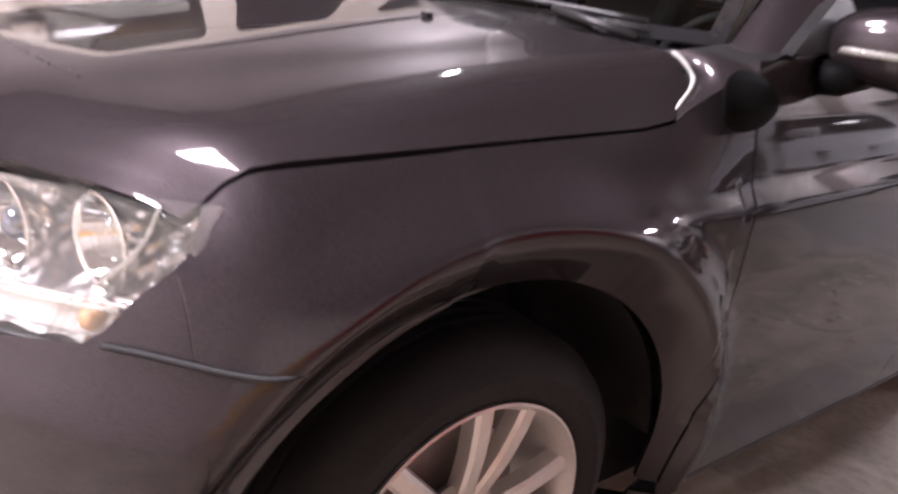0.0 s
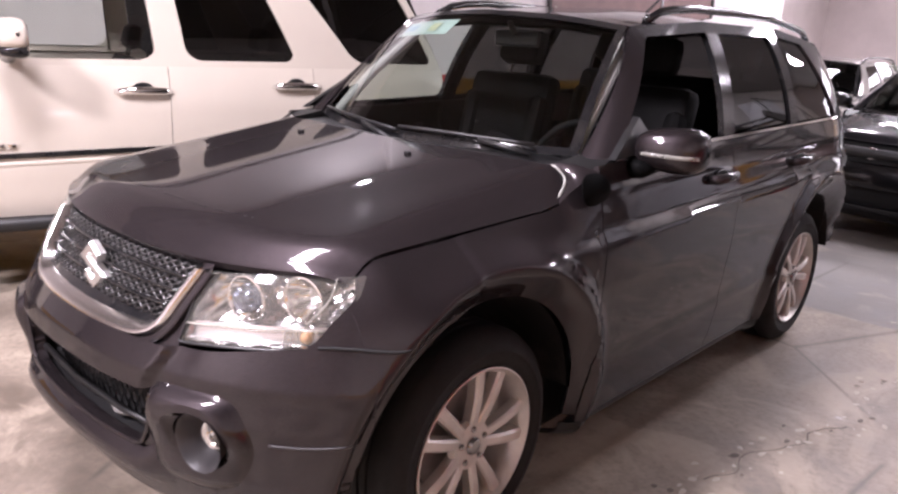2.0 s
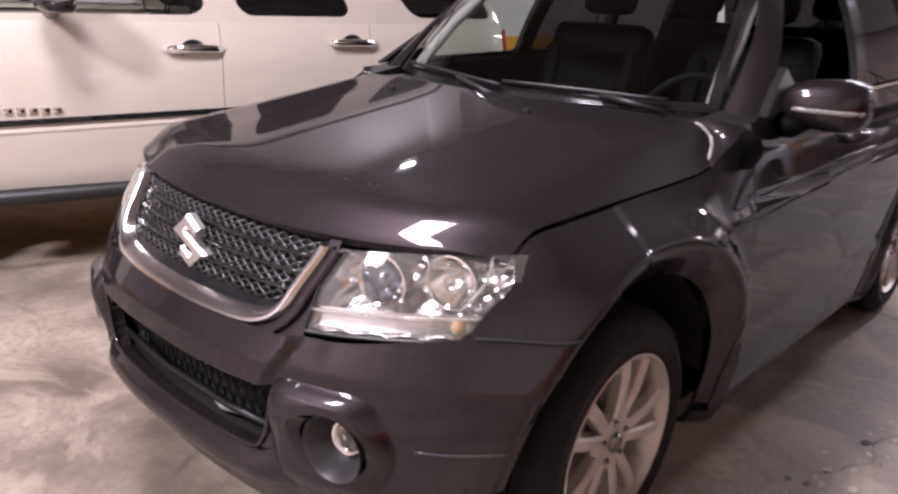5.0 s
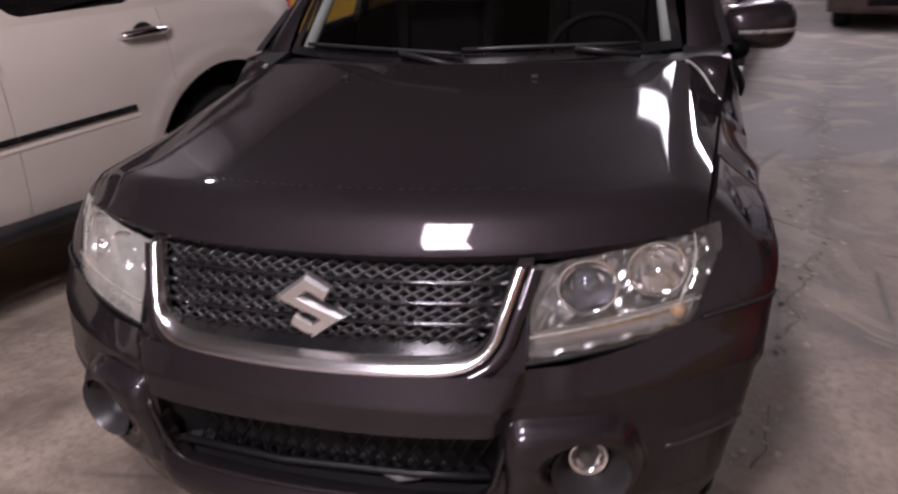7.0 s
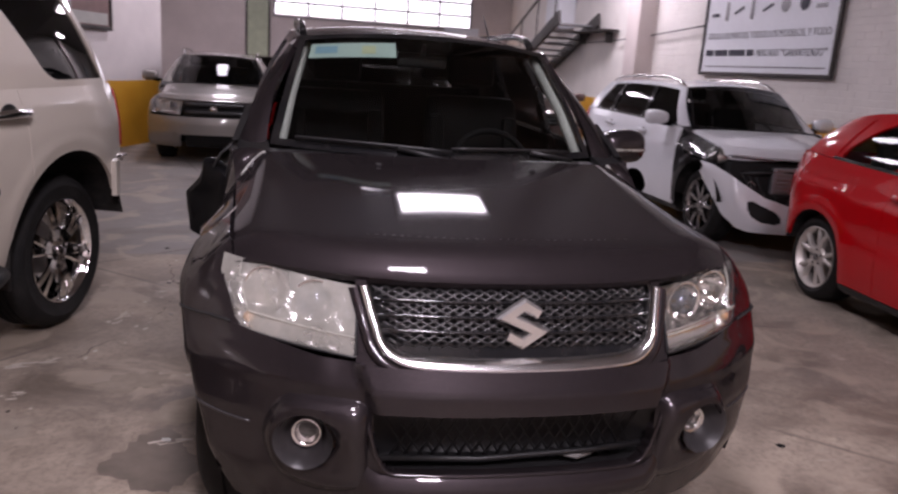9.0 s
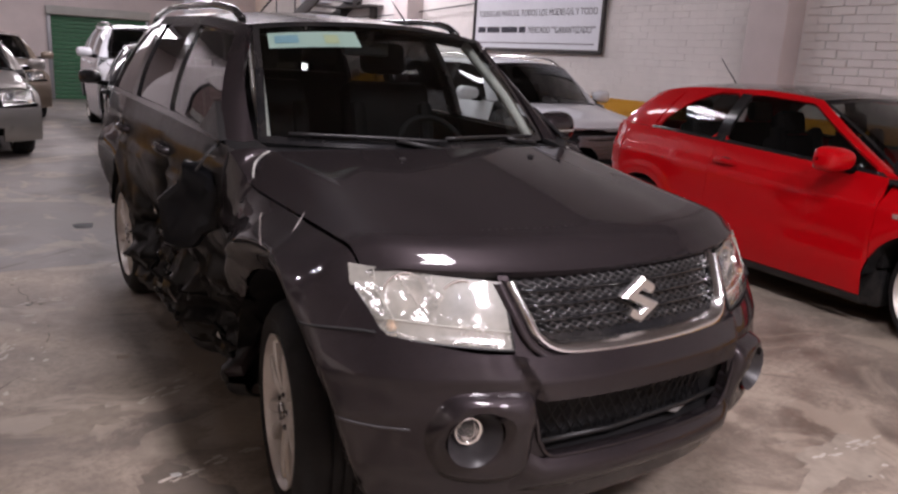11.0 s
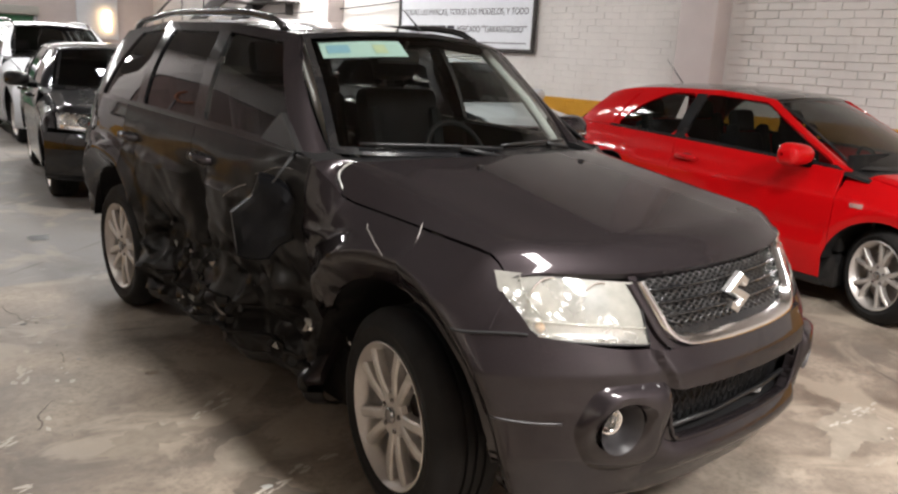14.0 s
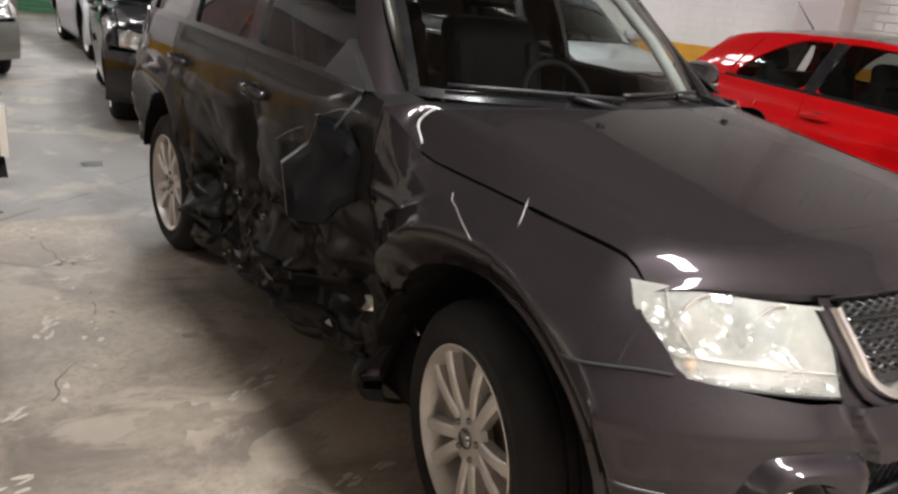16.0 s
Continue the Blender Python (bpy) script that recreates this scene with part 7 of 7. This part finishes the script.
# pale scrapes, mortar patches and oil on the floor
def patch_outline(x, y, rx, ry, turn, n=40, rag=0.35):
    """A ragged closed outline on the floor."""
    sd = random.uniform(0, 50)
    c, s_ = math.cos(turn), math.sin(turn)
    out = []
    for k in range(n):
        a = k * math.tau / n
        q = 1 + rag * noise.noise(Vector((math.cos(a) * 1.6, math.sin(a) * 1.6, sd))) + 0.5 * rag * noise.noise(Vector((math.cos(a) * 5, math.sin(a) * 5, sd)))
        u, v = rx * q * math.cos(a), ry * q * math.sin(a)
        out.append((x + c * u - s_ * v, y + s_ * u + c * v))
    return out


random.seed(17)
for x, y, rx, ry, turn in ((-1.25, -0.38, 0.16, 0.10, 0.3), (-1.02, -0.72, 0.20, 0.09, 0.5), (-1.75, -0.85, 0.22, 0.12, 0.2), (1.30, -2.02, 0.25, 0.10, 0.15)):
    bm = bmesh.new()
    bm.faces.new([bm.verts.new((px, py, 0.0012)) for px, py in patch_outline(x, y, rx, ry, turn, 64, 0.75)])
    tagged(linked("mortar_patch", bm, "tan_mortar"), "tan mortar patch smeared on the concrete floor", "patch", kind="structure")
for x, y, ln, turn in ((-1.30, 1.29, 0.16, 0.1), (-1.25, 1.07, 0.14, 0.15), (-1.77, -0.13, 0.12, 0.4), (-0.88, -0.20, 0.20, 0.55), (-0.92, -0.94, 0.18, 0.3), (-1.85, -0.50, 0.14, 0.2), (1.45, -1.97, 0.22, 0.0), (-1.52, 0.55, 0.10, 1.1)):
    bm = bmesh.new()
    for k in range(16):
        f, g = random.uniform(-1, 1) * ln, random.gauss(0, 0.022)
        chip(bm, x + f * math.cos(turn) - g * math.sin(turn), y + f * math.sin(turn) + g * math.cos(turn), random.uniform(0.004, 0.013), 0.0018 + 0.0004 * (k % 4), random.uniform(1.5, 4.5), turn + random.uniform(-0.25, 0.25))
    for fc in bm.faces:
        fc.normal_update()
        if fc.normal.z < 0:
            fc.normal_flip()
    tagged(linked("floor_scrape", bm, "flaked_cement"), "pale scrape of flaked cement on the floor", "scrape", kind="structure")
for x, y, rx, ry, turn in ((-1.06, -1.12, 0.16, 0.22, 0.2), (0.35, -2.6, 0.10, 0.06, 0.6)):
    bm = bmesh.new()
    bm.faces.new([bm.verts.new((px, py, 0.0014)) for px, py in patch_outline(x, y, rx, ry, turn, rag=0.5)])
    tagged(linked("oil_stain", bm, "floor_oil"), "dark oil stain soaked into the concrete floor", "stain", kind="structure")

# red can and floor litter
can = thing("fuel_can", "red plastic fuel can on the concrete floor", "can", pose(3.33, 7.35, 0, 0, 0, 20))
bm = bmesh.new()
box(bm, (0, 0, 0.15), (0.24, 0.16, 0.30), 0.03)
part("body", bm, "red_plastic", can)
bm = bmesh.new()
tube(bm, [(-0.07, 0, 0.30), (-0.06, 0, 0.35), (0.05, 0, 0.35), (0.07, 0, 0.30)], 0.014, 8)
part("handle", bm, "red_plastic", can)
random.seed(5)
for k, (x, y, r, mt) in enumerate(((-0.81, 3.22, 0.06, "black_plastic"), (-1.02, 0.25, 0.022, "tan_lacquer"), (-1.35, 1.25, 0.012, "black_plastic"), (-1.05, -0.95, 0.015, "pale_trim"), (1.5, -1.2, 0.014, "under_black"), (1.32, 0.55, 0.012, "bare_steel"), (-1.25, 0.6, 0.010, "bare_steel"), (-0.6, -2.6, 0.012, "black_plastic"), (0.9, -2.5, 0.010, "under_black"), (-1.5, 2.2, 0.014, "under_black"))):
    bm = bmesh.new()
    vs = [bm.verts.new((x + random.uniform(-1, 1) * r * 1.5, y + random.uniform(-1, 1) * r, random.uniform(0.0, r * 0.35))) for _ in range(9)] + [bm.verts.new((x + a * r, y + b * r, 0.0)) for a, b in ((-1, -1), (1, -1), (0, 1))]
    bmesh.ops.convex_hull(bm, input=vs)
    for v in [v for v in bm.verts if not v.link_faces]:
        bm.verts.remove(v)
    tagged(linked("debris_chip", bm, mt, sharp=20), "small broken chip lying on the concrete floor", "debris", "floor litter")

# ---------- bricks of the painted wall, joints open between them ----------
random.seed(3)
L, H, J = 0.235, 0.068, 0.012
brick_meshes = []
for k in range(8):
    bm = bmesh.new()
    r = bmesh.ops.create_cube(bm, size=1.0, matrix=Matrix.Diagonal((0.03, L, H, 1)))
    for v in bm.verts:
        v.co.x += random.uniform(-0.001, 0.001)
        v.co.y += random.uniform(-0.004, 0.004)
        v.co.z += random.uniform(-0.004, 0.004)
    bmesh.ops.bevel(bm, geom=[e for e in bm.edges if all(v.co.x < 0 for v in e.verts)], offset=0.004, segments=1, affect="EDGES")
    ob = linked("brick", bm, "white_brick_paint", sharp=20)
    brick_meshes.append(ob.data)
    bpy.data.objects.remove(ob)
wall_e = bpy.data.objects["wall_east"]
single, verts, faces = 0, [], []
z = 0.03
row = 0
while z < 3.6:
    y = -6.0 + (row % 2) * (L + J) / 2
    while y < 9.0:
        covered = 1.27 < y < 1.84 or 8.78 < y < 9.42
        if not covered and random.random() > 0.01:
            # joints nearly filled with paint past the pillar, patchily filled before it
            filled = y > 1.5 or random.random() < (0.5 if z < 1.79 else 0.93)
            c = Vector((5.59 + (0.010 if y > 1.5 else -0.002) + random.uniform(-0.002, 0.002), y, z + H / 2))
            grow = Matrix.Diagonal((1, 1.043, 1.145, 1)) if filled else Matrix()
            if -0.55 < y < 1.27 and 0.98 < z < 2.75 and single < 290:
                o = new("brick", random.choice(brick_meshes))
                o.parent = wall_e
                o.matrix_basis = wall_e.matrix_basis.inverted() @ (Matrix.Translation(c) @ Matrix.Rotation(random.uniform(-0.012, 0.012), 4, "X") @ grow)
                single += 1
            else:
                me = random.choice(brick_meshes)
                b = len(verts)
                verts += [tuple(grow @ v.co + c) for v in me.vertices]
                faces += [tuple(i + b for i in p.vertices) for p in me.polygons]
        y += L + J
    z += H + J
    row += 1
me = bpy.data.meshes.new("brickwork")
me.from_pydata(verts, [], faces)
me.materials.append(MATS["white_brick_paint"])
bw = new("brickwork", me)
bw.parent = wall_e
bw.matrix_basis = wall_e.matrix_basis.inverted()
tagged(bw, "rows of white painted bricks with open joints", kind="stuff")
